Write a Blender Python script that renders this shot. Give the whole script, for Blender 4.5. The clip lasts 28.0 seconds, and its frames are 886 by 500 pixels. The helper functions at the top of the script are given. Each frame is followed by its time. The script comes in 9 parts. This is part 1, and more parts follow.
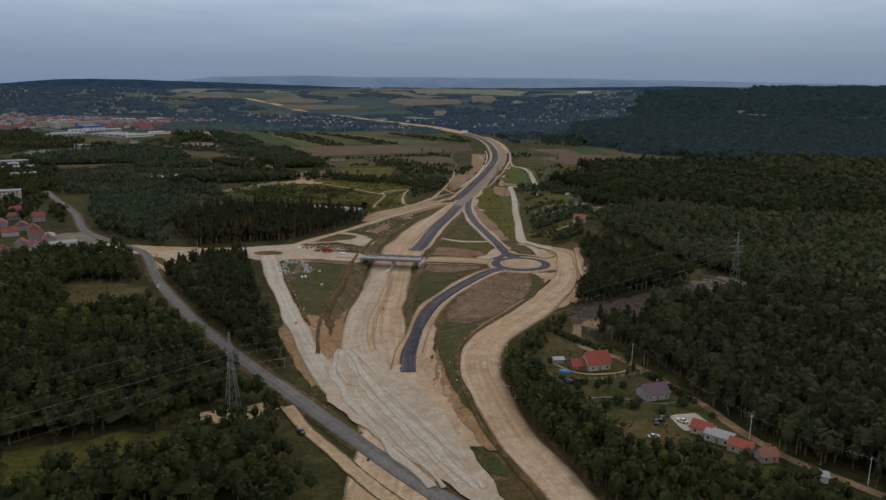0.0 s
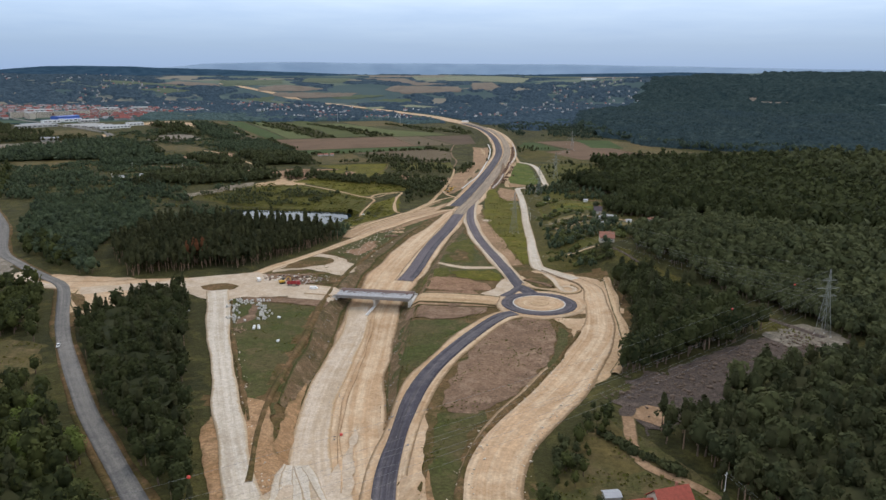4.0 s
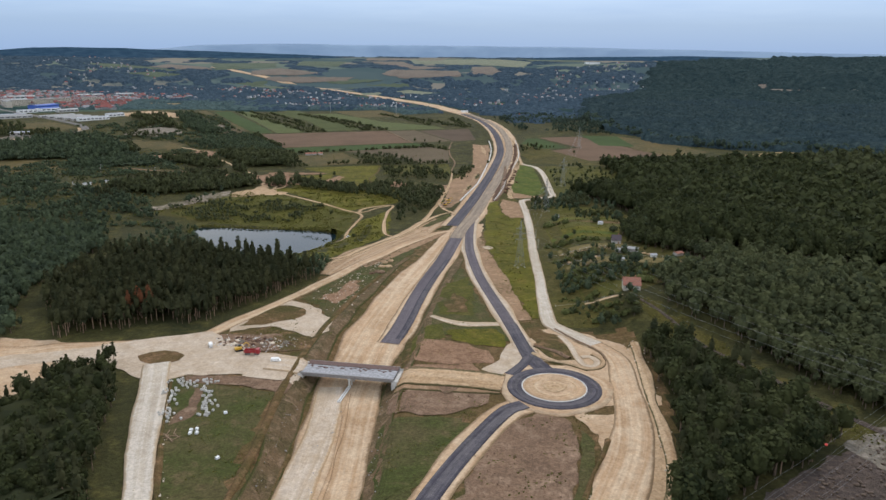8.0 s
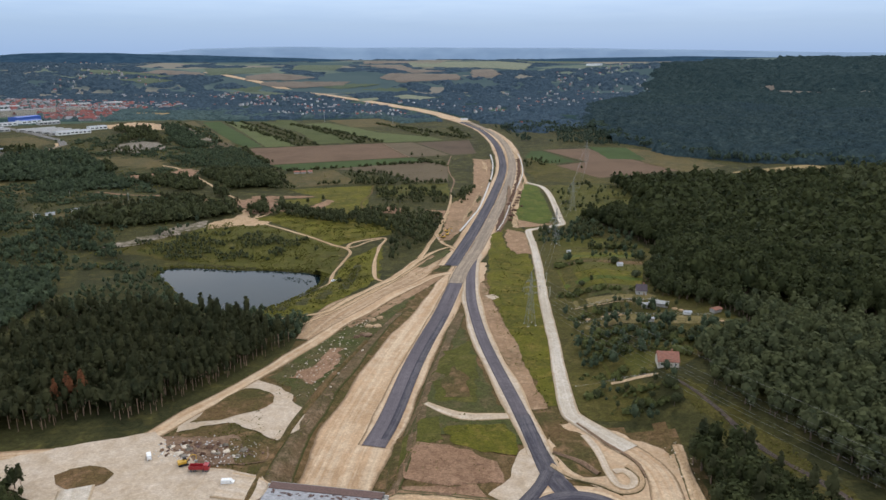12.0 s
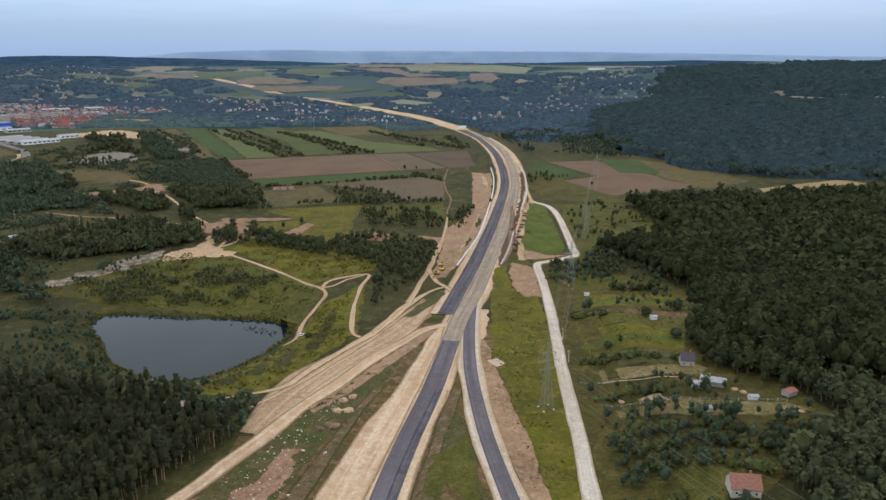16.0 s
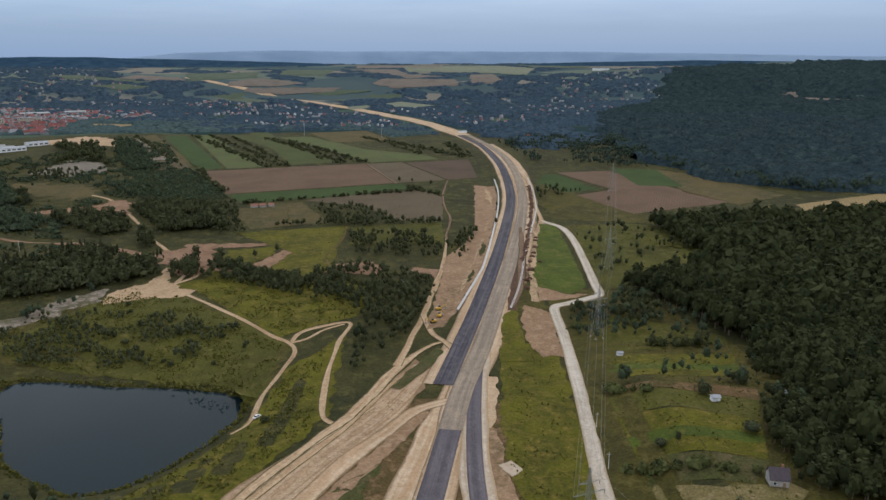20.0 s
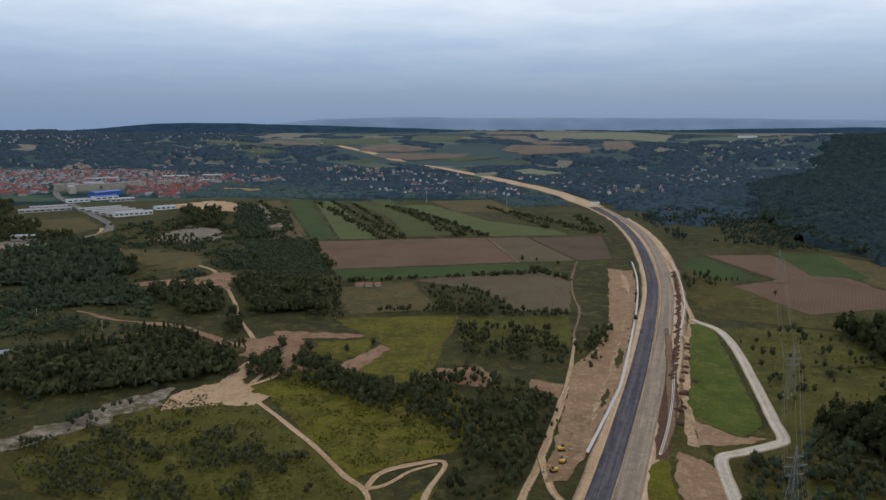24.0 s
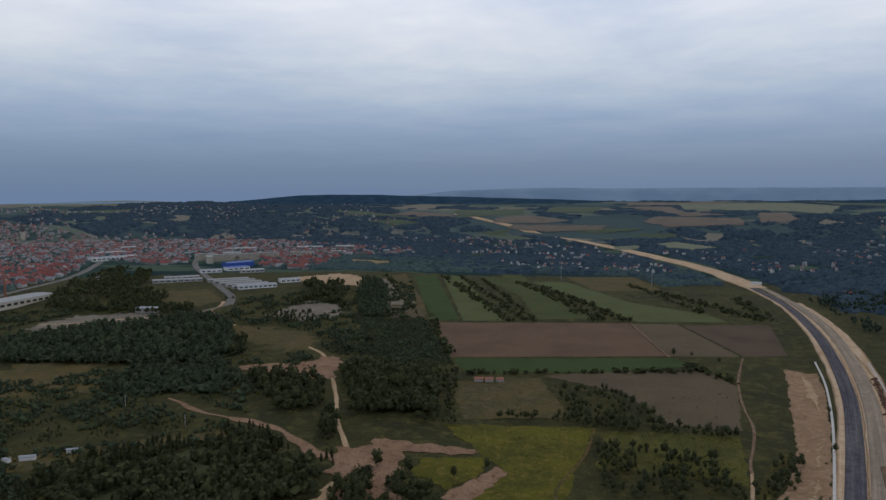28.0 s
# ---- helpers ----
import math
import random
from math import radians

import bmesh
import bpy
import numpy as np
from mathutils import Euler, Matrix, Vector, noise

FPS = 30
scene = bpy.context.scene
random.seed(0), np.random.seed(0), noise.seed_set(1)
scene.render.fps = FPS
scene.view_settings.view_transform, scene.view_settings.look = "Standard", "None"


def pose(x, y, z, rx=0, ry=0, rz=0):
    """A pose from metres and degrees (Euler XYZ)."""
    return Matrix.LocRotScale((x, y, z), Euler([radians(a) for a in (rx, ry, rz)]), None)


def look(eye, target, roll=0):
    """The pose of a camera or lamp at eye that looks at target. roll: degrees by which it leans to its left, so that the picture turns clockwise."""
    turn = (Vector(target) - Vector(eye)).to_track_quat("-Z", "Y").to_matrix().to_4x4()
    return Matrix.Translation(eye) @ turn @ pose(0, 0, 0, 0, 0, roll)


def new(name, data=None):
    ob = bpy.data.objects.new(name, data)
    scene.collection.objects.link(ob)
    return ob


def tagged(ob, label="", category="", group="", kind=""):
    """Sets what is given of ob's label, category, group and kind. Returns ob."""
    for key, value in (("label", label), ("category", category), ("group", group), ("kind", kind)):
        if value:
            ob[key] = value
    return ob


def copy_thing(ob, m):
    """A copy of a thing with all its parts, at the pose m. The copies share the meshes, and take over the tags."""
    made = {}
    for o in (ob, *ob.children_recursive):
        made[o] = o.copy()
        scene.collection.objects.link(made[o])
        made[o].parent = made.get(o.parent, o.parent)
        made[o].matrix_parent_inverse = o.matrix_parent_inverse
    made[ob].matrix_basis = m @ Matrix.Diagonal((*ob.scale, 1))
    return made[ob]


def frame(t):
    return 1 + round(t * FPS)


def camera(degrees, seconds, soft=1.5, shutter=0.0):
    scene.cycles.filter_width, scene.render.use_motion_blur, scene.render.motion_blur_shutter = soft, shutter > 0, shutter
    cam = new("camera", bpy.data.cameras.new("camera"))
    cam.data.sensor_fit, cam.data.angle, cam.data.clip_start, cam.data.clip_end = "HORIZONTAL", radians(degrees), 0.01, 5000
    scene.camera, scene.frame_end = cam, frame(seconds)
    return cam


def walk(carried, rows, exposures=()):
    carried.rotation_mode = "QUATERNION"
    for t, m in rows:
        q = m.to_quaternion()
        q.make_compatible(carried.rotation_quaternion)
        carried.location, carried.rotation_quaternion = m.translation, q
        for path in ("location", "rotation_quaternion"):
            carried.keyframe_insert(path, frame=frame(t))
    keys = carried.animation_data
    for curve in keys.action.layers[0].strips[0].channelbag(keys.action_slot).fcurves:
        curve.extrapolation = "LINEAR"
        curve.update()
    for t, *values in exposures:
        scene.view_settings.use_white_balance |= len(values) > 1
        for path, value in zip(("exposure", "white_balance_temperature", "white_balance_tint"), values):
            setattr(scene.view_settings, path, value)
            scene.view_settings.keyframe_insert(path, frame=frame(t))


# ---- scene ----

cam = camera(63.32, 28.0)
# seconds, x, y, z, turn to the left, tilt down, roll, in metres and degrees
FLIGHT = [
    (0, -4.23, -774.76, 127.64, 1.127, 12.793, 0.31),
    (1, -4.37, -745.63, 127.97, 1.053, 12.846, 0.22),
    (2, -4.57, -715.84, 127.96, 1.032, 12.771, 0.15),
    (2.5, -4.64, -700.76, 127.83, 1.072, 13.365, 0.14),
    (3, -4.67, -685.81, 127.85, 1.067, 13.713, 0.14),
    (3.5, -4.67, -671.17, 128.20, 1.115, 13.799, 0.15),
    (5.5, -3.60, -619.84, 134.89, 1.076, 14.000, 0.42),
    (6, -3.56, -607.00, 136.56, 1.067, 14.399, 0.44),
    (6.5, -3.47, -596.75, 139.60, 1.047, 14.950, 0.45),
    (7, -3.33, -586.49, 142.64, 1.026, 15.366, 0.46),
    (8, -3.22, -568.07, 148.95, 1.051, 15.373, 0.43),
    (9, -3.21, -550.40, 155.09, 1.091, 15.378, 0.32),
    (10, -3.13, -532.18, 159.68, 1.145, 15.331, 0.11),
    (11, -2.91, -511.74, 161.85, 1.124, 15.389, -0.04),
    (12, -2.45, -487.62, 163.06, 1.125, 15.410, -0.08),
    (12.5, -2.16, -474.69, 163.41, 1.052, 15.374, -0.09),
    (14.5, -1.32, -421.33, 162.71, 0.919, 15.269, 0.04),
    (15, -1.19, -408.44, 162.87, 0.960, 15.214, 0.05),
    (16, -0.79, -383.14, 163.09, 0.992, 15.148, 0.01),
    (17, -0.70, -357.69, 162.92, 0.985, 15.105, -0.05),
    (18, -0.74, -331.53, 162.75, 0.981, 15.062, -0.07),
    (19, -0.82, -304.73, 162.74, 0.956, 15.057, -0.09),
    (20, -0.89, -277.48, 162.87, 1.006, 15.113, -0.10),
    (20.5, -0.92, -263.84, 162.94, 1.014, 15.023, -0.09),
    (22.5, -1.65, -209.96, 163.26, 5.979, 12.242, -0.17),
    (23, -2.02, -196.66, 163.28, 6.897, 11.552, -0.15),
    (23.5, -2.80, -183.41, 163.33, 10.166, 10.811, -0.11),
    (24, -4.24, -170.25, 163.32, 11.256, 10.067, -0.05),
    (24.5, -6.01, -157.16, 163.26, 14.412, 9.325, -0.00),
    (25, -7.64, -144.18, 163.20, 17.809, 8.575, 0.01),
    (25.5, -9.49, -131.41, 163.08, 21.175, 7.868, 0.00),
    (26, -12.11, -118.90, 162.96, 21.861, 7.199, -0.05),
    (26.5, -15.29, -106.69, 162.86, 21.916, 6.551, -0.12),
    (27, -18.31, -94.71, 162.87, 21.990, 5.859, -0.19),
    (27.5, -20.73, -82.83, 162.96, 22.056, 5.121, -0.25),
    (28, -22.44, -70.99, 163.11, 22.109, 4.466, -0.29),
]
EXPOSURES = [(0, -0.96, 6750, 12), (0.5, -0.58, 6700, 12), (1, -0.16, 6650, 12), (1.6, -0.22, 6650, 12), (3.2, -0.12, 6600, 12), (7, -0.03, 6500, 12), (15, 0.03, 6500, 12), (18, -0.12, 6500, 12), (20, -0.34, 6500, 12), (23, -0.54, 6500, 12), (25, -0.83, 6450, 12), (26.5, -0.98, 6350, 12), (28, -1.2, 6250, 13)]
walk(cam, [(t, pose(x, y, z, 90 - tilt, 0, turn) @ pose(0, 0, 0, 0, 0, roll)) for t, x, y, z, turn, tilt, roll in FLIGHT], EXPOSURES)

# ---------------------------------------------------------------- sky, sun
world = bpy.data.worlds.new("overcast_sky")
scene.world = world
world.use_nodes = True
wn, wl = world.node_tree.nodes, world.node_tree.links
wn.clear()


def wnode(kind, **kw):
    n = wn.new(kind)
    for key, value in kw.items():
        n.inputs[key].default_value = value
    return n


SUN_TURN, SUN_HEIGHT = radians(15), radians(52)
sky = wn.new("ShaderNodeTexSky")
sky.sky_type, sky.sun_disc = "NISHITA", False
sky.sun_elevation, sky.sun_rotation, sky.dust_density, sky.altitude = SUN_HEIGHT, SUN_TURN, 4.0, 300
coord = wn.new("ShaderNodeTexCoord")
split = wn.new("ShaderNodeSeparateXYZ")
wl.new(coord.outputs["Generated"], split.inputs[0])
lift = wn.new("ShaderNodeMath")
lift.operation, lift.inputs[1].default_value = "ADD", 0.06
wl.new(split.outputs["Z"], lift.inputs[0])
flat = wn.new("ShaderNodeVectorMath")
flat.operation = "DIVIDE"
both = wn.new("ShaderNodeCombineXYZ")
wl.new(lift.outputs[0], both.inputs[0]), wl.new(lift.outputs[0], both.inputs[1])
both.inputs[2].default_value = 1.0
wl.new(coord.outputs["Generated"], flat.inputs[0]), wl.new(both.outputs[0], flat.inputs[1])
clouds = wnode("ShaderNodeTexNoise", Scale=0.75, Detail=7.0, Roughness=0.58, Distortion=0.15)
wl.new(flat.outputs[0], clouds.inputs["Vector"])
band = wn.new("ShaderNodeValToRGB")
band.color_ramp.elements[0].position, band.color_ramp.elements[0].color = 0.0, (0.37, 0.54, 0.81, 1)
band.color_ramp.elements[1].position, band.color_ramp.elements[1].color = 0.9, (0.80, 0.90, 1.04, 1)
for at, c in ((0.035, (0.425, 0.60, 0.83)), (0.075, (0.58, 0.79, 1.06)), (0.11, (0.83, 1.05, 1.31)), (0.16, (1.27, 1.44, 1.60)), (0.26, (1.80, 1.90, 2.0)), (0.42, (1.34, 1.44, 1.58))):
    e = band.color_ramp.elements.new(at)
    e.color = (*c, 1)
wl.new(split.outputs["Z"], band.inputs[0])
puff = wn.new("ShaderNodeMapRange")
puff.inputs["From Min"].default_value, puff.inputs["From Max"].default_value = 0.3, 0.7
puff.inputs["To Min"].default_value, puff.inputs["To Max"].default_value = 0.0, 1.0
wl.new(clouds.outputs["Fac"], puff.inputs["Value"])
high = wn.new("ShaderNodeMapRange")
high.inputs["From Min"].default_value, high.inputs["From Max"].default_value = 0.02, 0.16
wl.new(split.outputs["Z"], high.inputs["Value"])
soften = wn.new("ShaderNodeMix")
soften.inputs["A"].default_value = 0.5
wl.new(high.outputs[0], soften.inputs["Factor"]), wl.new(puff.outputs[0], soften.inputs["B"])
veil = wn.new("ShaderNodeMix")
veil.data_type = "RGBA"
veil.inputs["A"].default_value, veil.inputs["B"].default_value = (0.76, 0.83, 0.94, 1), (1.24, 1.18, 1.11, 1)
wl.new(soften.outputs["Result"], veil.inputs["Factor"])
cover_sky = wn.new("ShaderNodeVectorMath")
cover_sky.operation = "MULTIPLY"
wl.new(band.outputs[0], cover_sky.inputs[0]), wl.new(veil.outputs["Result"], cover_sky.inputs[1])
blue = wn.new("ShaderNodeVectorMath")
blue.operation, blue.inputs["Scale"].default_value = "SCALE", 0.10
wl.new(sky.outputs[0], blue.inputs[0])
mixed = wn.new("ShaderNodeMix")
mixed.data_type = "RGBA"
mixed.inputs["Factor"].default_value = 0.88
wl.new(blue.outputs[0], mixed.inputs["A"]), wl.new(cover_sky.outputs[0], mixed.inputs["B"])
back = wn.new("ShaderNodeBackground")
back.inputs["Strength"].default_value = 1.0
wl.new(mixed.outputs["Result"], back.inputs["Color"])
wout = wn.new("ShaderNodeOutputWorld")
wl.new(back.outputs[0], wout.inputs["Surface"])

sun = new("sun", bpy.data.lights.new("sun", "SUN"))
sun.data.energy, sun.data.angle, sun.data.color = 1.15, radians(14), (1.0, 0.95, 0.87)
sun.matrix_world = look((0, 0, 300), (-300 * math.sin(SUN_TURN) * math.cos(SUN_HEIGHT), -300 * math.cos(SUN_TURN) * math.cos(SUN_HEIGHT), 300 - 300 * math.sin(SUN_HEIGHT)))
# ---------------------------------------------------------------- materials
def nodes_of(name):
    m = bpy.data.materials.new(name)
    m.use_nodes = True
    return m, m.node_tree.nodes, m.node_tree.links, m.node_tree.nodes["Principled BSDF"]


def noise_at(n, l, metres, detail=4.0, rough=0.55, warp=0.0, stretch=None, turn=0.0):
    """A noise over the world's metres."""
    geo = n.new("ShaderNodeNewGeometry")
    mapping = n.new("ShaderNodeMapping")
    mapping.inputs["Rotation"].default_value[2] = turn
    if stretch:
        mapping.inputs["Scale"].default_value = stretch
    tex = n.new("ShaderNodeTexNoise")
    tex.inputs["Scale"].default_value = 1.0 / metres
    tex.inputs["Detail"].default_value, tex.inputs["Roughness"].default_value, tex.inputs["Distortion"].default_value = detail, rough, warp
    l.new(geo.outputs["Position"], mapping.inputs["Vector"])
    l.new(mapping.outputs[0], tex.inputs["Vector"])
    return tex.outputs["Fac"]


def blend(n, l, fac, a, b, lo=0.4, hi=0.6):
    """Colour a to b as fac goes from lo to hi; a, b: colours or sockets."""
    r = n.new("ShaderNodeMapRange")
    r.inputs["From Min"].default_value, r.inputs["From Max"].default_value = lo, hi
    l.new(fac, r.inputs["Value"])
    m = n.new("ShaderNodeMix")
    m.data_type = "RGBA"
    l.new(r.outputs[0], m.inputs["Factor"])
    for key, v in (("A", a), ("B", b)):
        if isinstance(v, tuple):
            m.inputs[key].default_value = (*v, 1)
        else:
            l.new(v, m.inputs[key])
    return m.outputs["Result"]


def relief(n, l, bsdf, fac, strength, depth):
    b = n.new("ShaderNodeBump")
    b.inputs["Strength"].default_value, b.inputs["Distance"].default_value = strength, depth
    l.new(fac, b.inputs["Height"])
    l.new(b.outputs[0], bsdf.inputs["Normal"])


def soil(name, a, b, c, big=60.0, mid=9.0, small=1.2, rough=0.95, bump=0.5, depth=0.4, stretch=None, turn=0.0, share=(0.5, 0.68), lane=False, edge=None, grit=0.36, spots=0.28, gloss=0.1, ruts_in=0.09):
    """Ground of three colours: broad change a to b, patches of c, grain."""
    m, n, l, s = nodes_of(name)
    broad = noise_at(n, l, big, 5)
    patch = noise_at(n, l, mid, 6, 0.62, 0.4, stretch, turn)
    if lane:
        uv = n.new("ShaderNodeUVMap")
        uv.uv_map = "road"
        run = n.new("ShaderNodeMapping")
        run.inputs["Scale"].default_value = (0.007, 0.34, 1.0)
        ruts = n.new("ShaderNodeTexNoise")
        ruts.inputs["Scale"].default_value, ruts.inputs["Detail"].default_value, ruts.inputs["Roughness"].default_value = 1.0, 4.0, 0.55
        l.new(uv.outputs[0], run.inputs["Vector"]), l.new(run.outputs[0], ruts.inputs["Vector"])
        both_of = n.new("ShaderNodeMix")
        both_of.inputs["Factor"].default_value = 0.6
        l.new(patch, both_of.inputs["A"]), l.new(ruts.outputs["Fac"], both_of.inputs["B"])
        patch = both_of.outputs["Result"]
        share = (0.44, 0.58)
        marks_at = n.new("ShaderNodeMapping")
        marks_at.inputs["Scale"].default_value = (0.016, 0.8, 1.0)
        marks = n.new("ShaderNodeTexNoise")
        marks.inputs["Scale"].default_value, marks.inputs["Detail"].default_value, marks.inputs["Roughness"].default_value, marks.inputs["Distortion"].default_value = 1.0, 4.0, 0.65, 1.2
        l.new(uv.outputs[0], marks_at.inputs["Vector"]), l.new(marks_at.outputs[0], marks.inputs["Vector"])
    grain = noise_at(n, l, small, 5, 0.7)
    col = blend(n, l, broad, a, b, 0.38, 0.62)
    col = blend(n, l, patch, col, c, *share)
    stain = noise_at(n, l, mid * 0.33, 6, 0.7, 0.8)
    shade = n.new("ShaderNodeMix")
    shade.data_type, shade.blend_type = "RGBA", "MULTIPLY"
    shade.inputs["Factor"].default_value = 1.0
    l.new(col, shade.inputs["A"])
    l.new(blend(n, l, stain, (1 - spots,) * 3, (1 + spots * 0.7,) * 3, 0.34, 0.66), shade.inputs["B"])
    col = shade.outputs["Result"]
    if lane:
        worn = n.new("ShaderNodeMix")
        worn.data_type, worn.blend_type = "RGBA", "MULTIPLY"
        worn.inputs["Factor"].default_value = 1.0
        l.new(col, worn.inputs["A"]), l.new(blend(n, l, marks.outputs["Fac"], (1 - ruts_in,) * 3, (1 + ruts_in * 0.6,) * 3, 0.36, 0.62), worn.inputs["B"])
        col = worn.outputs["Result"]
    if edge:
        rim = n.new("ShaderNodeAttribute")
        rim.attribute_name = "near_edge"
        add = n.new("ShaderNodeMath")
        l.new(rim.outputs["Fac"], add.inputs[0]), l.new(noise_at(n, l, 3.2, 5, 0.65), add.inputs[1])
        col = blend(n, l, add.outputs[0], col, edge, 1.0, 1.32)
    dark = n.new("ShaderNodeMix")
    dark.data_type, dark.blend_type = "RGBA", "MULTIPLY"
    dark.inputs["Factor"].default_value = 1.0
    l.new(col, dark.inputs["A"])
    l.new(blend(n, l, grain, (1 - grit,) * 3, (1 + grit * 0.8,) * 3, 0.3, 0.7), dark.inputs["B"])
    l.new(dark.outputs["Result"], s.inputs["Base Color"])
    s.inputs["Roughness"].default_value, s.inputs["Specular IOR Level"].default_value = rough, gloss
    relief(n, l, s, grain, bump, depth)
    return m


def rows_field(name, a, b, turn, gap=3.0, big=50.0, warp=1.5):
    """A field with plant or plough rows in one direction."""
    m, n, l, s = nodes_of(name)
    geo = n.new("ShaderNodeNewGeometry")
    mapping = n.new("ShaderNodeMapping")
    mapping.inputs["Rotation"].default_value[2] = turn
    wave = n.new("ShaderNodeTexWave")
    wave.inputs["Scale"].default_value, wave.inputs["Distortion"].default_value = 0.314 / gap, warp
    wave.inputs["Detail"].default_value, wave.inputs["Detail Scale"].default_value = 3.0, 0.4
    l.new(geo.outputs["Position"], mapping.inputs["Vector"])
    l.new(mapping.outputs[0], wave.inputs["Vector"])
    col = blend(n, l, wave.outputs["Fac"], a, b, 0.1, 0.9)
    col = blend(n, l, noise_at(n, l, big, 5, 0.6), col, tuple(0.78 * v for v in a), 0.45, 0.75)
    grain = noise_at(n, l, 1.3, 5, 0.7)
    dark = n.new("ShaderNodeMix")
    dark.data_type, dark.blend_type = "RGBA", "MULTIPLY"
    dark.inputs["Factor"].default_value = 1.0
    l.new(col, dark.inputs["A"])
    l.new(blend(n, l, grain, (0.75, 0.75, 0.75), (1.2, 1.2, 1.2), 0.3, 0.7), dark.inputs["B"])
    l.new(dark.outputs["Result"], s.inputs["Base Color"])
    s.inputs["Roughness"].default_value, s.inputs["Specular IOR Level"].default_value = 0.95, 0.1
    relief(n, l, s, wave.outputs["Fac"], 0.4, 0.3)
    return m


def leafy(name, a, b, c, rough=0.85):
    """Foliage: a to b from tree to tree, c on some clumps."""
    m, n, l, s = nodes_of(name)
    tone = n.new("ShaderNodeAttribute")
    tone.attribute_name = "tone"
    geo = n.new("ShaderNodeNewGeometry")
    col = blend(n, l, tone.outputs["Fac"], a, b, 0.0, 1.0)
    col = blend(n, l, geo.outputs["Random Per Island"], col, c, 0.35, 1.5)
    l.new(col, s.inputs["Base Color"])
    s.inputs["Roughness"].default_value, s.inputs["Specular IOR Level"].default_value = rough, 0.06
    thin = n.new("ShaderNodeBsdfTranslucent")
    l.new(col, thin.inputs["Color"])
    both_of = n.new("ShaderNodeMixShader")
    both_of.inputs["Fac"].default_value = 0.28
    l.new(s.outputs[0], both_of.inputs[1]), l.new(thin.outputs[0], both_of.inputs[2])
    l.new(both_of.outputs[0], n["Material Output"].inputs["Surface"])
    return m


def paint(name, c, rough=0.6, metal=0.0, spread=0.12, size=0.8):
    """A painted or plain surface with light wear."""
    m, n, l, s = nodes_of(name)
    f = noise_at(n, l, size, 5, 0.65)
    l.new(blend(n, l, f, tuple(v * (1 - spread) for v in c), tuple(min(1, v * (1 + spread)) for v in c), 0.35, 0.65), s.inputs["Base Color"])
    s.inputs["Roughness"].default_value, s.inputs["Metallic"].default_value = rough, metal
    relief(n, l, s, f, 0.15, 0.02)
    return m


M = {}
M["ground"] = soil("scrub_grass", (0.0543, 0.05148, 0.01669), (0.03419, 0.03498, 0.01312), (0.08649, 0.07576, 0.02385), 60, 12, 1.6, bump=0.8, depth=1.0)
M["meadow"] = soil("meadow_grass", (0.08217, 0.07907, 0.01468), (0.06065, 0.06001, 0.01392), (0.1096, 0.09527, 0.02629), 45, 9, 1.3, bump=0.6, edge=(0.066, 0.062, 0.015))
M["freshgrass"] = soil("fresh_green_grass", (0.0756, 0.09702, 0.01488), (0.05616, 0.07524, 0.01302), (0.1134, 0.1109, 0.02418), 30, 8, 1.2, bump=0.6, edge=(0.060, 0.066, 0.018))
M["pasture"] = soil("rough_pasture", (0.07512, 0.06558, 0.01511), (0.05187, 0.04591, 0.01259), (0.1055, 0.08525, 0.02518), 40, 9, 1.4, bump=0.8, depth=0.6, edge=(0.050, 0.055, 0.018))
M["lush"] = soil("lush_grass", (0.1056, 0.099, 0.01047), (0.06739, 0.06435, 0.009621), (0.1505, 0.1168, 0.02344), 25, 6, 1.0, bump=0.6, edge=(0.066, 0.062, 0.015))
M["olive"] = soil("dry_grass", (0.1021, 0.07665, 0.02647), (0.06933, 0.06248, 0.02444), (0.1277, 0.09333, 0.04582), 40, 10, 1.4, edge=(0.062, 0.062, 0.020))
M["weedy"] = soil("dark_weedy_grass", (0.05648, 0.06431, 0.01752), (0.08179, 0.06985, 0.02847), (0.1217, 0.09092, 0.04379), 22, 7, 1.0, bump=0.8, share=(0.52, 0.72))
M["brush"] = soil("grey_brown_brushwood", (0.082, 0.064, 0.055), (0.1, 0.076, 0.062), (0.15, 0.115, 0.092), 12, 3, 0.6, bump=1.0, depth=0.8)
M["bank"] = soil("weedy_cut_slope", (0.1458, 0.09504, 0.05152), (0.0864, 0.06732, 0.03128), (0.216, 0.1485, 0.092), 14, 4, 0.8, bump=0.9, depth=0.5, edge=(0.062, 0.062, 0.020))
M["graded"] = soil("graded_brown_earth", (0.2916, 0.1841, 0.1067), (0.2322, 0.1445, 0.0828), (0.3564, 0.2396, 0.1472), 24, 5, 0.8, bump=0.6, edge=(0.082, 0.070, 0.030), grit=0.18)
M["gully"] = soil("weedy_gravel_spoil", (0.1783, 0.147, 0.1102), (0.1011, 0.09048, 0.04725), (0.3091, 0.2545, 0.2025), 18, 5, 0.8, bump=0.9, share=(0.46, 0.62), edge=(0.062, 0.062, 0.020))
M["darkearth"] = soil("dark_topsoil", (0.095, 0.052, 0.034), (0.12, 0.070, 0.045), (0.075, 0.042, 0.028), 8, 2, 0.5, bump=0.8)
M["drygrass"] = soil("mown_dry_grass", (0.1782, 0.1366, 0.05704), (0.1296, 0.1069, 0.03864), (0.2268, 0.1732, 0.0874), 22, 6, 0.9, edge=(0.062, 0.062, 0.020))
M["verge"] = soil("weedy_earth", (0.1166, 0.07326, 0.03128), (0.06696, 0.05742, 0.0184), (0.1998, 0.1208, 0.06256), 26, 6, 0.9, bump=0.7)
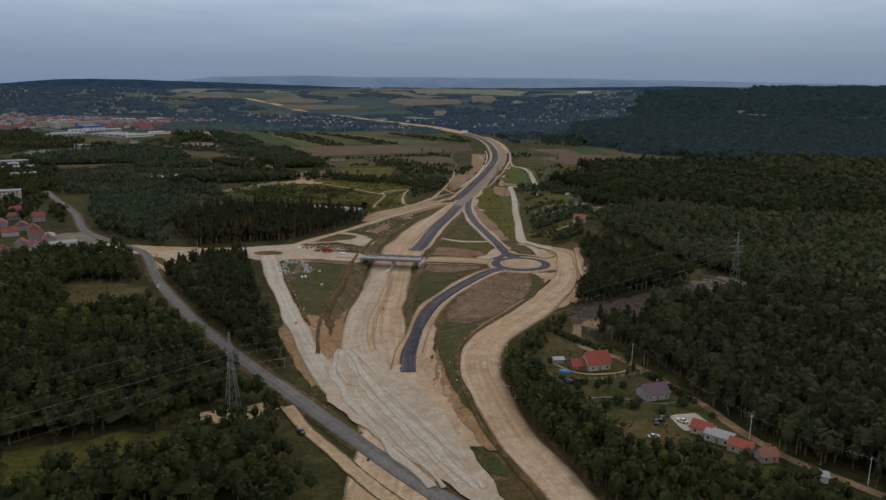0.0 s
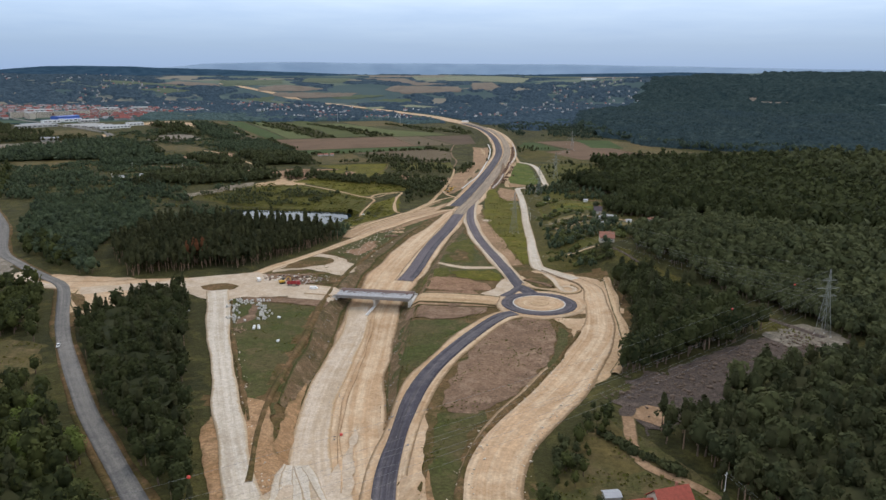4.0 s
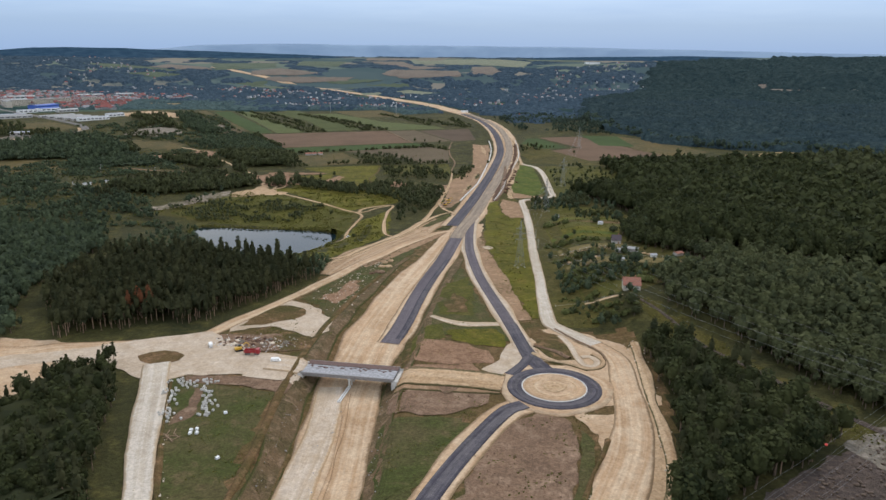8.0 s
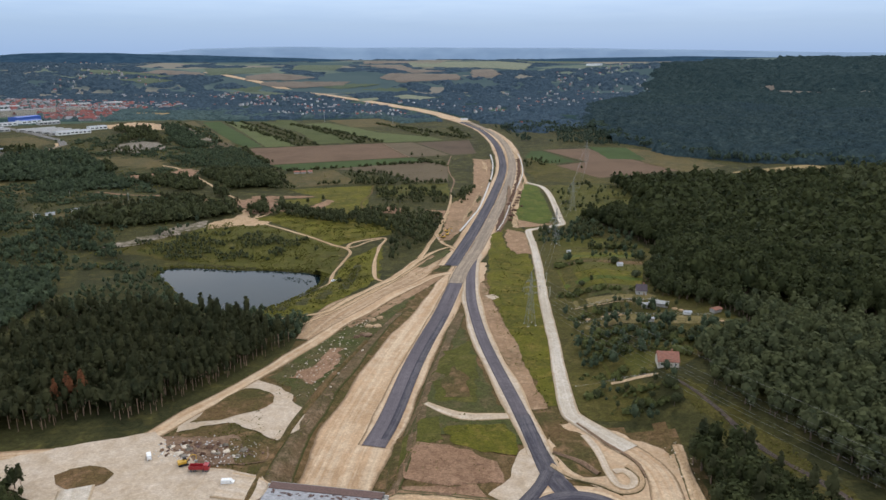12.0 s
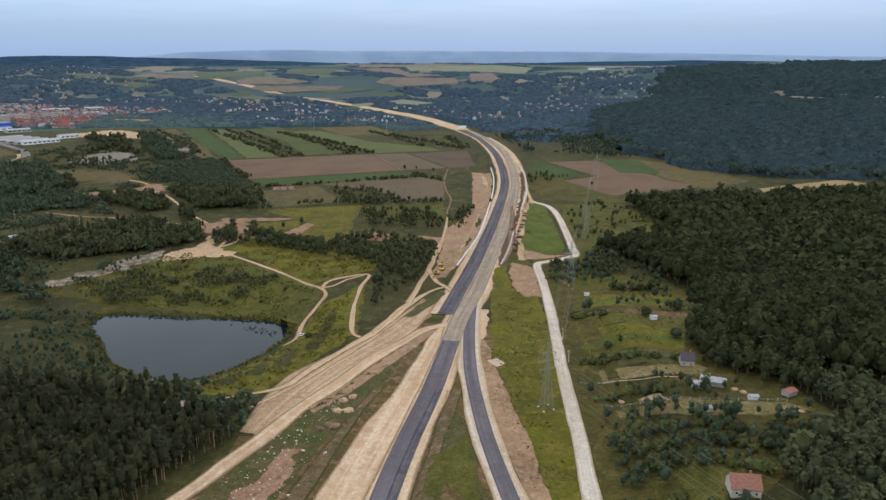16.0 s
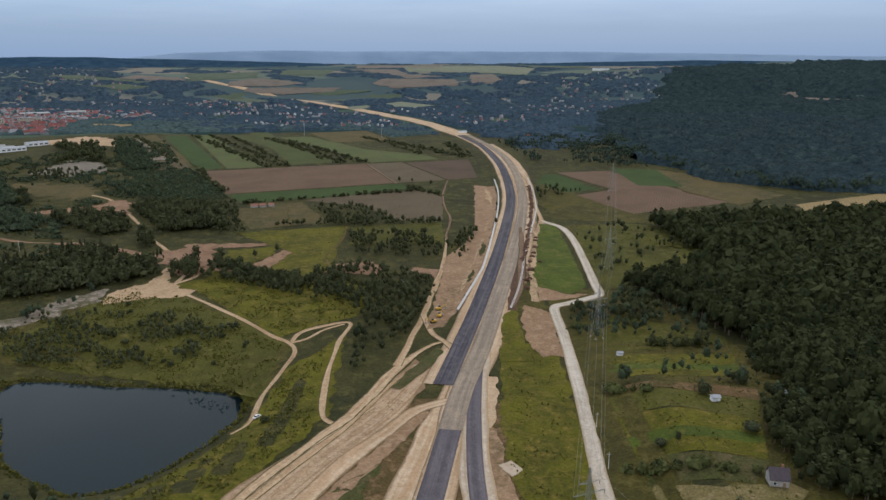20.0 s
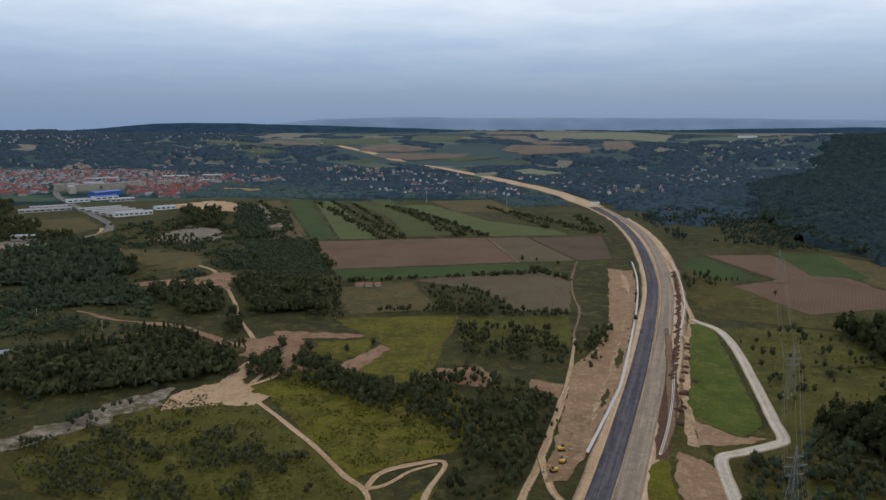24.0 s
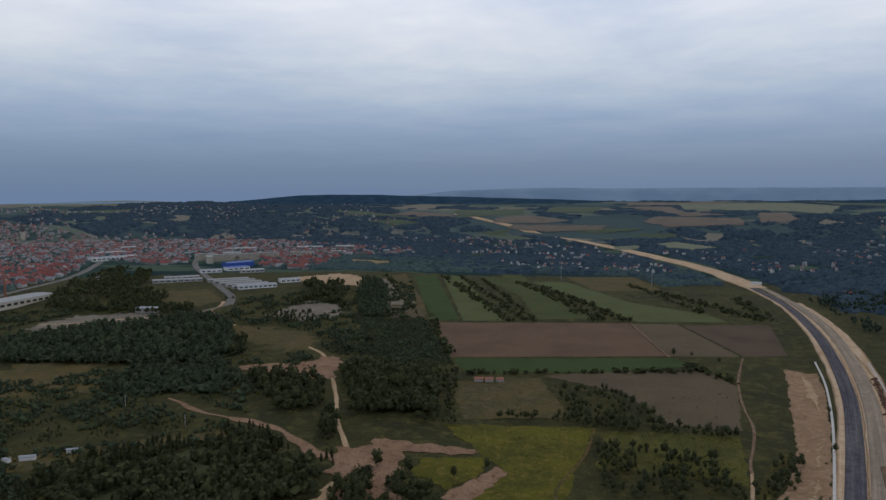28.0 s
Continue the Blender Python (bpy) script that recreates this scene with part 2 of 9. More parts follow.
M["sand"] = soil("crushed_limestone_sand", (0.46, 0.31, 0.185), (0.375, 0.245, 0.14), (0.52, 0.39, 0.26), 35, 8, 1.1, bump=0.25, depth=0.2, lane=True, edge=(0.255, 0.175, 0.102), grit=0.22, spots=0.14)
M["pale"] = soil("pale_limestone_gravel", (0.45, 0.355, 0.255), (0.385, 0.295, 0.2), (0.51, 0.42, 0.325), 30, 7, 0.9, bump=0.22, depth=0.15, lane=True, edge=(0.40, 0.285, 0.170), grit=0.22, spots=0.14)
M["roadgravel"] = soil("grey_white_road_gravel", (0.46, 0.395, 0.31), (0.40, 0.335, 0.255), (0.52, 0.46, 0.38), 30, 7, 0.9, bump=0.22, depth=0.15, lane=True, edge=(0.38, 0.29, 0.19), grit=0.22, spots=0.14)
M["track"] = soil("wheel_track_dirt", (0.4212, 0.2851, 0.1638), (0.3348, 0.2178, 0.1196), (0.4914, 0.3514, 0.2162), 20, 5, 0.9, lane=True, edge=(0.082, 0.070, 0.030), grit=0.22)
M["rutted"] = soil("rutted_sandy_earth", (0.36, 0.24, 0.14), (0.29, 0.185, 0.105), (0.44, 0.315, 0.20), 24, 6, 0.9, bump=0.5, lane=True, edge=(0.25, 0.165, 0.09), grit=0.25, ruts_in=0.22)
M["clay"] = soil("orange_clay", (0.3096, 0.1814, 0.0897), (0.3612, 0.2232, 0.1207), (0.2408, 0.1442, 0.0759), 18, 5, 0.8, bump=0.8, depth=0.5, edge=(0.082, 0.070, 0.030))
M["earth"] = soil("bare_brown_earth", (0.2025, 0.129, 0.08232), (0.1485, 0.0946, 0.06048), (0.261, 0.1763, 0.1176), 30, 7, 0.9, bump=0.8, depth=0.4, edge=(0.082, 0.070, 0.030))
M["redearth"] = soil("reddish_bare_earth", (0.23, 0.135, 0.08), (0.285, 0.175, 0.108), (0.17, 0.098, 0.058), 30, 6, 1.0, bump=0.8, edge=(0.082, 0.070, 0.030))
M["rockspoil"] = soil("grey_gravel_spoil", (0.205, 0.175, 0.135), (0.15, 0.130, 0.10), (0.29, 0.25, 0.20), 25, 5, 0.9, bump=0.9, edge=(0.082, 0.070, 0.030))
M["asphalt"] = soil("fresh_dark_asphalt", (0.06, 0.056, 0.068), (0.078, 0.072, 0.084), (0.118, 0.108, 0.112), 40, 5, 0.5, rough=0.8, bump=0.1, depth=0.02, lane=True, spots=0.1, ruts_in=0.28, gloss=0.04)
M["greybase"] = soil("grey_base_course", (0.2835, 0.2257, 0.1675), (0.3472, 0.2745, 0.198), (0.2198, 0.1769, 0.1371), 40, 6, 0.6, rough=0.9, bump=0.15, depth=0.05, lane=True, spots=0.1, gloss=0.04)
M["newasphalt"] = soil("grey_new_asphalt", (0.1208, 0.1056, 0.1146), (0.1504, 0.1309, 0.138), (0.0986, 0.08725, 0.09357), 40, 5, 0.5, rough=0.85, bump=0.1, depth=0.02, lane=True, spots=0.1, gloss=0.04)
M["oldasphalt"] = soil("worn_grey_asphalt", (0.175, 0.165, 0.15), (0.215, 0.20, 0.18), (0.13, 0.125, 0.118), 30, 4, 0.5, rough=0.9, bump=0.1, depth=0.03, lane=True, spots=0.1, gloss=0.04)
M["concrete"] = paint("pale_concrete", (0.52, 0.50, 0.46), 0.85, 0, 0.16, 1.6)
M["plough"] = rows_field("ploughed_brown_soil", (0.1235, 0.07737, 0.04722), (0.1418, 0.09114, 0.05733), radians(18), 3.0)
M["plough2"] = rows_field("stubble_brown_soil", (0.1047, 0.07898, 0.04631), (0.1187, 0.09018, 0.05499), radians(-60), 4.0)
M["darkplough"] = rows_field("dark_ploughed_soil", (0.08565, 0.05948, 0.03843), (0.1005, 0.06997, 0.04667), radians(20), 3.0)
M["crop"] = rows_field("green_crop_rows", (0.03938, 0.06352, 0.01656), (0.04794, 0.0721, 0.02025), radians(18), 2.6)
M["crop_light"] = rows_field("light_green_crop_rows", (0.09021, 0.1034, 0.03639), (0.07653, 0.09049, 0.03119), radians(-62), 3.2)
M["crop_mid"] = rows_field("mid_green_crop_rows", (0.05961, 0.07109, 0.02079), (0.06928, 0.07917, 0.02599), radians(-62), 3.6)
# Far crops: greyed and blued colours imitate haze on the plain.
M["far_green"] = rows_field("hazed_green_far_crop", (0.0765, 0.099, 0.06318), (0.08775, 0.1103, 0.0729), radians(-62), 9.0)
M["far_brown"] = rows_field("hazed_brown_far_stubble", (0.1492, 0.1238, 0.09758), (0.1658, 0.1381, 0.113), radians(20), 9.0)
M["far_pale"] = rows_field("hazed_pale_far_meadow", (0.150, 0.165, 0.112), (0.172, 0.184, 0.124), radians(-62), 9.0)
M["straw"] = rows_field("straw_yellow_stubble", (0.2808, 0.203, 0.0945), (0.234, 0.1715, 0.0805), radians(20), 4.0)
M["leaf"] = leafy("broadleaf_foliage", (0.03683, 0.04464, 0.02261), (0.07467, 0.08192, 0.03429), (0.1043, 0.1104, 0.04962))
M["leaf_mid"] = leafy("mixed_scrub_foliage", (0.06048, 0.07, 0.0266), (0.1145, 0.126, 0.0418), (0.162, 0.17, 0.0627))
M["leaf_light"] = leafy("light_broadleaf_foliage", (0.07088, 0.09979, 0.0253), (0.1304, 0.1542, 0.03861), (0.1559, 0.1891, 0.05346))
M["pine"] = leafy("pine_needles", (0.02843, 0.035, 0.01779), (0.05449, 0.05692, 0.02453), (0.0774, 0.07536, 0.03463))
M["weed"] = leafy("green_weeds", (0.077, 0.0851, 0.01748), (0.1242, 0.1173, 0.0284), (0.1615, 0.138, 0.04589))
M["leaf_scrub"] = leafy("dark_scrub_foliage", (0.03856, 0.05329, 0.03432), (0.07518, 0.09884, 0.05249), (0.1109, 0.1376, 0.0747))
M["leaf_old"] = leafy("dark_old_forest_foliage", (0.02376, 0.031, 0.01368), (0.05184, 0.06, 0.02326), (0.07992, 0.086, 0.03283))
M["leaf_young"] = leafy("young_even_forest_foliage", (0.0435, 0.053, 0.0275), (0.088, 0.0965, 0.0415), (0.122, 0.13, 0.06))
M["leaf_warm"] = leafy("yellow_green_woodland_foliage", (0.02611, 0.03348, 0.0159), (0.06227, 0.07068, 0.02297), (0.1055, 0.1135, 0.03534))
M["leaf_edge"] = leafy("forest_edge_foliage", (0.034, 0.052, 0.040), (0.062, 0.086, 0.058), (0.085, 0.108, 0.072))
M["silver"] = leafy("silvery_foliage", (0.060, 0.070, 0.036), (0.094, 0.104, 0.054), (0.13, 0.14, 0.085))
M["rust"] = leafy("rust_brown_dead_needles", (0.1508, 0.05577, 0.02636), (0.1885, 0.07898, 0.0365), (0.1226, 0.05577, 0.03042))


def treetops(name, a, b, c):
    """Closed far tree cover: tone from crown to crown, broad change, grain."""
    m, n, l, s = nodes_of(name)
    tone = n.new("ShaderNodeAttribute")
    tone.attribute_name = "tone"
    col = blend(n, l, tone.outputs["Fac"], a, b, 0.1, 0.9)
    col = blend(n, l, noise_at(n, l, 130, 5, 0.6), col, c, 0.45, 0.7)
    dark = n.new("ShaderNodeMix")
    dark.data_type, dark.blend_type = "RGBA", "MULTIPLY"
    dark.inputs["Factor"].default_value = 1.0
    grain = noise_at(n, l, 5.0, 5, 0.7)
    l.new(col, dark.inputs["A"]), l.new(blend(n, l, grain, (0.55, 0.55, 0.55), (1.4, 1.4, 1.4), 0.32, 0.68), dark.inputs["B"])
    l.new(dark.outputs["Result"], s.inputs["Base Color"])
    s.inputs["Roughness"].default_value, s.inputs["Specular IOR Level"].default_value = 1.0, 0.0
    relief(n, l, s, grain, 0.8, 2.5)
    return m


# The blue in these foliage colours stands in for haze over the distance.
M["tops_far"] = treetops("hazed_far_treetops", (0.02808, 0.04752, 0.06682), (0.06264, 0.08856, 0.1083), (0.0432, 0.06696, 0.08755))
M["tops_mid"] = treetops("hazed_mid_distance_treetops", (0.01982, 0.03394, 0.03812), (0.04234, 0.06146, 0.0612), (0.02883, 0.04586, 0.05217))
M["tops_deep"] = treetops("hazed_dark_hill_forest", (0.01806, 0.03168, 0.03432), (0.03956, 0.05808, 0.05616), (0.02666, 0.04312, 0.04446))
M["tops_town"] = treetops("hazed_town_treetops", (0.04256, 0.069, 0.0725), (0.08512, 0.1196, 0.11), (0.0616, 0.092, 0.0925))
M["bark"] = paint("brown_bark", (0.115, 0.080, 0.056), 0.95, 0, 0.3, 0.5)
M["pinebark"] = paint("reddish_pine_bark", (0.24, 0.155, 0.105), 0.95, 0, 0.3, 0.6)


def mosaic(name, cell, colours, spread=0.5):
    """Far farmland: strips and plots of several colours."""
    m, n, l, s = nodes_of(name)
    geo = n.new("ShaderNodeNewGeometry")
    mapping = n.new("ShaderNodeMapping")
    mapping.inputs["Rotation"].default_value[2] = 0.3
    mapping.inputs["Scale"].default_value = (0.45, 1.0, 1.0)
    cells = n.new("ShaderNodeTexVoronoi")
    cells.inputs["Scale"].default_value, cells.inputs["Randomness"].default_value = 1.0 / cell, 0.85
    l.new(geo.outputs["Position"], mapping.inputs["Vector"])
    l.new(mapping.outputs[0], cells.inputs["Vector"])
    ramp = n.new("ShaderNodeValToRGB")
    ramp.color_ramp.interpolation = "CONSTANT"
    for k, c in enumerate(colours):
        e = ramp.color_ramp.elements[k] if k < 2 else ramp.color_ramp.elements.new(0.5)
        e.position, e.color = k / len(colours), (*c, 1)
    pick = n.new("ShaderNodeSeparateColor")
    l.new(cells.outputs["Color"], pick.inputs[0])
    l.new(pick.outputs[0], ramp.inputs[0])
    col = blend(n, l, noise_at(n, l, cell * 1.4, 6, 0.65), ramp.outputs[0], colours[0], 0.48, 0.62)
    l.new(col, s.inputs["Base Color"])
    s.inputs["Roughness"].default_value, s.inputs["Specular IOR Level"].default_value = 1.0, 0.0
    return m


# Aerial haze is mixed into these plot colours, paler and bluer farther out.
M["midland"] = mosaic("hazed_mid_farmland", 110, ((0.02669, 0.04676, 0.04543), (0.04106, 0.06428, 0.05047), (0.02874, 0.04909, 0.04795), (0.07185, 0.09935, 0.0732), (0.02771, 0.04792, 0.04669), (0.1026, 0.1075, 0.09085)))
M["farland"] = mosaic("hazed_far_farmland", 210, ((0.06178, 0.09074, 0.0936), (0.1236, 0.1494, 0.1196), (0.07301, 0.1018, 0.1019), (0.191, 0.1771, 0.1456), (0.09547, 0.1273, 0.1196), (0.2358, 0.2158, 0.1716)))
# ---------------------------------------------------------------- building tools
rng = np.random.default_rng(7)


def part(name, bm, material, parent=None, label="", smooth=False):
    me = bpy.data.meshes.new(name)
    bm.to_mesh(me)
    bm.free()
    me.materials.append(material)
    if smooth:
        for p in me.polygons:
            p.use_smooth = True
    ob = new(name, me)
    if parent:
        ob.parent = parent
    if label:
        ob["label"] = label
    return ob


def empty(name, m, label, category, group=""):
    ob = new(name)
    ob.empty_display_size = 0.5
    ob.matrix_world = m
    return tagged(ob, label, category, group)


def box(bm, x0, y0, z0, x1, y1, z1, bevel=0.0, m=None):
    r = bmesh.ops.create_cube(bm, size=1.0)
    bmesh.ops.scale(bm, vec=(x1 - x0, y1 - y0, z1 - z0), verts=r["verts"])
    bmesh.ops.translate(bm, vec=((x0 + x1) / 2, (y0 + y1) / 2, (z0 + z1) / 2), verts=r["verts"])
    if bevel:
        edges = {e for v in r["verts"] for e in v.link_edges}
        out = bmesh.ops.bevel(bm, geom=list(edges), offset=bevel, segments=1, affect="EDGES")
        vs = list({v for f in out["faces"] for v in f.verts} | {v for v in r["verts"] if v.is_valid})
    else:
        vs = r["verts"]
    if m:
        bmesh.ops.transform(bm, matrix=m, verts=vs)
    return bm


def bar(bm, a, b, r0, r1=None, sides=6):
    """A round bar from a to b."""
    a, b = Vector(a), Vector(b)
    t = (b - a).to_track_quat("Z", "Y").to_matrix().to_4x4()
    bmesh.ops.create_cone(bm, cap_ends=True, segments=sides, radius1=r0, radius2=r0 if r1 is None else r1, depth=(b - a).length, matrix=Matrix.Translation((a + b) / 2) @ t)
    return bm


def mesh_np(name, verts, faces, materials, index=None, tone=None):
    """A mesh object from arrays; faces all of one size."""
    me = bpy.data.meshes.new(name)
    k = faces.shape[1]
    me.vertices.add(len(verts))
    me.vertices.foreach_set("co", np.ascontiguousarray(verts, np.float32).ravel())
    me.loops.add(faces.size)
    me.loops.foreach_set("vertex_index", np.ascontiguousarray(faces, np.int32).ravel())
    me.polygons.add(len(faces))
    me.polygons.foreach_set("loop_start", np.arange(0, faces.size, k, dtype=np.int32))
    for m in materials:
        me.materials.append(m)
    if index is not None:
        me.polygons.foreach_set("material_index", np.ascontiguousarray(index, np.int32))
    if tone is not None:
        at = me.attributes.new("tone", "FLOAT", "POINT")
        at.data.foreach_set("value", np.ascontiguousarray(tone, np.float32))
    me.update()
    return new(name, me)


def smooth_line(pts, step=4.0):
    """Catmull-Rom through the points, resampled about every step metres."""
    p = np.array(pts, float)
    p = np.vstack([2 * p[0] - p[1], p, 2 * p[-1] - p[-2]])
    out = []
    for i in range(1, len(p) - 2):
        n = max(2, int(np.linalg.norm(p[i + 1] - p[i]) / 2))
        t = np.linspace(0, 1, n, endpoint=False)[:, None]
        a, b, c, d = p[i - 1], p[i], p[i + 1], p[i + 2]
        out.append(0.5 * (2 * b + (c - a) * t + (2 * a - 5 * b + 4 * c - d) * t ** 2 + (3 * b - a - 3 * c + d) * t ** 3))
    q = np.vstack(out + [p[-2:-1]])
    s = np.r_[0, np.cumsum(np.linalg.norm(np.diff(q, axis=0), axis=1))]
    u = np.linspace(0, s[-1], max(3, int(s[-1] / step)))
    return np.c_[np.interp(u, s, q[:, 0]), np.interp(u, s, q[:, 1])]


def wobble(n, size, seed, reach=6):
    """Smooth random numbers, about -size to size."""
    r = np.random.default_rng(seed).normal(size=n + 4 * reach)
    k = np.hanning(2 * reach + 1)
    f = np.random.default_rng(seed + 1).normal(size=n) * 0.14
    return size * (np.convolve(r, k / np.sqrt((k ** 2).sum()), "same")[2 * reach:2 * reach + n] * 0.6 + f * 0.5)


def strip(name, pts, width, material, lift, ragged=0.0, step=4.0, across=6, kind="structure", label="", category="", offset=0.0, thick=0.5, seed=None, crown=0.0):
    """A road or track draped on the ground along a line. width: one number or one for each point."""
    c = smooth_line(pts, step)
    n = len(c)
    seed = len(bpy.data.objects) if seed is None else seed
    if np.ndim(width):
        s = np.linspace(0, 1, len(width))
        w = np.interp(np.linspace(0, 1, n), s, width)
    else:
        w = np.full(n, float(width))
    d = np.gradient(c, axis=0)
    d /= np.linalg.norm(d, axis=1)[:, None] + 1e-9
    nor = np.c_[-d[:, 1], d[:, 0]]
    lo = -w / 2 + (wobble(n, ragged, seed) if ragged else 0)
    hi = w / 2 + (wobble(n, ragged, seed + 50) if ragged else 0)
    u = np.linspace(0, 1, across + 1)
    off = lo[:, None] + (hi - lo)[:, None] * u[None] + offset
    xy = c[:, None] + nor[:, None] * off[..., None]
    z = ground_z(xy[..., 0], xy[..., 1]) + lift + crown * np.sin(np.pi * u)[None] * (1 + wobble(n, 0.35, seed + 90, 3))[:, None]
    top = np.dstack([xy, z])
    first, last = top[:, :1].copy(), top[:, -1:].copy()
    first[..., 2] -= thick
    last[..., 2] -= thick
    v = np.concatenate([first, top, last], 1)
    k = across + 3
    i, j = np.meshgrid(np.arange(n - 1), np.arange(k - 1), indexing="ij")
    a = (i * k + j).ravel()
    f = np.c_[a, a + k, a + k + 1, a + 1][:, ::-1]
    ob = mesh_np(name, v.reshape(-1, 3), f, [material])
    s = np.r_[0, np.cumsum(np.linalg.norm(np.diff(c, axis=0), axis=1))]
    across_m = np.concatenate([off[:, :1], off, off[:, -1:]], 1)
    uv = np.stack([np.repeat(s[:, None], k, 1), across_m], -1).reshape(-1, 2) + [37.0 * seed, 11.0 * seed]
    ob.data.uv_layers.new(name="road").data.foreach_set("uv", uv[f.ravel()].astype(np.float32).ravel())
    rim = np.minimum(across_m - across_m[:, :1], across_m[:, -1:] - across_m)
    at = ob.data.attributes.new("near_edge", "FLOAT", "POINT")
    at.data.foreach_set("value", np.clip(1 - rim / np.minimum(2.4, 0.3 * w)[:, None], 0, 1).astype(np.float32).ravel())
    return tagged(ob, label, category, kind=kind)


def inside(poly, x, y):
    p = np.array(poly, float)
    ok = np.zeros(np.shape(x), bool)
    for (x0, y0), (x1, y1) in zip(p, np.roll(p, -1, 0)):
        with np.errstate(divide="ignore", invalid="ignore"):
            ok ^= ((y0 > y) != (y1 > y)) & (x < (x1 - x0) * (y - y0) / (y1 - y0) + x0)
    return ok


def to_line(pts, x, y):
    """Distance of points to a line of corners."""
    best = np.full(np.shape(x), 1e9)
    p = np.array(pts, float)
    for a, b in zip(p[:-1], p[1:]):
        d = b - a
        t = np.clip(((x - a[0]) * d[0] + (y - a[1]) * d[1]) / (d @ d + 1e-9), 0, 1)
        best = np.minimum(best, np.hypot(x - a[0] - t * d[0], y - a[1] - t * d[1]))
    return best


def patch(name, poly, material, lift, ragged=1.0, cell=10.0, kind="structure", label="", category="", round_it=False, flat_z=None):
    """A piece of ground cover with an uneven outline, draped on the land."""
    p = np.array(poly, float)
    if round_it:
        p = smooth_line(np.vstack([p, p[:1]]), 6.0)[:-1]
    out = []
    for a, b in zip(p, np.roll(p, -1, 0)):
        n = max(1, int(np.linalg.norm(b - a) / max(2.5, cell * 0.25)))
        out += [a + (b - a) * k / n for k in range(n)]
    q = np.array(out)
    q = q + np.c_[wobble(len(q), ragged, len(name) + int(abs(p[0, 0])), 2), wobble(len(q), ragged, 9 + len(name) + int(abs(p[0, 1])), 2)]
    bm = bmesh.new()
    bm.faces.new([bm.verts.new((x, y, 0)) for x, y in q])
    for axis in (0, 1):
        lo, hi = q[:, axis].min(), q[:, axis].max()
        step = max(cell, (hi - lo) / 40)
        for at in np.arange(lo + step, hi, step):
            co, no = [0, 0, 0], [0, 0, 0]
            co[axis], no[axis] = at, 1
            bmesh.ops.bisect_plane(bm, geom=bm.verts[:] + bm.edges[:] + bm.faces[:], plane_co=co, plane_no=no)
    bm.normal_update()
    bm.faces.ensure_lookup_table()
    if bm.faces[0].normal.z < 0:
        bmesh.ops.reverse_faces(bm, faces=bm.faces[:])
    bmesh.ops.triangulate(bm, faces=bm.faces[:])
    for v in bm.verts:
        v.co.z = (float(ground_z(v.co.x, v.co.y)) if flat_z is None else flat_z) + lift
    ob = part(name, bm, material)
    if flat_z is None:
        co = np.array([tuple(v.co) for v in ob.data.vertices])
        at = ob.data.attributes.new("near_edge", "FLOAT", "POINT")
        at.data.foreach_set("value", 0.55 * np.clip(1 - to_line(np.vstack([q, q[:1]]), co[:, 0], co[:, 1]) / 3.5, 0, 1).astype(np.float32))
    return tagged(ob, label, category, kind=kind)


# ---- foliage: arrays of clumps, joined tree by tree
def icosphere(level=1):
    bm = bmesh.new()
    bmesh.ops.create_icosphere(bm, subdivisions=level, radius=1.0)
    v = np.array([tuple(w.co) for w in bm.verts])
    f = np.array([[w.index for w in g.verts] for g in bm.faces])
    bm.free()
    return v, f


ICO_V, ICO_F = icosphere(1)


def clumps(points, normals, size, r):
    """Bent leaf sprays, two triangles each, at the points."""
    n = len(points)
    nrm = normals + r.normal(size=(n, 3)) * 0.45
    nrm /= np.linalg.norm(nrm, axis=1)[:, None]
    t = np.cross(nrm, r.normal(size=(n, 3)))
    t /= np.linalg.norm(t, axis=1)[:, None]
    b = np.cross(nrm, t)
    s = size * r.uniform(0.55, 1.15, (n, 1))
    k = r.uniform(0.7, 1.2, (n, 1))
    v = np.stack([points - t * s, points + b * s * k * 0.8 - nrm * s * 0.25, points + t * s, points - b * s * k * 0.8 - nrm * s * 0.25], 1).reshape(-1, 3)
    i = np.arange(n)[:, None] * 4
    f = np.vstack([i + [0, 2, 1], i + [0, 3, 2]])
    return v, f


def stem(h, r0, r1, sides=5, bend=0.0, z0=0.0):
    a = np.linspace(0, 2 * np.pi, sides, endpoint=False)
    ring = np.c_[np.cos(a), np.sin(a)]
    v = np.vstack([np.c_[ring * r0, np.full(sides, z0)], np.c_[ring * (r0 + r1) / 2 + [bend, 0], np.full(sides, (z0 + h) / 2)], np.c_[ring * r1, np.full(sides, h)]])
    f = []
    for k in range(2):
        for i in range(sides):
            a0, b0 = k * sides + i, k * sides + (i + 1) % sides
            f += [[a0, b0, b0 + sides], [a0, b0 + sides, a0 + sides]]
    return v, np.array(f)


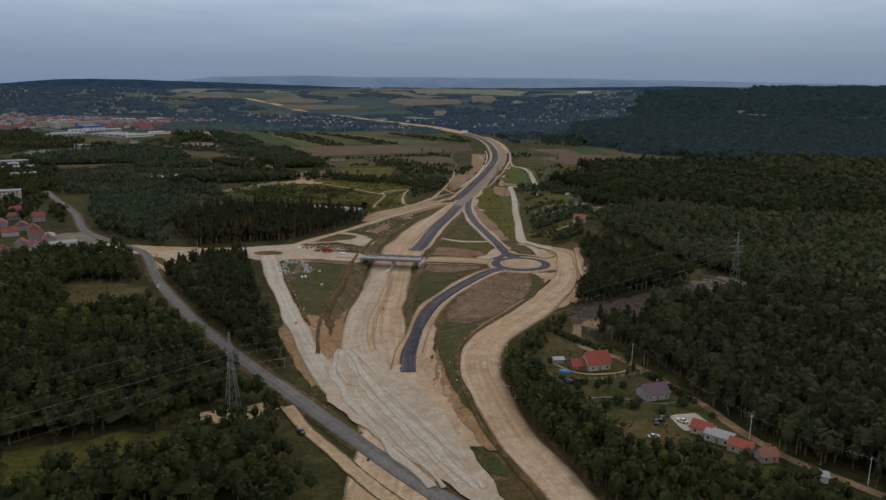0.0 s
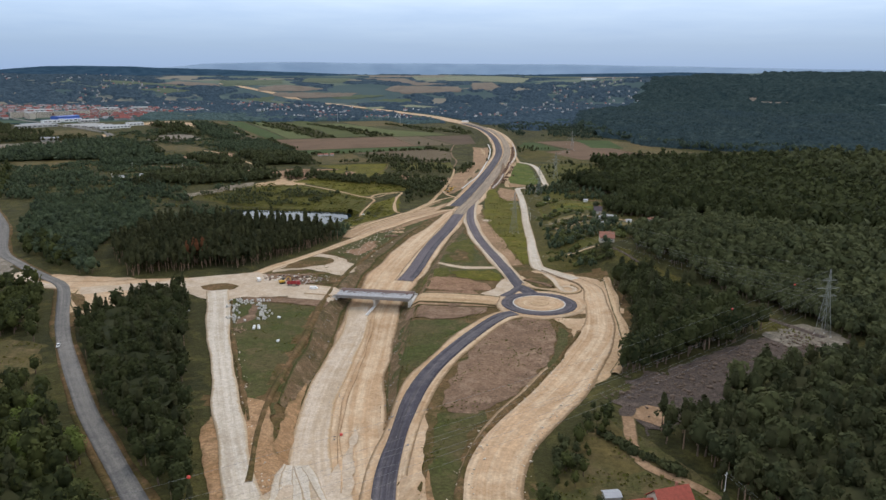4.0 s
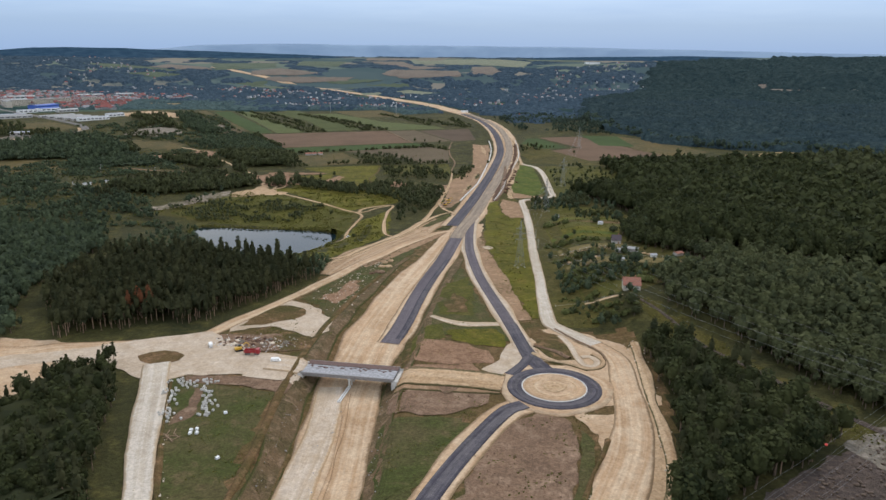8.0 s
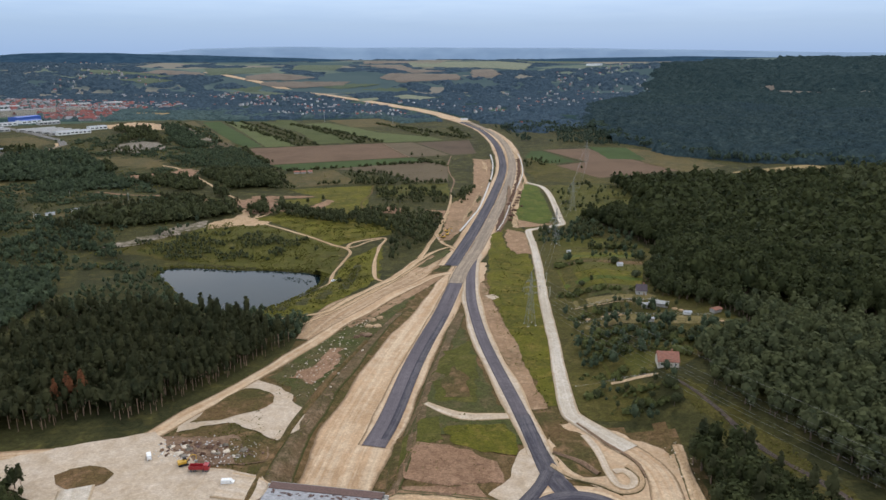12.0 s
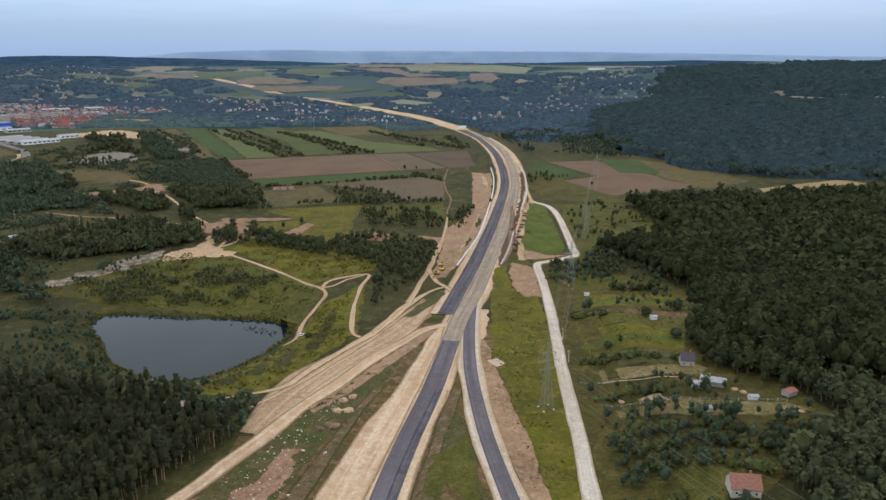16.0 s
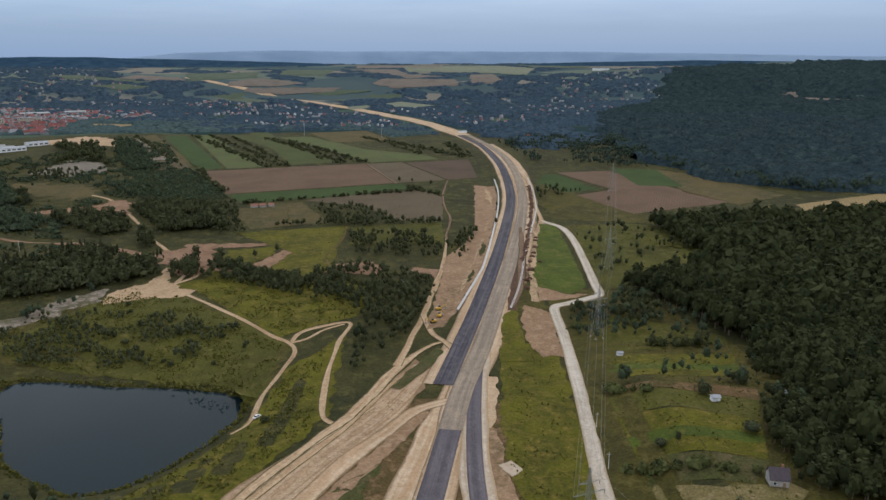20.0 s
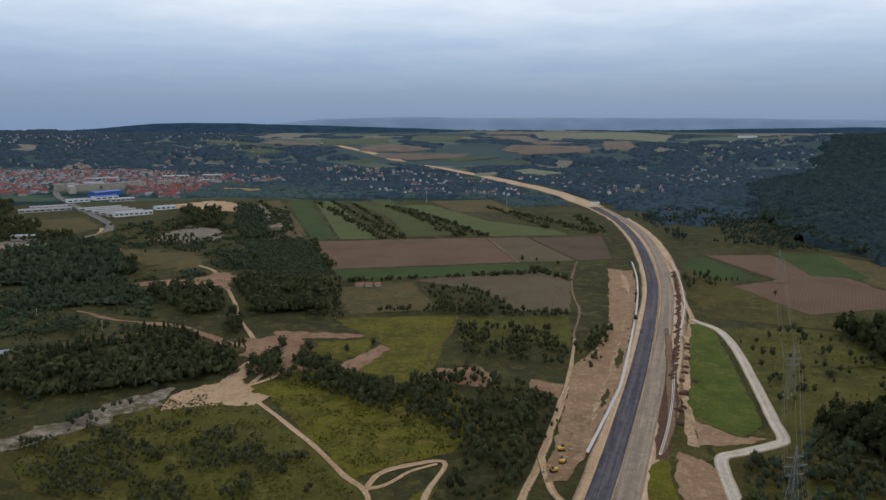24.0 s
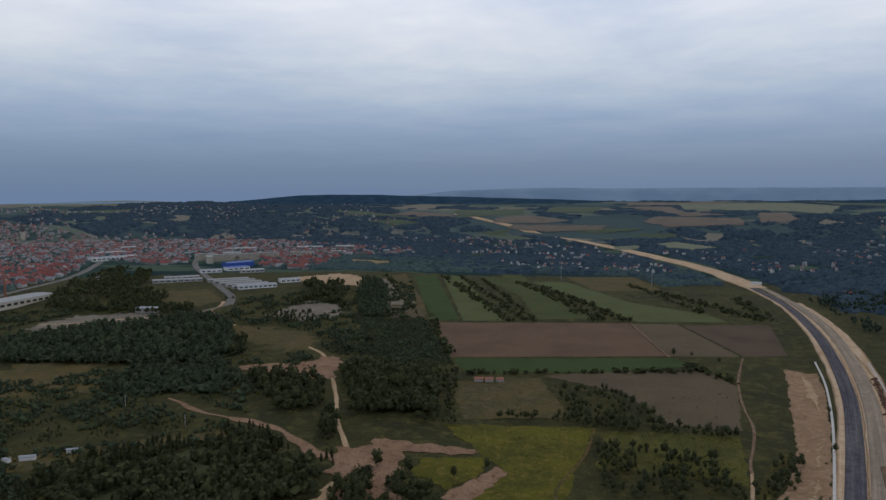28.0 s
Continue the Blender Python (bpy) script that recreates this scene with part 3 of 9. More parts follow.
def template(kind, n, seed, core=True, trunk=True):
    """A tree of unit height: verts, faces, part index (0 trunk, 1 leaves)."""
    r = np.random.default_rng(seed)
    vs, fs, ix, at = [], [], [], 0

    def add(v, f, i):
        nonlocal at
        vs.append(v), fs.append(f + at), ix.append(np.full(len(f), i))
        at += len(v)
    if kind == "pine":
        if trunk:
            add(*stem(0.95, 0.014, 0.004, 4), 0)
        z = 0.42 + 0.58 * r.uniform(0, 1, n) ** 0.9
        rad = 0.15 * np.clip((1.02 - z) / 0.5, 0.03, 1) ** 0.75 * r.uniform(0.55, 1.15, n)
        a = r.uniform(0, 2 * np.pi, n)
        p = np.c_[rad * np.cos(a), rad * np.sin(a), z]
        nn = np.c_[np.cos(a), np.sin(a), np.full(n, 0.9)]
        if core:
            v = ICO_V * [0.10, 0.10, 0.26] * r.uniform(0.8, 1.15, (len(ICO_V), 1)) + [0, 0, 0.70]
            add(v, ICO_F, 1)
        add(*clumps(p, nn / np.linalg.norm(nn, axis=1)[:, None], 0.062 * (46 / n) ** 0.5, r), 1)
    else:
        base, wide, tall = {"tree": (0.60, 0.25, 0.39), "bush": (0.46, 0.60, 0.46), "poplar": (0.56, 0.17, 0.44)}[kind]
        if trunk:
            add(*stem(base, 0.030, 0.012, 5, 0.02), 0)
            for k in range(3):
                a = r.uniform(0, 6.28)
                v, f = stem(0.30, 0.013, 0.004, 3)
                tilt = np.array(Euler((0.7, 0, a)).to_matrix())
                add(v @ tilt.T + [0, 0, base * 0.62], f, 0)
        lobes = r.normal(size=(6, 3))
        lobes /= np.linalg.norm(lobes, axis=1)[:, None]
        amp = r.uniform(-0.18, 0.34, 6)

        def shape(d):
            return 1 + (np.clip(d @ lobes.T, 0, 1) ** 3 * amp).sum(1)
        if core:
            add(ICO_V * 0.78 * shape(ICO_V)[:, None] * [wide, wide, tall] + [0, 0, base], ICO_F, 1)
        d = r.normal(size=(n, 3))
        d /= np.linalg.norm(d, axis=1)[:, None]
        d[:, 2] = np.where(d[:, 2] < -0.45, -d[:, 2], d[:, 2])
        p = d * (shape(d) * r.uniform(0.78, 1.10, n))[:, None] * [wide, wide, tall] + [0, 0, base]
        add(*clumps(p, d, {"tree": 0.086, "bush": 0.20, "poplar": 0.09}[kind] * (46 / n) ** 0.5, r), 1)
    return np.vstack(vs), np.vstack(fs), np.concatenate(ix)


def plant(name, kind, xy, height, n, leaf, bark, label, category="trees", core=True, trunk=True, variants=6, spread=0.25, sink=0.1, filler=None, inner=None):
    """Many plants as one object. height: metres, varied by spread."""
    r = np.random.default_rng(len(xy) + n)
    order = r.integers(0, variants, len(xy))
    V, F, I, T, at = [], [], [], [], 0
    z = ground_z(xy[:, 0], xy[:, 1]) - sink
    for k in range(variants):
        m = order == k
        c = int(m.sum())
        if not c:
            continue
        v, f, ix = template(kind, n, 100 * n + k, core, trunk)
        a = r.uniform(0, 2 * np.pi, c)
        h = height * np.clip(r.normal(1, spread, c), 0.5, 1.7)
        wide = h * r.uniform(0.85, 1.2, c)
        x = (v[None, :, 0] * np.cos(a)[:, None] - v[None, :, 1] * np.sin(a)[:, None]) * wide[:, None] + xy[m, 0][:, None]
        y = (v[None, :, 0] * np.sin(a)[:, None] + v[None, :, 1] * np.cos(a)[:, None]) * wide[:, None] + xy[m, 1][:, None]
        zz = v[None, :, 2] * h[:, None] + z[m][:, None]
        V.append(np.stack([x, y, zz], 2).reshape(-1, 3))
        F.append((f[None] + (np.arange(c) * len(v))[:, None, None]).reshape(-1, 3) + at)
        I.append(np.tile(ix, c))
        T.append(np.repeat(np.clip(r.normal(0.5, 0.28, c), 0, 1), len(v)))
        at += c * len(v)
    if not V:
        return None
    if filler:
        v, f, tone = filler
        V.append(v), F.append(f + at), I.append(np.full(len(f), 2 if inner else 1)), T.append(tone)
    ob = mesh_np(name, np.vstack(V), np.vstack(F), [bark, leaf] + ([inner] if inner else []), np.concatenate(I), np.concatenate(T))
    return tagged(ob, label, category, kind="stuff")


def scatter(poly, gap, seed, keep=1.0, clear=(), ragged=0.0):
    """Points about gap apart inside a polygon, off the lines in clear: (line, metres)."""
    p = np.array(poly, float)
    r = np.random.default_rng(seed)
    gx, gy = np.meshgrid(np.arange(p[:, 0].min(), p[:, 0].max(), gap), np.arange(p[:, 1].min(), p[:, 1].max(), gap))
    q = np.c_[gx.ravel(), gy.ravel()]
    q[:, 0] += (np.round(q[:, 1] / gap) % 2) * gap / 2
    q = q + r.uniform(-0.42, 0.42, q.shape) * gap
    w = q
    if ragged:
        w = q + ragged * np.array([(noise.noise(Vector((x, y, 0)) / (ragged * 2.5)), noise.noise(Vector((x, y, 90)) / (ragged * 2.5))) for x, y in q])
    ok = inside(p, w[:, 0], w[:, 1]) & (r.uniform(size=len(q)) < keep)
    q = q[ok]
    for ln, d in clear:
        ok = to_line(ln, q[:, 0], q[:, 1]) > d
        q = q[ok]
    return q


def canopy(poly, cell, height, inset, clear=(), holes=(), share=0.66, skirt=False, rough=0.16):
    """The closed inner foliage of a wood: a bumpy sheet below the crowns."""
    p = np.array(poly, float)
    ax, ay = np.arange(p[:, 0].min(), p[:, 0].max() + cell, cell), np.arange(p[:, 1].min(), p[:, 1].max() + cell, cell)
    x, y = np.meshgrid(ax, ay, indexing="ij")
    ok = inside(p, x, y)
    ok[ok] = to_line(np.vstack([p, p[:1]]), x[ok], y[ok]) > inset
    for ln, d in clear:
        ok[ok] = to_line(ln, x[ok], y[ok]) > d + inset * 0.6
    for h in holes:
        ok[ok] = ~inside(h, x[ok], y[ok])
        ok[ok] = to_line(list(h) + [h[0]], x[ok], y[ok]) > inset * 0.7
    r = np.random.default_rng(len(ax))
    bump = r.uniform(-rough, rough, x.shape)
    jx, jy = x + r.uniform(-0.3, 0.3, x.shape) * cell, y + r.uniform(-0.3, 0.3, x.shape) * cell
    z = ground_z(jx, jy) + height * (share + bump)
    k = x.shape[1]
    full = ok[:-1, :-1] & ok[1:, :-1] & ok[1:, 1:] & ok[:-1, 1:]
    i, j = np.nonzero(full)
    a = i * k + j
    f = np.vstack([np.c_[a, a + k, a + k + 1], np.c_[a, a + k + 1, a + 1]])
    if skirt:
        count = np.bincount(f.ravel(), minlength=x.size)
        z = np.where(count.reshape(x.shape) < 6, ground_z(jx, jy) - 1.0, z)
    used, inv = np.unique(f.ravel(), return_inverse=True)
    v = np.stack([jx, jy, z], -1).reshape(-1, 3)[used]
    return v, inv.reshape(-1, 3), np.clip(r.normal(0.45, 0.25, len(v)), 0, 1)


def cover(name, poly, cell, height, keep, size, seed, mat, label, holes=(), clear=(), houses=None, ragged=0.0):
    """Far woodland as one uneven sheet of treetops with gaps, low round the houses."""
    p = np.array(poly, float)
    ax, ay = np.arange(p[:, 0].min(), p[:, 0].max() + cell, cell), np.arange(p[:, 1].min(), p[:, 1].max() + cell, cell)
    x, y = np.meshgrid(ax, ay, indexing="ij")
    r = np.random.default_rng(seed)
    jx, jy = x + r.uniform(-0.38, 0.38, x.shape) * cell, y + r.uniform(-0.38, 0.38, x.shape) * cell
    wx, wy = jx + ragged * np.sin(jy / (ragged * 1.7 + 1) + seed), jy + ragged * np.sin(jx / (ragged * 2.1 + 1) + 2 * seed)
    ok = inside(p, wx, wy)
    for h in holes:
        ok[ok] = ~inside(h, jx[ok], jy[ok])
    for ln, d in clear:
        ok[ok] = to_line(ln, jx[ok], jy[ok]) > d
    lump_of = np.zeros(x.shape)
    at = np.nonzero(ok)
    lump_of[at] = [noise.noise(Vector((a / size, b / size, seed * 1.3))) + 0.5 * noise.noise(Vector((a / size * 2.7, b / size * 2.7, seed * 2.3))) for a, b in zip(jx[at], jy[at])]
    if keep < 1:
        ok &= lump_of > np.quantile(lump_of[at], 1 - keep)
    if houses is not None and len(houses):
        i, j = np.round((houses[:, 0] - ax[0]) / cell).astype(int), np.round((houses[:, 1] - ay[0]) / cell).astype(int)
        for di in (-1, 0, 1):
            for dj in (-2, -1, 0, 1):
                a, b = np.clip(i + di + (dj < -1) * (houses[:, 0] < -800), 0, x.shape[0] - 1), np.clip(j + dj, 0, x.shape[1] - 1)
                ok[a, b] = False
    base = ground_z(jx, jy)
    z = np.where(ok, base + height * np.clip(0.72 + r.normal(0, 0.26, x.shape) + 0.3 * lump_of, 0.25, 1.6), base - 2.0)
    k = x.shape[1]
    i, j = np.nonzero(ok[:-1, :-1] | ok[1:, :-1] | ok[1:, 1:] | ok[:-1, 1:])
    a = i * k + j
    flip = (i + j) % 2 == 0
    f = np.vstack([np.c_[a, a + k, a + k + 1][flip], np.c_[a, a + k + 1, a + 1][flip], np.c_[a, a + k, a + 1][~flip], np.c_[a + k, a + k + 1, a + 1][~flip]])
    used, inv = np.unique(f.ravel(), return_inverse=True)
    v = np.stack([jx, jy, z], -1).reshape(-1, 3)[used]
    return tagged(mesh_np(name, v, inv.reshape(-1, 3), [M[mat]], tone=np.clip(r.normal(0.5, 0.3, len(v)), 0, 1)), label, "trees", kind="stuff")


def outside(q, *polys):
    for p in polys:
        q = q[~inside(p, q[:, 0], q[:, 1])]
    return q


def patchy(q, size, keep, seed):
    """Thins points to natural groups."""
    v = np.array([noise.noise(Vector((x / size, y / size, seed * 3.7))) for x, y in q])
    return q[v > np.quantile(v, 1 - keep)] if len(q) else q


# ---------------------------------------------------------------- the land
LEVELS_Y = [-1200, -450, -260, -100, 0, 70, 220, 480, 750, 1000, 1300]
LEVELS_Z = [5.0, 5.0, 3.0, 1.0, -1.0, -3.5, -4.0, -5.0, 0.0, 4.0, 2.0]


def ease(t):
    t = np.clip(t, 0, 1)
    return t * t * (3 - 2 * t)


def land(x, y):
    """Height of the natural ground, smooth, for numbers or arrays."""
    x, y = np.asarray(x, float), np.asarray(y, float)
    near = sum(np.interp(y + k, LEVELS_Y, LEVELS_Z) for k in (-40, 0, 40)) / 3
    z = near + 12 * ease((x - 66) / 36) * ease((340 - x) / 160) * ease((y + 225) / 60) * ease((130 - y) / 110)
    z = z - 7 * np.exp(-((x + 195) / 90) ** 2 - ((y - 85) / 60) ** 2)
    z = z + 4 * np.exp(-((x + 400) / 120) ** 2 - ((y - 230) / 120) ** 2)
    z = z + 9 * ease((-x - 480) / 220) * ease((y - 560) / 260)
    r = np.hypot(x, y + 420)
    far = np.maximum(r - 3000, 0)
    true_r = 3000 + far * 10.0
    z = z * np.clip(1.6 - r / 2500, 0, 1) + 163 * (1 - np.maximum(r, 1) / np.maximum(true_r, 1)) * (far > 0)
    return z + 6 * np.sin(x / 410 + 1.0) * np.sin(y / 520 + 0.5) * ease((r - 1700) / 900) * ease((3300 - r) / 400) + 30 * np.exp(-((x - 1700) / 800) ** 2 - ((y - 2750) / 520) ** 2) + (7 * np.sin(x / 170 + y / 105) + 8 * np.sin(x / 330 - y / 140 + 0.7) + 4 * np.sin(x / 75 + y / 60)) * ease((x - 500) / 300) * ease((y - 900) / 500) * ease((3300 - y) / 300)

CUT_Y = [-590, -520, -459, -400, -330, -268, -188, -100, -50, 20, 60]
CUT_L = [-22, -40, -57, -66, -66, -68, -62, -46, -34, -22, -16]
CUT_R = [6, -4, -22, -35, -38, -36, -24, -13, -5, 6, 10]
CUT_Z = [0, 0.5, 3.5, 6.0, 6.6, 6.2, 2.8, 1.3, 0.6, 0.1, 0]
POND_Z = -11.5
POND = [(-246, 64), (-245, 83), (-224, 84), (-192, 79), (-153, 77), (-125, 72), (-112, 65), (-109, 42), (-117, 16), (-128, -4), (-140, -18), (-158, -23), (-181, -12), (-203, 3), (-222, 34)]


def ground_z(x, y):
    """Height of the ground with the cutting, the bank of the high road and the pond basin."""
    x, y = np.asarray(x, float), np.asarray(y, float)
    z = land(x, y)
    l, r, d = np.interp(y, CUT_Y, CUT_L), np.interp(y, CUT_Y, CUT_R), np.interp(y, CUT_Y, CUT_Z, 0, 0)
    slope = 2.0 + 1.5 * d
    t = np.clip(np.minimum((x - l + slope), (r + slope - x)) / slope, 0, 1)
    z = z - d * t * t * (3 - 2 * t)
    mid = np.interp(y, MAIN_Y, MAIN_X)
    bank = np.interp(y, [120, 220, 420, 900, 1100], [0, 2.0, 3.0, 2.0, 0], 0, 0)
    t = np.clip((34 - np.abs(x - mid)) / 14, 0, 1)
    z = z + bank * t * t * (3 - 2 * t)
    near = (x > -280) & (x < -85) & (y > -60) & (y < 110)
    if near.any():
        out = to_line(POND + POND[:1], x, y)
        z = np.where(near & ~inside(POND, x, y), z + (POND_Z + 0.35 - z) * np.clip(1 - out / 34, 0, 1) ** 1.5, z)
    return z


MAIN_Y = [60, 113, 193, 309, 460, 579, 732, 870, 1069, 1252, 1490]
MAIN_X = [-2, 8, 23, 42, 62, 74, 78, 72, 50, 12, -62]


def spaced(*runs):
    """Grid lines from runs of (start, stop, step)."""
    return np.unique(np.concatenate([np.arange(a, b + 1e-6, s) for a, b, s in runs]).round(2))


GX = spaced((-4560, -1300, 120), (-1300, -360, 20), (-360, -120, 8), (-120, 130, 3), (130, 400, 9), (400, 1300, 30), (1300, 4560, 120))
GY = spaced((-4980, -1000, 160), (-1000, -620, 20), (-620, 130, 5), (130, 600, 8), (600, 1500, 20), (1500, 4140, 60))
gx, gy = np.meshgrid(GX, GY, indexing="ij")
keep = np.hypot(gx, gy + 420) < 4560
gz = ground_z(gx, gy)
deep = inside(POND, gx, gy)
gz = np.where(deep, np.minimum(gz, POND_Z - 1.5), gz)
idx = np.arange(gx.size).reshape(gx.shape)
quad = np.stack([idx[:-1, :-1], idx[1:, :-1], idx[1:, 1:], idx[:-1, 1:]], -1).reshape(-1, 4)
quad = quad[keep.ravel()[quad].all(1)]
used, inv = np.unique(quad.ravel(), return_inverse=True)
gv = np.stack([gx, gy, gz], -1).reshape(-1, 3)[used]
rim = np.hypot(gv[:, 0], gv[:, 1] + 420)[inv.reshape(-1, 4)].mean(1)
# Farther zones take the haze-tinted ground colours.
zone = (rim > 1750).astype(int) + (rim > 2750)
SITE = [(-132, -285), (-140, -225), (-118, -190), (-92, -100), (-60, -20), (-40, 45), (20, 60), (30, -40), (40, -130), (60, -200), (92, -205), (94, -262), (84, -320), (62, -362), (30, -410), (22, -440), (24, -500), (44, -590), (-5, -590), (-52, -510), (-72, -478), (-100, -400), (-122, -330)]
mid = gv[inv.reshape(-1, 4)].mean(1)
shift = np.array([noise.noise(Vector((x / 9, y / 9, 2.0))) for x, y in mid[:, :2]]) * 5 * (rim < 900)
zone = np.where(inside(SITE, mid[:, 0] + shift, mid[:, 1] + shift), 3, zone)
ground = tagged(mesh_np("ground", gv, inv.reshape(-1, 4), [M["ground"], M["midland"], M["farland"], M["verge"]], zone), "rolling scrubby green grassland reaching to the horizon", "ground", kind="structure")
for p in ground.data.polygons:
    p.use_smooth = True

# pond
wm, wnn, wll, ws = nodes_of("dark_still_water")
ws.inputs["Base Color"].default_value = (0.012, 0.023, 0.026, 1)
ws.inputs["Roughness"].default_value, ws.inputs["IOR"].default_value, ws.inputs["Specular IOR Level"].default_value = 0.05, 1.33, 0.13
relief(wnn, wll, ws, noise_at(wnn, wll, 1.6, 3), 0.06, 0.05)
patch("water", POND, wm, 0.0, 0.5, 12, label="dark still pond water reflecting a grey sky", category="pond", round_it=True, flat_z=POND_Z)

# ---------------------------------------------------------------- fields and bare ground
def field(name, poly, mat, layer, label, category="field", ragged=1.0, cell=12.0, round_it=False):
    span = np.ptp(np.array(poly, float), axis=0).max()
    return patch(name, poly, M[mat], 0.14 + 0.05 * layer, ragged, 4.5 if span < 180 else cell, label=label, category=category, round_it=round_it)


field("meadow", [(-305, 112), (-262, 190), (-235, 222), (-200, 215), (-100, 130), (-96, 70), (-122, 80), (-192, 90), (-244, 98)], "pasture", 0, "rough green pasture north of a pond", "grass", 2)
field("meadow", [(62, 235), (128, 225), (165, 128), (168, 40), (150, -30), (165, -95), (128, -140), (104, -165), (75, -195), (52, -192), (54, -100), (58, -30), (63, 60), (66, 140), (66, 170)], "pasture", 0, "rough green garden land on a slope", "grass", 1.0)
field("field", [(72, 52), (139, 25), (131, 7), (70, 30)], "meadow", 1, "dull green garden plot", ragged=0.6)
field("field", [(70, 29), (131, 6), (121, -28), (67, -9)], "lush", 1, "bright green garden plot", ragged=0.6)
field("field", [(68, 10), (127, -8), (125, -16), (67, 1)], "freshgrass", 2, "fresh green strip of a garden plot", ragged=0.8)
field("field", [(67, -9), (121, -29), (109, -45), (67, -30)], "weedy", 1, "weedy green strip of a garden", ragged=0.8)
field("field", [(70, -41), (76, -31), (97, -46), (122, -44), (126, -50), (120, -57), (94, -57)], "drygrass", 2, "dry mown garden plot", ragged=0.6)
field("field", [(66, -73), (86, -82), (127, -86), (148, -87), (157, -95), (132, -100), (101, -100), (68, -80)], "drygrass", 2, "pale dry strip of a garden", ragged=0.6)
field("bare_ground", [(73, 59), (144, 40), (139, 25), (73, 53)], "verge", 2, "weedy brown strip between garden plots", "bare earth", 0.8)
field("field", [(85, 104), (160, 110), (143, 58), (78, 67)], "lush", 1, "green garden plot", ragged=0.6)
field("field", [(82, 88), (153, 84), (148, 72), (80, 77)], "freshgrass", 2, "fresh green strip of a garden plot", ragged=0.8)
field("field", [(90, 155), (106, 177), (164, 137), (162, 120), (86, 112)], "meadow", 1, "green garden plot", ragged=0.8)
field("bare_ground", [(86, -75), (95, -76), (97, -84), (88, -82)], "track", 3, "pale sand spilt in a garden", "bare earth", 0.8)
field("bare_ground", [(51, 185), (60, 184), (66, 170), (62, 138), (62, 105), (49, 105), (46, 125), (52, 150)], "graded", 5, "sandy ground worn beside a service road", "bare earth", 2.0)
field("bare_ground", [(-318, 118), (-299, 150), (-286, 174), (-277, 197), (-264, 216), (-256, 224), (-252, 198), (-266, 164), (-285, 141), (-304, 122)], "gully", 2, "grey gravelly gully slope", "bare earth", 3)
field("bare_ground", [(-246, 185), (-250, 219), (-233, 244), (-238, 284), (-230, 284), (-219, 239), (-192, 223), (-195, 207), (-226, 203)], "track", 3, "pale bare ground worn by vehicles", "bare earth", 2.5)
field("bare_ground", [(-170, 282), (-160, 302), (-152, 335), (-145, 333), (-150, 300), (-154, 278)], "redearth", 2, "reddish bare earth bank", "bare earth", 2)
field("field", [(-376, 761), (-142, 834), (-83, 674), (-287, 600)], "plough", 1, "large ploughed brown field with straight furrows", ragged=0.6)
field("field", [(-139, 832), (-85, 846), (-14, 696), (-79, 675)], "plough2", 1, "light brown stubble field", ragged=0.6)
field("field", [(-78, 840), (20, 878), (30, 714), (-10, 697)], "darkplough", 1, "dark brown ploughed field", ragged=0.6)
field("field", [(-283, 595), (-74, 668), (-48, 625), (-251, 548)], "crop", 1, "dark green crop strip below a ploughed field", ragged=0.8)
field("field", [(-182, 562), (-54, 642), (-17, 583), (-14, 466), (-61, 462), (-104, 533)], "plough2", 1, "patchy brown fallow field", ragged=1.2)
field("field", [(-256, 514), (-183, 555), (-132, 453), (-206, 421)], "olive", 1, "dry olive grass field", ragged=1.2)
field("field", [(-103, 434), (-15, 454), (-10, 363), (-77, 363), (-98, 360)], "meadow", 1, "mown green meadow", ragged=1.2)
field("field", [(-218, 404), (-111, 437), (-102, 275), (-136, 247), (-163, 275), (-149, 339), (-165, 352)], "lush", 1, "bright green meadow edged by bare earth", ragged=1.5)
field("field", [(-461, 1316), (-423, 1330), (-219, 840), (-254, 822)], "crop_mid", 1, "long narrow green crop strip")
field("field", [(-551, 1224), (-519, 1236), (-293, 800), (-342, 783)], "crop_light", 2, "long narrow light green crop strip")
field("field", [(-482, 1250), (-400, 1214), (-187, 850), (-226, 836)], "crop_mid", 2, "long narrow green crop strip")
field("field", [(-362, 1191), (-304, 1213), (-161, 993), (-55, 927), (-26, 880), (-133, 845)], "crop_light", 1, "yellow green hay field")
field("field", [(-628, 1117), (-618, 1198), (-446, 896), (-380, 780), (-474, 886)], "olive", 1, "long dry fallow strip", ragged=2)
field("field", [(-590, 1180), (-560, 1215), (-350, 790), (-385, 775)], "crop", 1, "dark green crop strip", ragged=1)
field("field", [(-320, 1290), (-200, 1340), (-130, 1150), (-230, 1100)], "olive", 1, "dry yellow green hay field")
field("field", [(145, 755), (221, 770), (320, 555), (194, 496), (148, 596), (200, 632)], "plough", 1, "ploughed brown field beside woodland")
field("field", [(229, 790), (294, 780), (296, 651), (239, 658)], "crop", 2, "dark green crop field")
field("field", [(294, 780), (345, 733), (404, 598), (328, 543), (285, 614)], "olive", 1, "olive stubble field")
field("field", [(123, 741), (143, 741), (182, 632), (137, 613), (107, 669)], "crop", 1, "green crop field")
field("field", [(393, 545), (534, 612), (570, 551), (384, 468)], "straw", 2, "straw yellow stubble field inside a forest")
field("field", [(84, 440), (102, 455), (102, 372), (100, 300), (97, 235), (82, 217), (62, 235), (60, 260), (70, 330), (78, 390)], "freshgrass", 5, "bright green grass beside a gravel road", ragged=1.0)
field("bare_ground", [(62, 250), (70, 330), (80, 400), (92, 460), (88, 462), (76, 400), (66, 330), (57, 255), (52, 200), (58, 199)], "track", 6, "sandy strip below an embankment", "bare earth", 0.8)
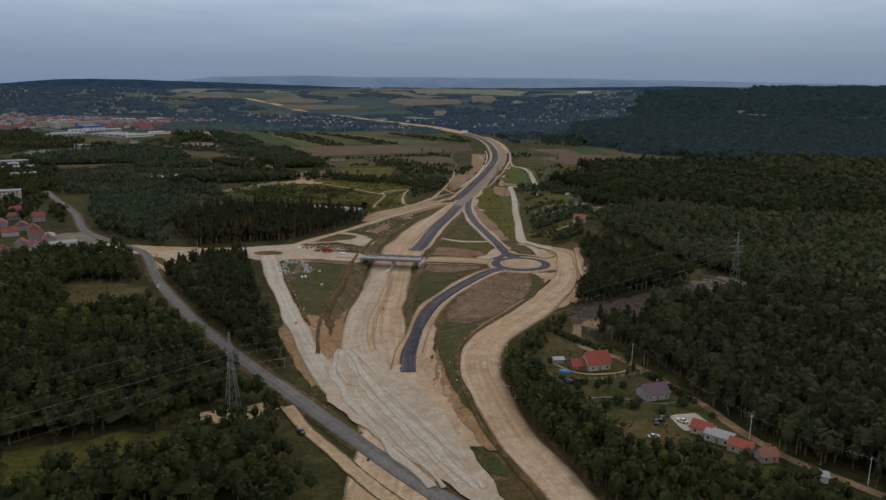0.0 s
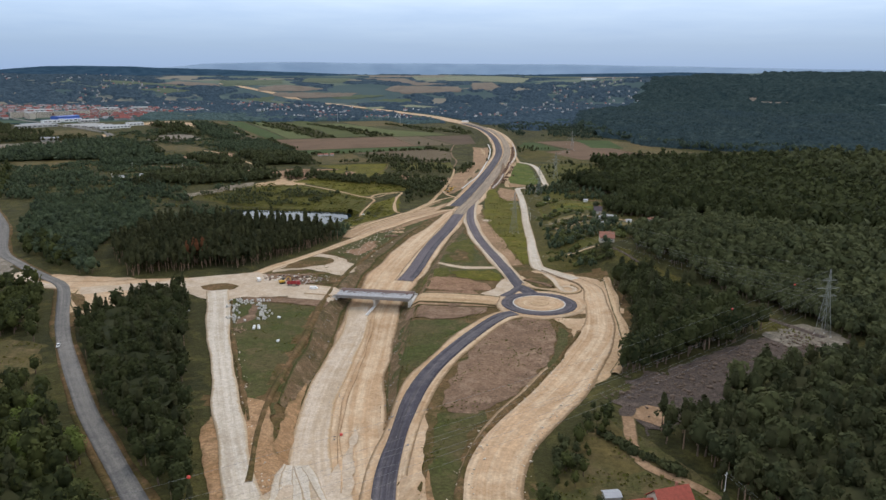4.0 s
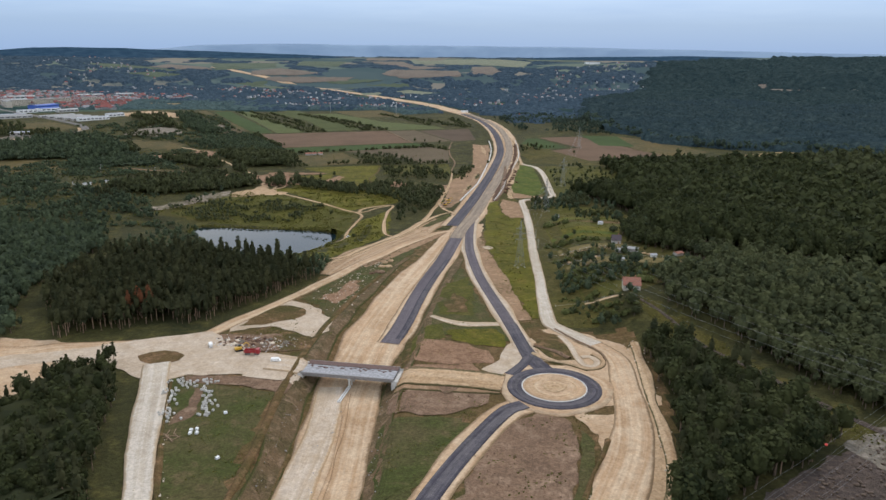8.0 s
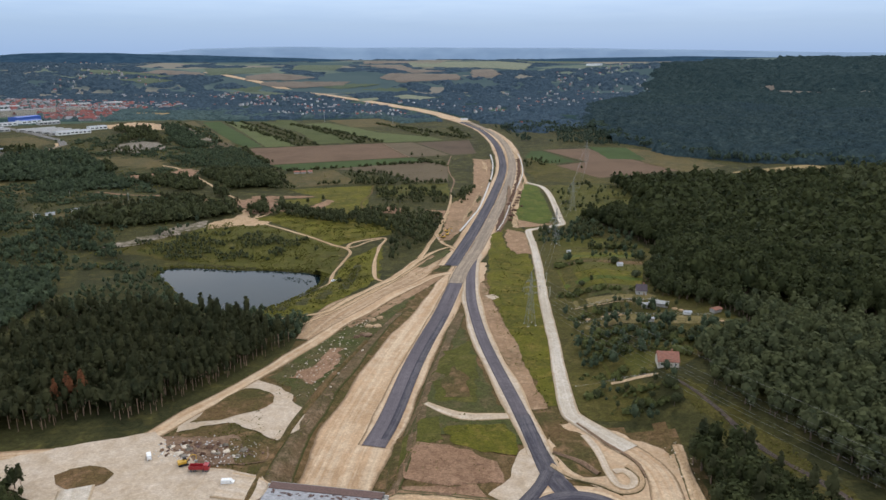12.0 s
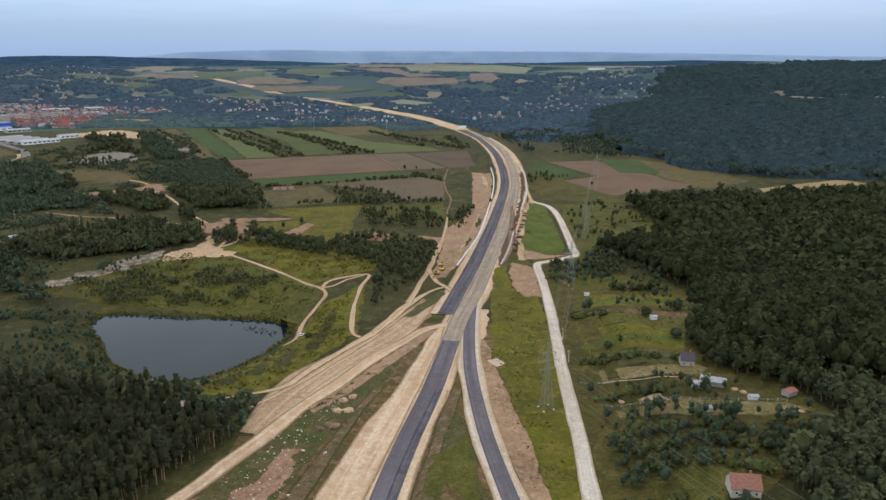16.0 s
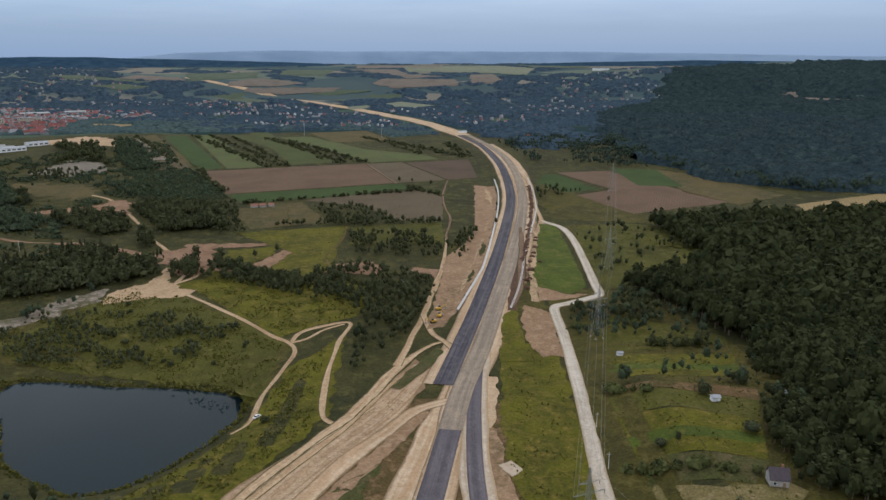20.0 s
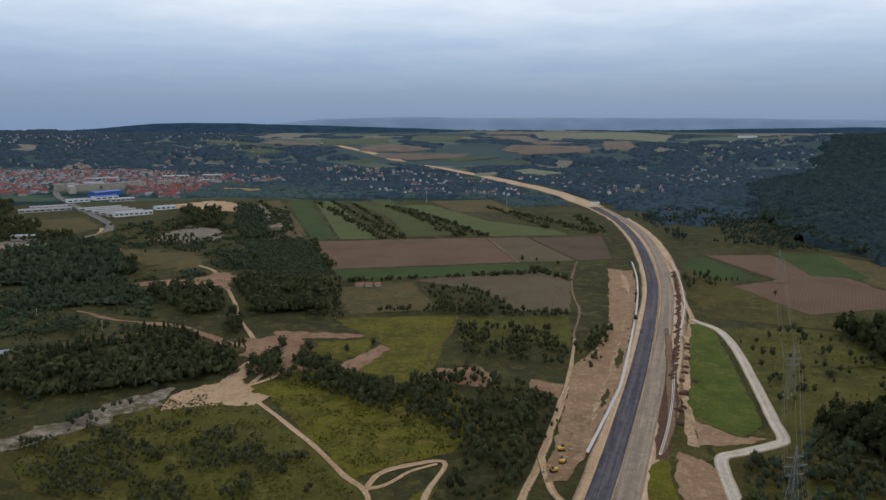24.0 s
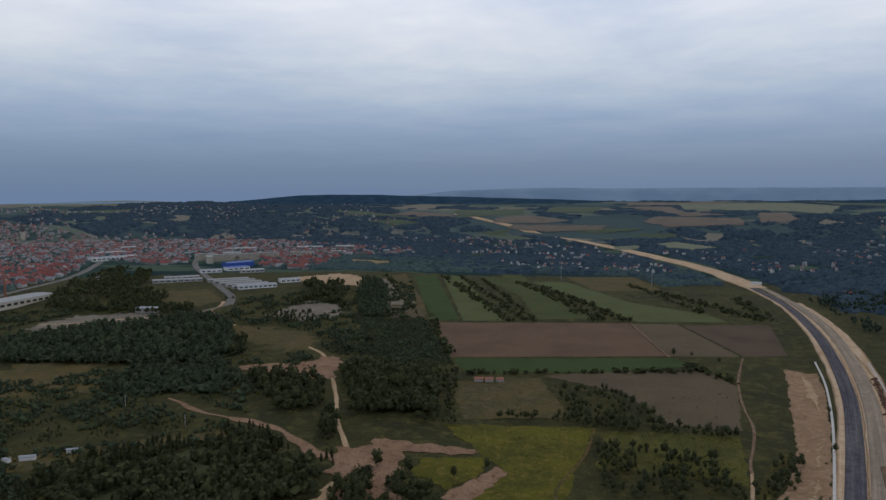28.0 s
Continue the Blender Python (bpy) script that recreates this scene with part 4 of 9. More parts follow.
field("meadow", [(104, 470), (250, 440), (330, 500), (210, 490), (150, 600), (140, 660), (112, 700), (98, 560)], "pasture", 0, "rough green grass with bushes", "grass", 3)
field("meadow", [(104, 225), (204, 305), (240, 360), (252, 440), (168, 448), (106, 440)], "pasture", 0, "rough green grass with bushes", "grass", 2)
field("field", [(112, 347), (249, 349), (249, 438), (168, 448), (118, 437)], "meadow", 1, "dry meadow with scattered bushes", ragged=3)
field("field", [(110, 226), (200, 300), (230, 360), (112, 345)], "meadow", 1, "green meadow with bushes", ragged=3)
field("field", [(71, -117), (103, -145), (94, -164), (62, -151)], "meadow", 1, "garden plot with rough grass", ragged=1)
field("meadow", [(-242, 222), (-195, 224), (-109, 135), (-72, 166), (-50, 210), (-84, 264), (-120, 235), (-197, 282), (-193, 252)], "lush", 1, "green meadow crossed by a dirt track", ragged=2)
field("meadow", [(-283, 113), (-242, 222), (-201, 215), (-106, 127), (-99, 51), (-108, 53), (-122, 76), (-227, 96)], "meadow", 1, "rough green pasture by a pond", ragged=2)
field("meadow", [(-138, -46), (-103, 21), (-93, 93), (-68, 137), (-61, 30), (-82, -26), (-99, -57), (-127, -60)], "lush", 1, "green bank between pond and road", ragged=2)
field("bare_ground", [(-102, 295), (-72, 304), (-60, 284), (-62, 265), (-97, 272)], "redearth", 1, "small dug brown plot", "field", 1)
field("bare_ground", [(-36, 287), (-15, 280), (-15, 255), (-36, 256)], "redearth", 1, "small dug brown plot", "field", 1)
field("verge", [(-33, -300), (-5, -303), (11, -306), (-5, -328), (-13, -344), (-25, -372), (-32, -344)], "weedy", 1, "weedy grass slope beside a ramp", "grass", 2)
field("verge", [(-132, -273), (-77, -278), (-75, -324), (-76, -365), (-72, -440), (-62, -480), (-66, -460), (-83, -411), (-111, -337)], "weedy", 1, "weedy earth between haul road and cutting", "grass", 2)
field("bare_ground", [(-34, -200), (12, -222), (24, -226), (26, -256), (10, -258), (-20, -256), (-32, -248)], "verge", 1, "graded brown earth beside the bridge", "bare earth", 1.5)
field("verge", [(0, -70), (18, -178), (25, -196), (26, -215), (-24, -205), (-9, -137)], "weedy", 2, "weedy grass island between road and ramp", "grass", 1.5)
field("verge", [(-9, -115), (5, -100), (9, -144), (6, -177), (-12, -174), (-15, -150)], "meadow", 3, "green grass patch on a traffic island", "grass", 2.0)
field("bare_ground", [(-4, -135), (3, -150), (2, -172), (-9, -172), (-8, -150)], "verge", 6, "bare trodden patch on a grass island", "bare earth", 2.0)
field("verge", [(-8, -200), (19, -198), (23, -208), (21, -224), (10, -222), (-5, -214)], "lush", 3, "green grass patch on a traffic island", "grass", 1.5)
field("verge", [(-23, -197), (-11, -190), (-8, -212), (-22, -222), (-27, -237), (-28, -222)], "meadow", 3, "green grass strip beside a carriageway", "grass", 1.2)
field("bare_ground", [(-24, -227), (-19, -214), (-5, -216), (15, -230), (17, -243), (-5, -247), (-23, -242)], "redearth", 4, "bare brown earth square", "bare earth", 0.8)
field("bare_ground", [(26, -218), (32, -238), (28, -247), (18, -260), (10, -252), (19, -240), (22, -226)], "pale", 5, "pale gravel wedge beside a ramp", "bare earth", 0.6)
field("verge", [(26, 124), (60, 125), (57, -42), (48, -182), (41, -181), (33, -134), (25, -58), (21, 17)], "lush", 1, "green grass strip under a power line", "grass", 1.5)
field("bare_ground", [(11, 26), (18, 18), (21, -16), (25, -49), (29, -82), (35, -134), (40, -182), (32, -184), (25, -134), (18, -90), (14, -58), (11, -28)], "graded", 2, "sandy brown earth strip beside a ramp", "bare earth", 0.8)
field("bare_ground", [(-99, -152), (-82, -103), (-53, -41), (-33, -12), (-40, -60), (-58, -140), (-70, -200), (-68, -250), (-81, -246), (-70, -199), (-86, -162)], "weedy", 1, "brown weedy bank above a cutting", "bare earth", 2)
field("yard", [(-104, -154), (-90, -162), (-74, -184), (-72, -205), (-79, -214), (-90, -206), (-102, -199), (-116, -201), (-124, -207), (-128, -200)], "pale", 3, "pale gravel turning place", "yard", 1.0)
field("verge", [(-122, -199), (-116, -180), (-107, -163), (-93, -170), (-90, -182), (-107, -195)], "verge", 5, "weedy grass island in a gravel turning place", "grass", 1.0, round_it=True)
field("yard", [(-132, -212), (-99, -211), (-82, -219), (-78, -230), (-104, -236), (-128, -229)], "earth", 4, "dark earth strewn with rubble and rubbish", "yard", 1.5)
field("verge", [(-100, -214), (-82, -217), (-78, -232), (-92, -232), (-98, -222)], "verge", 5, "weedy bank beside a rubbish tip", "grass", 1.5)
field("bare_ground", [(46, 240), (52, 239), (59, 231), (78, 227), (79, 215), (60, 199), (62, 172), (62, 148), (60, 120), (48, 110), (40, 144), (38, 184)], "pasture", 2, "rough grass beside the carriageway", "grass", 3.5)
field("bare_ground", [(85, 518), (80, 389), (60, 276), (48, 218), (38, 188), (48, 245), (66, 347), (79, 437)], "redearth", 2, "brown earth bank with dumped heaps", "bare earth", 1)
field("bare_ground", [(-20, 154), (-12, 206), (-8, 264), (-4, 332), (4, 348), (22, 409), (34, 500), (36, 500), (28, 400), (18, 320), (13, 286), (4, 227), (-2, 185), (-8, 150)], "graded", 2, "rutted brown earth strip beside the road", "bare earth", 1.2)
field("bare_ground", [(24, 659), (50, 645), (50, 600), (45, 500), (34, 391), (22, 289), (15, 250), (7, 212), (0, 178), (-9, 150), (-20, 148), (-17, 182), (-12, 255), (-9, 317), (8, 363), (18, 420), (20, 480)], "graded", 4, "rutted sandy earth strip beside the road", "bare earth", 1.2)
field("bare_ground", [(38, 640), (44, 600), (38, 500), (28, 400), (16, 300), (6, 230), (2, 215), (8, 262), (20, 350), (30, 440), (34, 540)], "track", 6, "pale sandy wear on rutted earth", "bare earth", 1.5)
field("verge", [(-6, 330), (6, 372), (16, 420), (12, 432), (0, 395), (-6, 362)], "pasture", 6, "weedy grass patch on rutted earth", "grass", 1.5)
field("bare_ground", [(50, 315), (63, 359), (55, 259), (40, 178), (34, 178)], "darkearth", 5, "dark brown topsoil on an embankment", "bare earth", 0.8)
field("bare_ground", [(46, 190), (55, 187), (60, 150), (61, 112), (50, 104), (44, 120), (42, 150)], "graded", 4, "bare sandy earth beside a service road", "bare earth", 1.5)
field("verge", [(30, 168), (41, 187), (41, 160), (41, 119), (43, 98), (25, 96)], "lush", 5, "green grass strip beside the carriageway", "grass", 1.0)
field("bare_ground", [(58, 241), (78, 218), (95, 220), (80, 206), (56, 199)], "graded", 4, "bare sandy earth at the end of a meadow", "bare earth", 2.0)
field("clearing", [(-159, -554), (-136, -543), (-104, -536), (-101, -548), (-118, -559), (-130, -571), (-144, -578)], "meadow", 1, "green grassy clearing", "grass", 2)
field("yard", [(-350, -178), (-330, -158), (-298, -206), (-296, -238), (-318, -246), (-352, -210)], "rockspoil", 2, "grey gravel yard in a hamlet", "yard", 2)
field("clearing", [(-249, -363), (-246, -329), (-200, -341), (-182, -389), (-212, -407)], "olive", 1, "yellowish grassy clearing in woods", "grass", 3)
field("bare_ground", [(-107, -529), (-103, -521), (-88, -517), (-77, -509), (-72, -515), (-82, -527), (-98, -532)], "track", 2, "bare earth round a pylon base", "bare earth", 1)
field("garden", [(21, -475), (40, -425), (52, -405), (75, -455), (94, -499), (99, -529), (105, -553), (82, -580), (56, -580), (34, -531)], "weedy", 1, "kitchen garden plots with rough grass", "garden", 1)
field("garden", [(26, -462), (38, -428), (52, -412), (62, -446), (44, -456)], "olive", 2, "mown dull green garden lawn", "garden", 1)
field("garden", [(40, -528), (78, -520), (80, -560), (54, -562)], "olive", 2, "dull green garden lawn with parked cars", "garden", 1)
# kitchen garden: planted beds, paths and a gravel yard
for k, (x, y, w, d, mat, label) in enumerate(((52, -512, 9, 5, "crop_light", "yellow green planted garden bed"), (62, -510, 8, 5, "crop", "dark green planted garden bed"), (71, -509, 7, 5, "crop_mid", "green planted garden bed"), (80, -507, 8, 6, "crop", "dark green planted garden bed"), (36, -478, 12, 4, "verge", "dug brown garden bed"), (40, -470, 9, 3, "crop", "green planted garden bed"), (50, -484, 9, 3, "verge", "dug brown garden bed"))):
    field("garden_bed", [(x - w / 2, y - d / 2 - 1), (x + w / 2, y - d / 2), (x + w / 2, y + d / 2), (x - w / 2, y + d / 2 - 1)], mat, 4, label, "garden bed", 0.25)
strip("garden_path", [(45, -505), (60, -503), (75, -508.5), (88, -505), (92, -500)], 1.4, M["rockspoil"], 0.5, 0.15, step=2, label="trodden garden path", category="path")
strip("garden_path", [(40, -467), (50, -478), (64, -478), (72, -474)], 1.2, M["track"], 0.5, 0.15, step=2, label="trodden garden path", category="path")
field("yard", [(78, -519), (88, -516), (93, -528), (86, -533), (80, -531)], "roadgravel", 5, "pale gravel yard with parked cars", "yard", 0.6)
field("clearing", [(99, -177), (107, -173), (137, -213), (152, -268), (172, -318), (190, -345), (168, -345), (142, -290), (118, -226)], "pasture", 1, "weedy green strip cleared under power lines", "clearing", 3)
field("clearing", [(55, -395), (75, -372), (110, -345), (150, -318), (178, -306), (188, -330), (155, -348), (114, -378), (86, -412), (64, -422)], "brush", 2, "felled clearing with brown brushwood", "clearing", 3)
field("bare_ground", [(60, -410), (70, -400), (78, -406), (70, -418)], "graded", 4, "worn sandy ground at the edge of a felled strip", "bare earth", 1.5)
field("bare_ground", [(146, -318), (176, -300), (190, -318), (176, -336), (152, -334)], "rockspoil", 3, "pale gravel round a pylon base", "bare earth", 2)
field("bare_ground", [(-232, -246), (-205, -240), (-165, -220), (-135, -208), (-120, -222), (-95, -240), (-76, -252), (-76, -270), (-100, -262), (-128, -263), (-140, -274), (-155, -262), (-172, -252), (-200, -252), (-225, -262)], "pale", 5, "wide sandy junction of haul roads", "road", 1.0)
field("bare_ground", [(-100, -236), (-78, -242), (-73, -250), (-75, -264), (-84, -268), (-102, -264)], "pale", 9, "sandy ground in front of a bridge", "road", 0.6)
field("bare_ground", [(-128, -264), (-102, -264), (-84, -268), (-76, -268), (-78, -280), (-100, -275), (-126, -271)], "earth", 4, "brown earth slope below a sandy junction", "bare earth", 1.2)
field("bare_ground", [(-267, -217), (-244, -221), (-212, -225), (-178, -231), (-172, -246), (-190, -266), (-197, -295), (-201, -306), (-216, -288), (-237, -251), (-251, -243)], "sand", 3, "sandy ground where haul roads meet the country road", "bare earth", 1.2)
field("verge", [(-232, -258), (-224, -260), (-210, -280), (-206, -292), (-215, -284)], "verge", 4, "weedy islet beside the country road", "grass", 0.6)
field("verge", [(-160, -243), (-154, -250), (-145, -252), (-138, -248), (-137, -241), (-144, -236), (-153, -236)], "verge", 8, "weedy oval island in a sandy junction", "grass", 0.4, round_it=True)
field("bare_ground", [(58, -290), (86, -285), (88, -240), (84, -222), (70, -208), (52, -190), (44, -196), (36, -215), (40, -240), (60, -252)], "sand", 2, "rutted sandy ground around a haul road bend", "bare earth", 2.0)
field("bare_ground", [(38, -205), (46, -198), (58, -222), (57, -238), (46, -240), (38, -225)], "verge", 4, "weedy brown hump beside a ramp", "bare earth", 2.0)
field("bare_ground", [(-88, -62), (-84, -46), (-71, -10), (-57, 18), (-43, 44), (-33, 76), (-22, 100), (-16, 84), (-18, 60), (-29, 25), (-43, 0), (-59, -36), (-72, -64), (-84, -100), (-90, -112)], "graded", 2, "graded brown earth between two haul lanes", "bare earth", 1.0)
strip("haul_ground", [(-91, -98), (-86, -76), (-79, -52), (-66, -22), (-51, 8), (-37, 36), (-26, 66), (-19, 92)], [10, 20, 28, 27, 23, 22, 19, 12], M["rutted"], 0.26, 1.2, across=10, label="rutted sandy earth between two haul lanes", category="bare earth")
field("verge", [(-34, 62), (-27, 82), (-20, 98), (-11, 119), (-8, 111), (-16, 84), (-29, 60)], "weedy", 7, "weedy grass islet between haul lanes", "grass", 0.8)
field("bare_ground", [(-67, -77), (-51, -50), (-30, -8), (-12, 36), (-21, 38), (-33, 5), (-53, -38), (-72, -73)], "graded", 1, "brown earth slope below a haul road", "bare earth", 1.0)
field("bare_ground", [(-142, -68), (-132, -65), (-122, -68), (-124, -77), (-137, -75)], "pale", 2, "pale gravel spill at a pine edge", "bare earth", 1.0)
field("bare_ground", [(10, 78), (22, 76), (18, 25), (11, 11), (10, 41)], "sand", 2, "sandy edge beside the carriageway", "bare earth", 0.8)
field("bare_ground", [(17, -13), (23, -10), (27, -17), (22, -22)], "pale", 4, "pale gravel spill on grass", "bare earth", 0.8)
field("bare_ground", [(-88, -152), (-78, -130), (-74, -112), (-66, -112), (-68, -140), (-76, -158)], "redearth", 3, "bare reddish earth on a weedy bank", "bare earth", 2.5)
field("bare_ground", [(32, -297), (43, -299), (46, -314), (42, -344), (36, -359), (27, -380), (14, -398), (4, -410), (-8, -408), (-10, -390), (-4, -367), (4, -337), (18, -305)], "earth", 1, "reddish brown graded earth inside a ramp", "bare earth", 1.5)
field("bare_ground", [(46, -294), (54, -313), (51, -336), (45, -355), (38, -370), (46, -372), (58, -352), (66, -320), (66, -296)], "sand", 2, "sandy ground beside a haul road bend", "bare earth", 1.0)
field("verge", [(48, -309), (51, -319), (48, -340), (42, -358), (36, -368), (35, -364), (40, -351), (44, -332)], "weedy", 6, "narrow weedy strip on sandy ground", "grass", 0.5)
field("bare_ground", [(-29, -268), (5, -271), (12, -274), (12, -286), (-5, -298), (-28, -297), (-34, -286)], "earth", 3, "brown fill slope beside a bridge", "bare earth", 1.5)
field("bare_ground", [(-10, -251), (-3, -252), (-1, -272), (-8, -279), (-13, -268)], "earth", 9, "dug pit in a sandy approach", "bare earth", 1.0)
field("bare_ground", [(-30, -247), (6, -246), (10, -256), (-28, -253)], "redearth", 3, "brown fill slope beside a bridge", "bare earth", 0.8)
field("verge", [(-31, -305), (-16, -299), (2, -301), (-9, -321), (-12, -338), (-23, -354), (-31, -368)], "weedy", 3, "green weedy slope beside a ramp", "grass", 2.0)
field("yard", [(-134, -268), (-112, -266), (-102, -284), (-100, -304), (-108, -326), (-118, -322), (-124, -298)], "weedy", 2, "storage yard with weeds and gravel", "yard", 2)
field("bare_ground", [(-120, -277), (-115, -278), (-111, -295), (-112, -306), (-118, -310), (-119, -304), (-116, -294)], "earth", 3, "worn earth lane through a storage yard", "bare earth", 0.8)
field("yard", [(-765, 1042), (-728, 1133), (-653, 1095), (-607, 1002), (-644, 948), (-724, 991)], "track", 1, "wide sandy storage yard", "yard", 8)
field("yard", [(-849, 560), (-849, 644), (-763, 655), (-764, 691), (-724, 642), (-778, 592), (-825, 552)], "rockspoil", 1, "grey gravel works yard", "yard", 8)
field("yard", [(-803, 600), (-806, 664), (-764, 694), (-724, 668), (-730, 596)], "rockspoil", 2, "gravel works yard with spoil heaps", "yard", 6)
field("meadow", [(-801, 524), (-721, 580), (-690, 680), (-620, 680), (-601, 655), (-556, 666), (-481, 653), (-441, 584), (-459, 563), (-548, 599), (-634, 640), (-680, 560), (-745, 475)], "olive", 3, "open dry grass beside works yards", "grass", 8)
field("meadow", [(-684, 423), (-625, 469), (-595, 467), (-599, 426), (-632, 378)], "olive", 2, "dry grass clearing in scrubland", "grass", 6)
field("bare_ground", [(-262, 330), (-240, 350), (-216, 342), (-209, 314), (-206, 285), (-200, 262), (-222, 260), (-243, 290)], "redearth", 4, "wide reddish bare earth clearing", "bare earth", 3)
field("bare_ground", [(-249, 356), (-210, 363), (-172, 360), (-177, 351), (-210, 345), (-237, 334)], "redearth", 5, "reddish bare earth bank beside a meadow", "bare earth", 2)
field("bare_ground", [(-154, 341), (-145, 333), (-155, 288), (-172, 280)], "redearth", 5, "reddish bare earth strip beside a meadow", "bare earth", 1.5)
field("meadow", [(-203, 337), (-160, 352), (-160, 325), (-168, 296), (-198, 308)], "lush", 3, "bright green grass patch amid bare earth", "grass", 2)
field("meadow", [(-888, 791), (-809, 860), (-715, 772), (-720, 727), (-843, 753)], "olive", 1, "dry grass between works yards", "grass", 6)
field("meadow", [(-470, 185), (-421, 210), (-392, 245), (-369, 272), (-342, 316), (-351, 332), (-389, 287), (-440, 228), (-500, 205)], "olive", 1, "mown grass strip with parked trailers", "grass", 2)
field("meadow", [(-690, 395), (-580, 442), (-518, 376), (-600, 325), (-690, 345)], "olive", 1, "grey green rough grass with bushes", "grass", 5)
field("bare_ground", [(-617, 1065), (-607, 1107), (-451, 883), (-485, 860)], "gully", 3, "fallow strip with dug trenches and spoil", "bare earth", 2)
field("field", [(-483, 856), (-446, 867), (-401, 796), (-440, 773)], "plough2", 3, "small brown stubble plot", ragged=1)
field("bare_ground", [(-477, 483), (-461, 509), (-413, 537), (-412, 562), (-392, 562), (-356, 485), (-414, 489)], "redearth", 3, "reddish bare earth patch", "bare earth", 3)
field("yard", [(-599, 718), (-601, 832), (-549, 825), (-510, 766), (-534, 713)], "rockspoil", 2, "pale gravel yard with heaps", "yard", 4)
field("bare_ground", [(76, -225), (88, -222), (86, -257), (81, -287), (78, -322), (73, -346), (62, -371), (52, -384), (56, -365), (64, -345), (70, -318), (72, -285), (72, -250)], "track", 1, "rutted sandy margin of a haul road", "bare earth", 1.2)
field("bare_ground", [(-95, -410), (-85, -438), (-73, -468), (-61, -494), (-64, -497), (-76, -474), (-87, -448), (-96, -425)], "clay", 5, "orange clay strip beside a haul road", "bare earth", 0.5)
field("bare_ground", [(-86, -398), (-77, -402), (-66, -437), (-55, -469), (-45, -494), (-50, -497), (-62, -474), (-72, -448), (-82, -420)], "clay", 8, "orange clay bank of a cutting", "bare earth", 0.6)
field("bare_ground", [(-69, -372), (-66, -400), (-63, -425), (-56, -467), (-51, -481), (-58, -471), (-67, -434), (-71, -400)], "clay", 6, "orange clay slope of a cutting", "bare earth", 0.6)
field("bare_ground", [(-21, -402), (-15, -408), (-15, -449), (-10, -480), (-4, -506), (4, -524), (8, -545), (-4, -545), (-12, -530), (-19, -505), (-22, -475), (-22, -440)], "sand", 4, "sandy bank beside a ramp", "bare earth", 0.8)
field("bare_ground", [(-63, -470), (-58, -452), (-55, -425), (-51, -458), (-47, -470), (-44, -440), (-42, -408), (-38, -450), (-34, -476), (-30, -462), (-27, -484), (-21, -488), (-16, -500), (-10, -515), (0, -545), (12, -584), (4, -582), (-16, -558), (-40, -530), (-57, -507), (-61, -490)], "pale", 11, "broad whitish gravel floor of the motorway bed", "road", 1.0)
field("bare_ground", [(-13, -450), (-9, -479), (-3, -505), (6, -528), (12, -548), (7, -548), (-1, -528), (-8, -505), (-13, -480)], "clay", 6, "orange clay edge of a bank", "bare earth", 0.6)
field("bare_ground", [(-11, -408), (6, -408), (-2, -440), (-4, -480), (2, -530), (12, -565), (6, -560), (-6, -500), (-12, -460)], "weedy", 1, "weedy strip with stones beside a haul road", "grass", 1.5)

# ---------------------------------------------------------------- roads
LOCAL = [(-520, 110), (-450, 15), (-392, -64), (-334, -157), (-300, -193), (-268, -222), (-245, -243), (-228, -272), (-205, -316), (-180, -357), (-146, -408), (-116, -448), (-93, -478), (-72, -503), (-41, -540), (-16, -569), (8, -594), (60, -650), (150, -760), (300, -960)]
HAUL_L = [(-147, -251), (-139, -272), (-121, -328), (-104, -374), (-87, -420), (-71, -460), (-58, -488), (-45, -510), (-28, -520)]
HAUL_R = [(63, -211), (73, -225), (77, -238), (76, -258), (73, -285), (66, -320), (53, -352), (38, -385), (21, -414), (9, -444), (6, -472), (10, -502), (17, -536), (27, -562), (40, -600), (80, -690), (140, -800)]
RAMP = [(-26, -472), (-27, -444), (-24, -413), (-17, -375), (-3, -337), (17, -297), (27, -288)]
RAMP_R = [(36, -249), (31, -212), (25, -173), (17, -124), (12, -85), (8, -30), (8, 20), (10, 70), (14, 113)]
RIGHT = [(-38, -212), (-33, -188), (-27, -139), (-21, -100), (-12, -50), (-3, 17), (3, 60), (14, 113), (28, 193), (47, 309), (67, 450), (80, 579), (85, 732), (79, 880), (56, 1069), (20, 1252), (-55, 1490)]
LEFT = [(-7, 66), (1.5, 113), (16, 193), (34.5, 309), (54.5, 460), (66, 579), (69, 732), (63, 870), (42, 1069), (4, 1252)]
FAR = [(12, 1240), (-62, 1490), (-168, 1740), (-320, 2040), (-540, 2390), (-720, 2525), (-900, 2600), (-1100, 2720)]
Y_HIGH = [(-330, -236), (-229, -241), (-205, -234), (-164, -227), (-138, -214), (-126, -190), (-115, -170), (-101, -141), (-94, -122), (-85, -102), (-73, -71), (-57, -38), (-45, -8), (-31, 15), (-20, 36), (-3, 48)]
Y_TOP = [(-116, -64), (-90, -51), (-81, -32), (-71, -12), (-61, 11), (-49, 34), (-37, 76), (-26, 104), (-14, 122), (-6, 127), (2, 130)]
GRAVEL = [(70, -219), (60, -205), (53, -194), (50, -184), (51, -150), (54, -100), (57, -30), (61, 29), (64, 80), (66, 135), (66, 172), (68, 190), (78, 197), (98, 211), (104, 219), (105, 246), (108, 310), (110, 380), (106, 430), (90, 457)]
GRAVEL_UP = [(82, 400), (89, 458), (90, 518), (92, 613), (89, 710), (80, 800)]
TRACK = [(-214, 262), (-212, 232), (-196, 214), (-169, 190), (-138, 162), (-115, 138), (-102, 127), (-95, 112), (-97, 89), (-101, 63), (-100, 32), (-106, 23)]
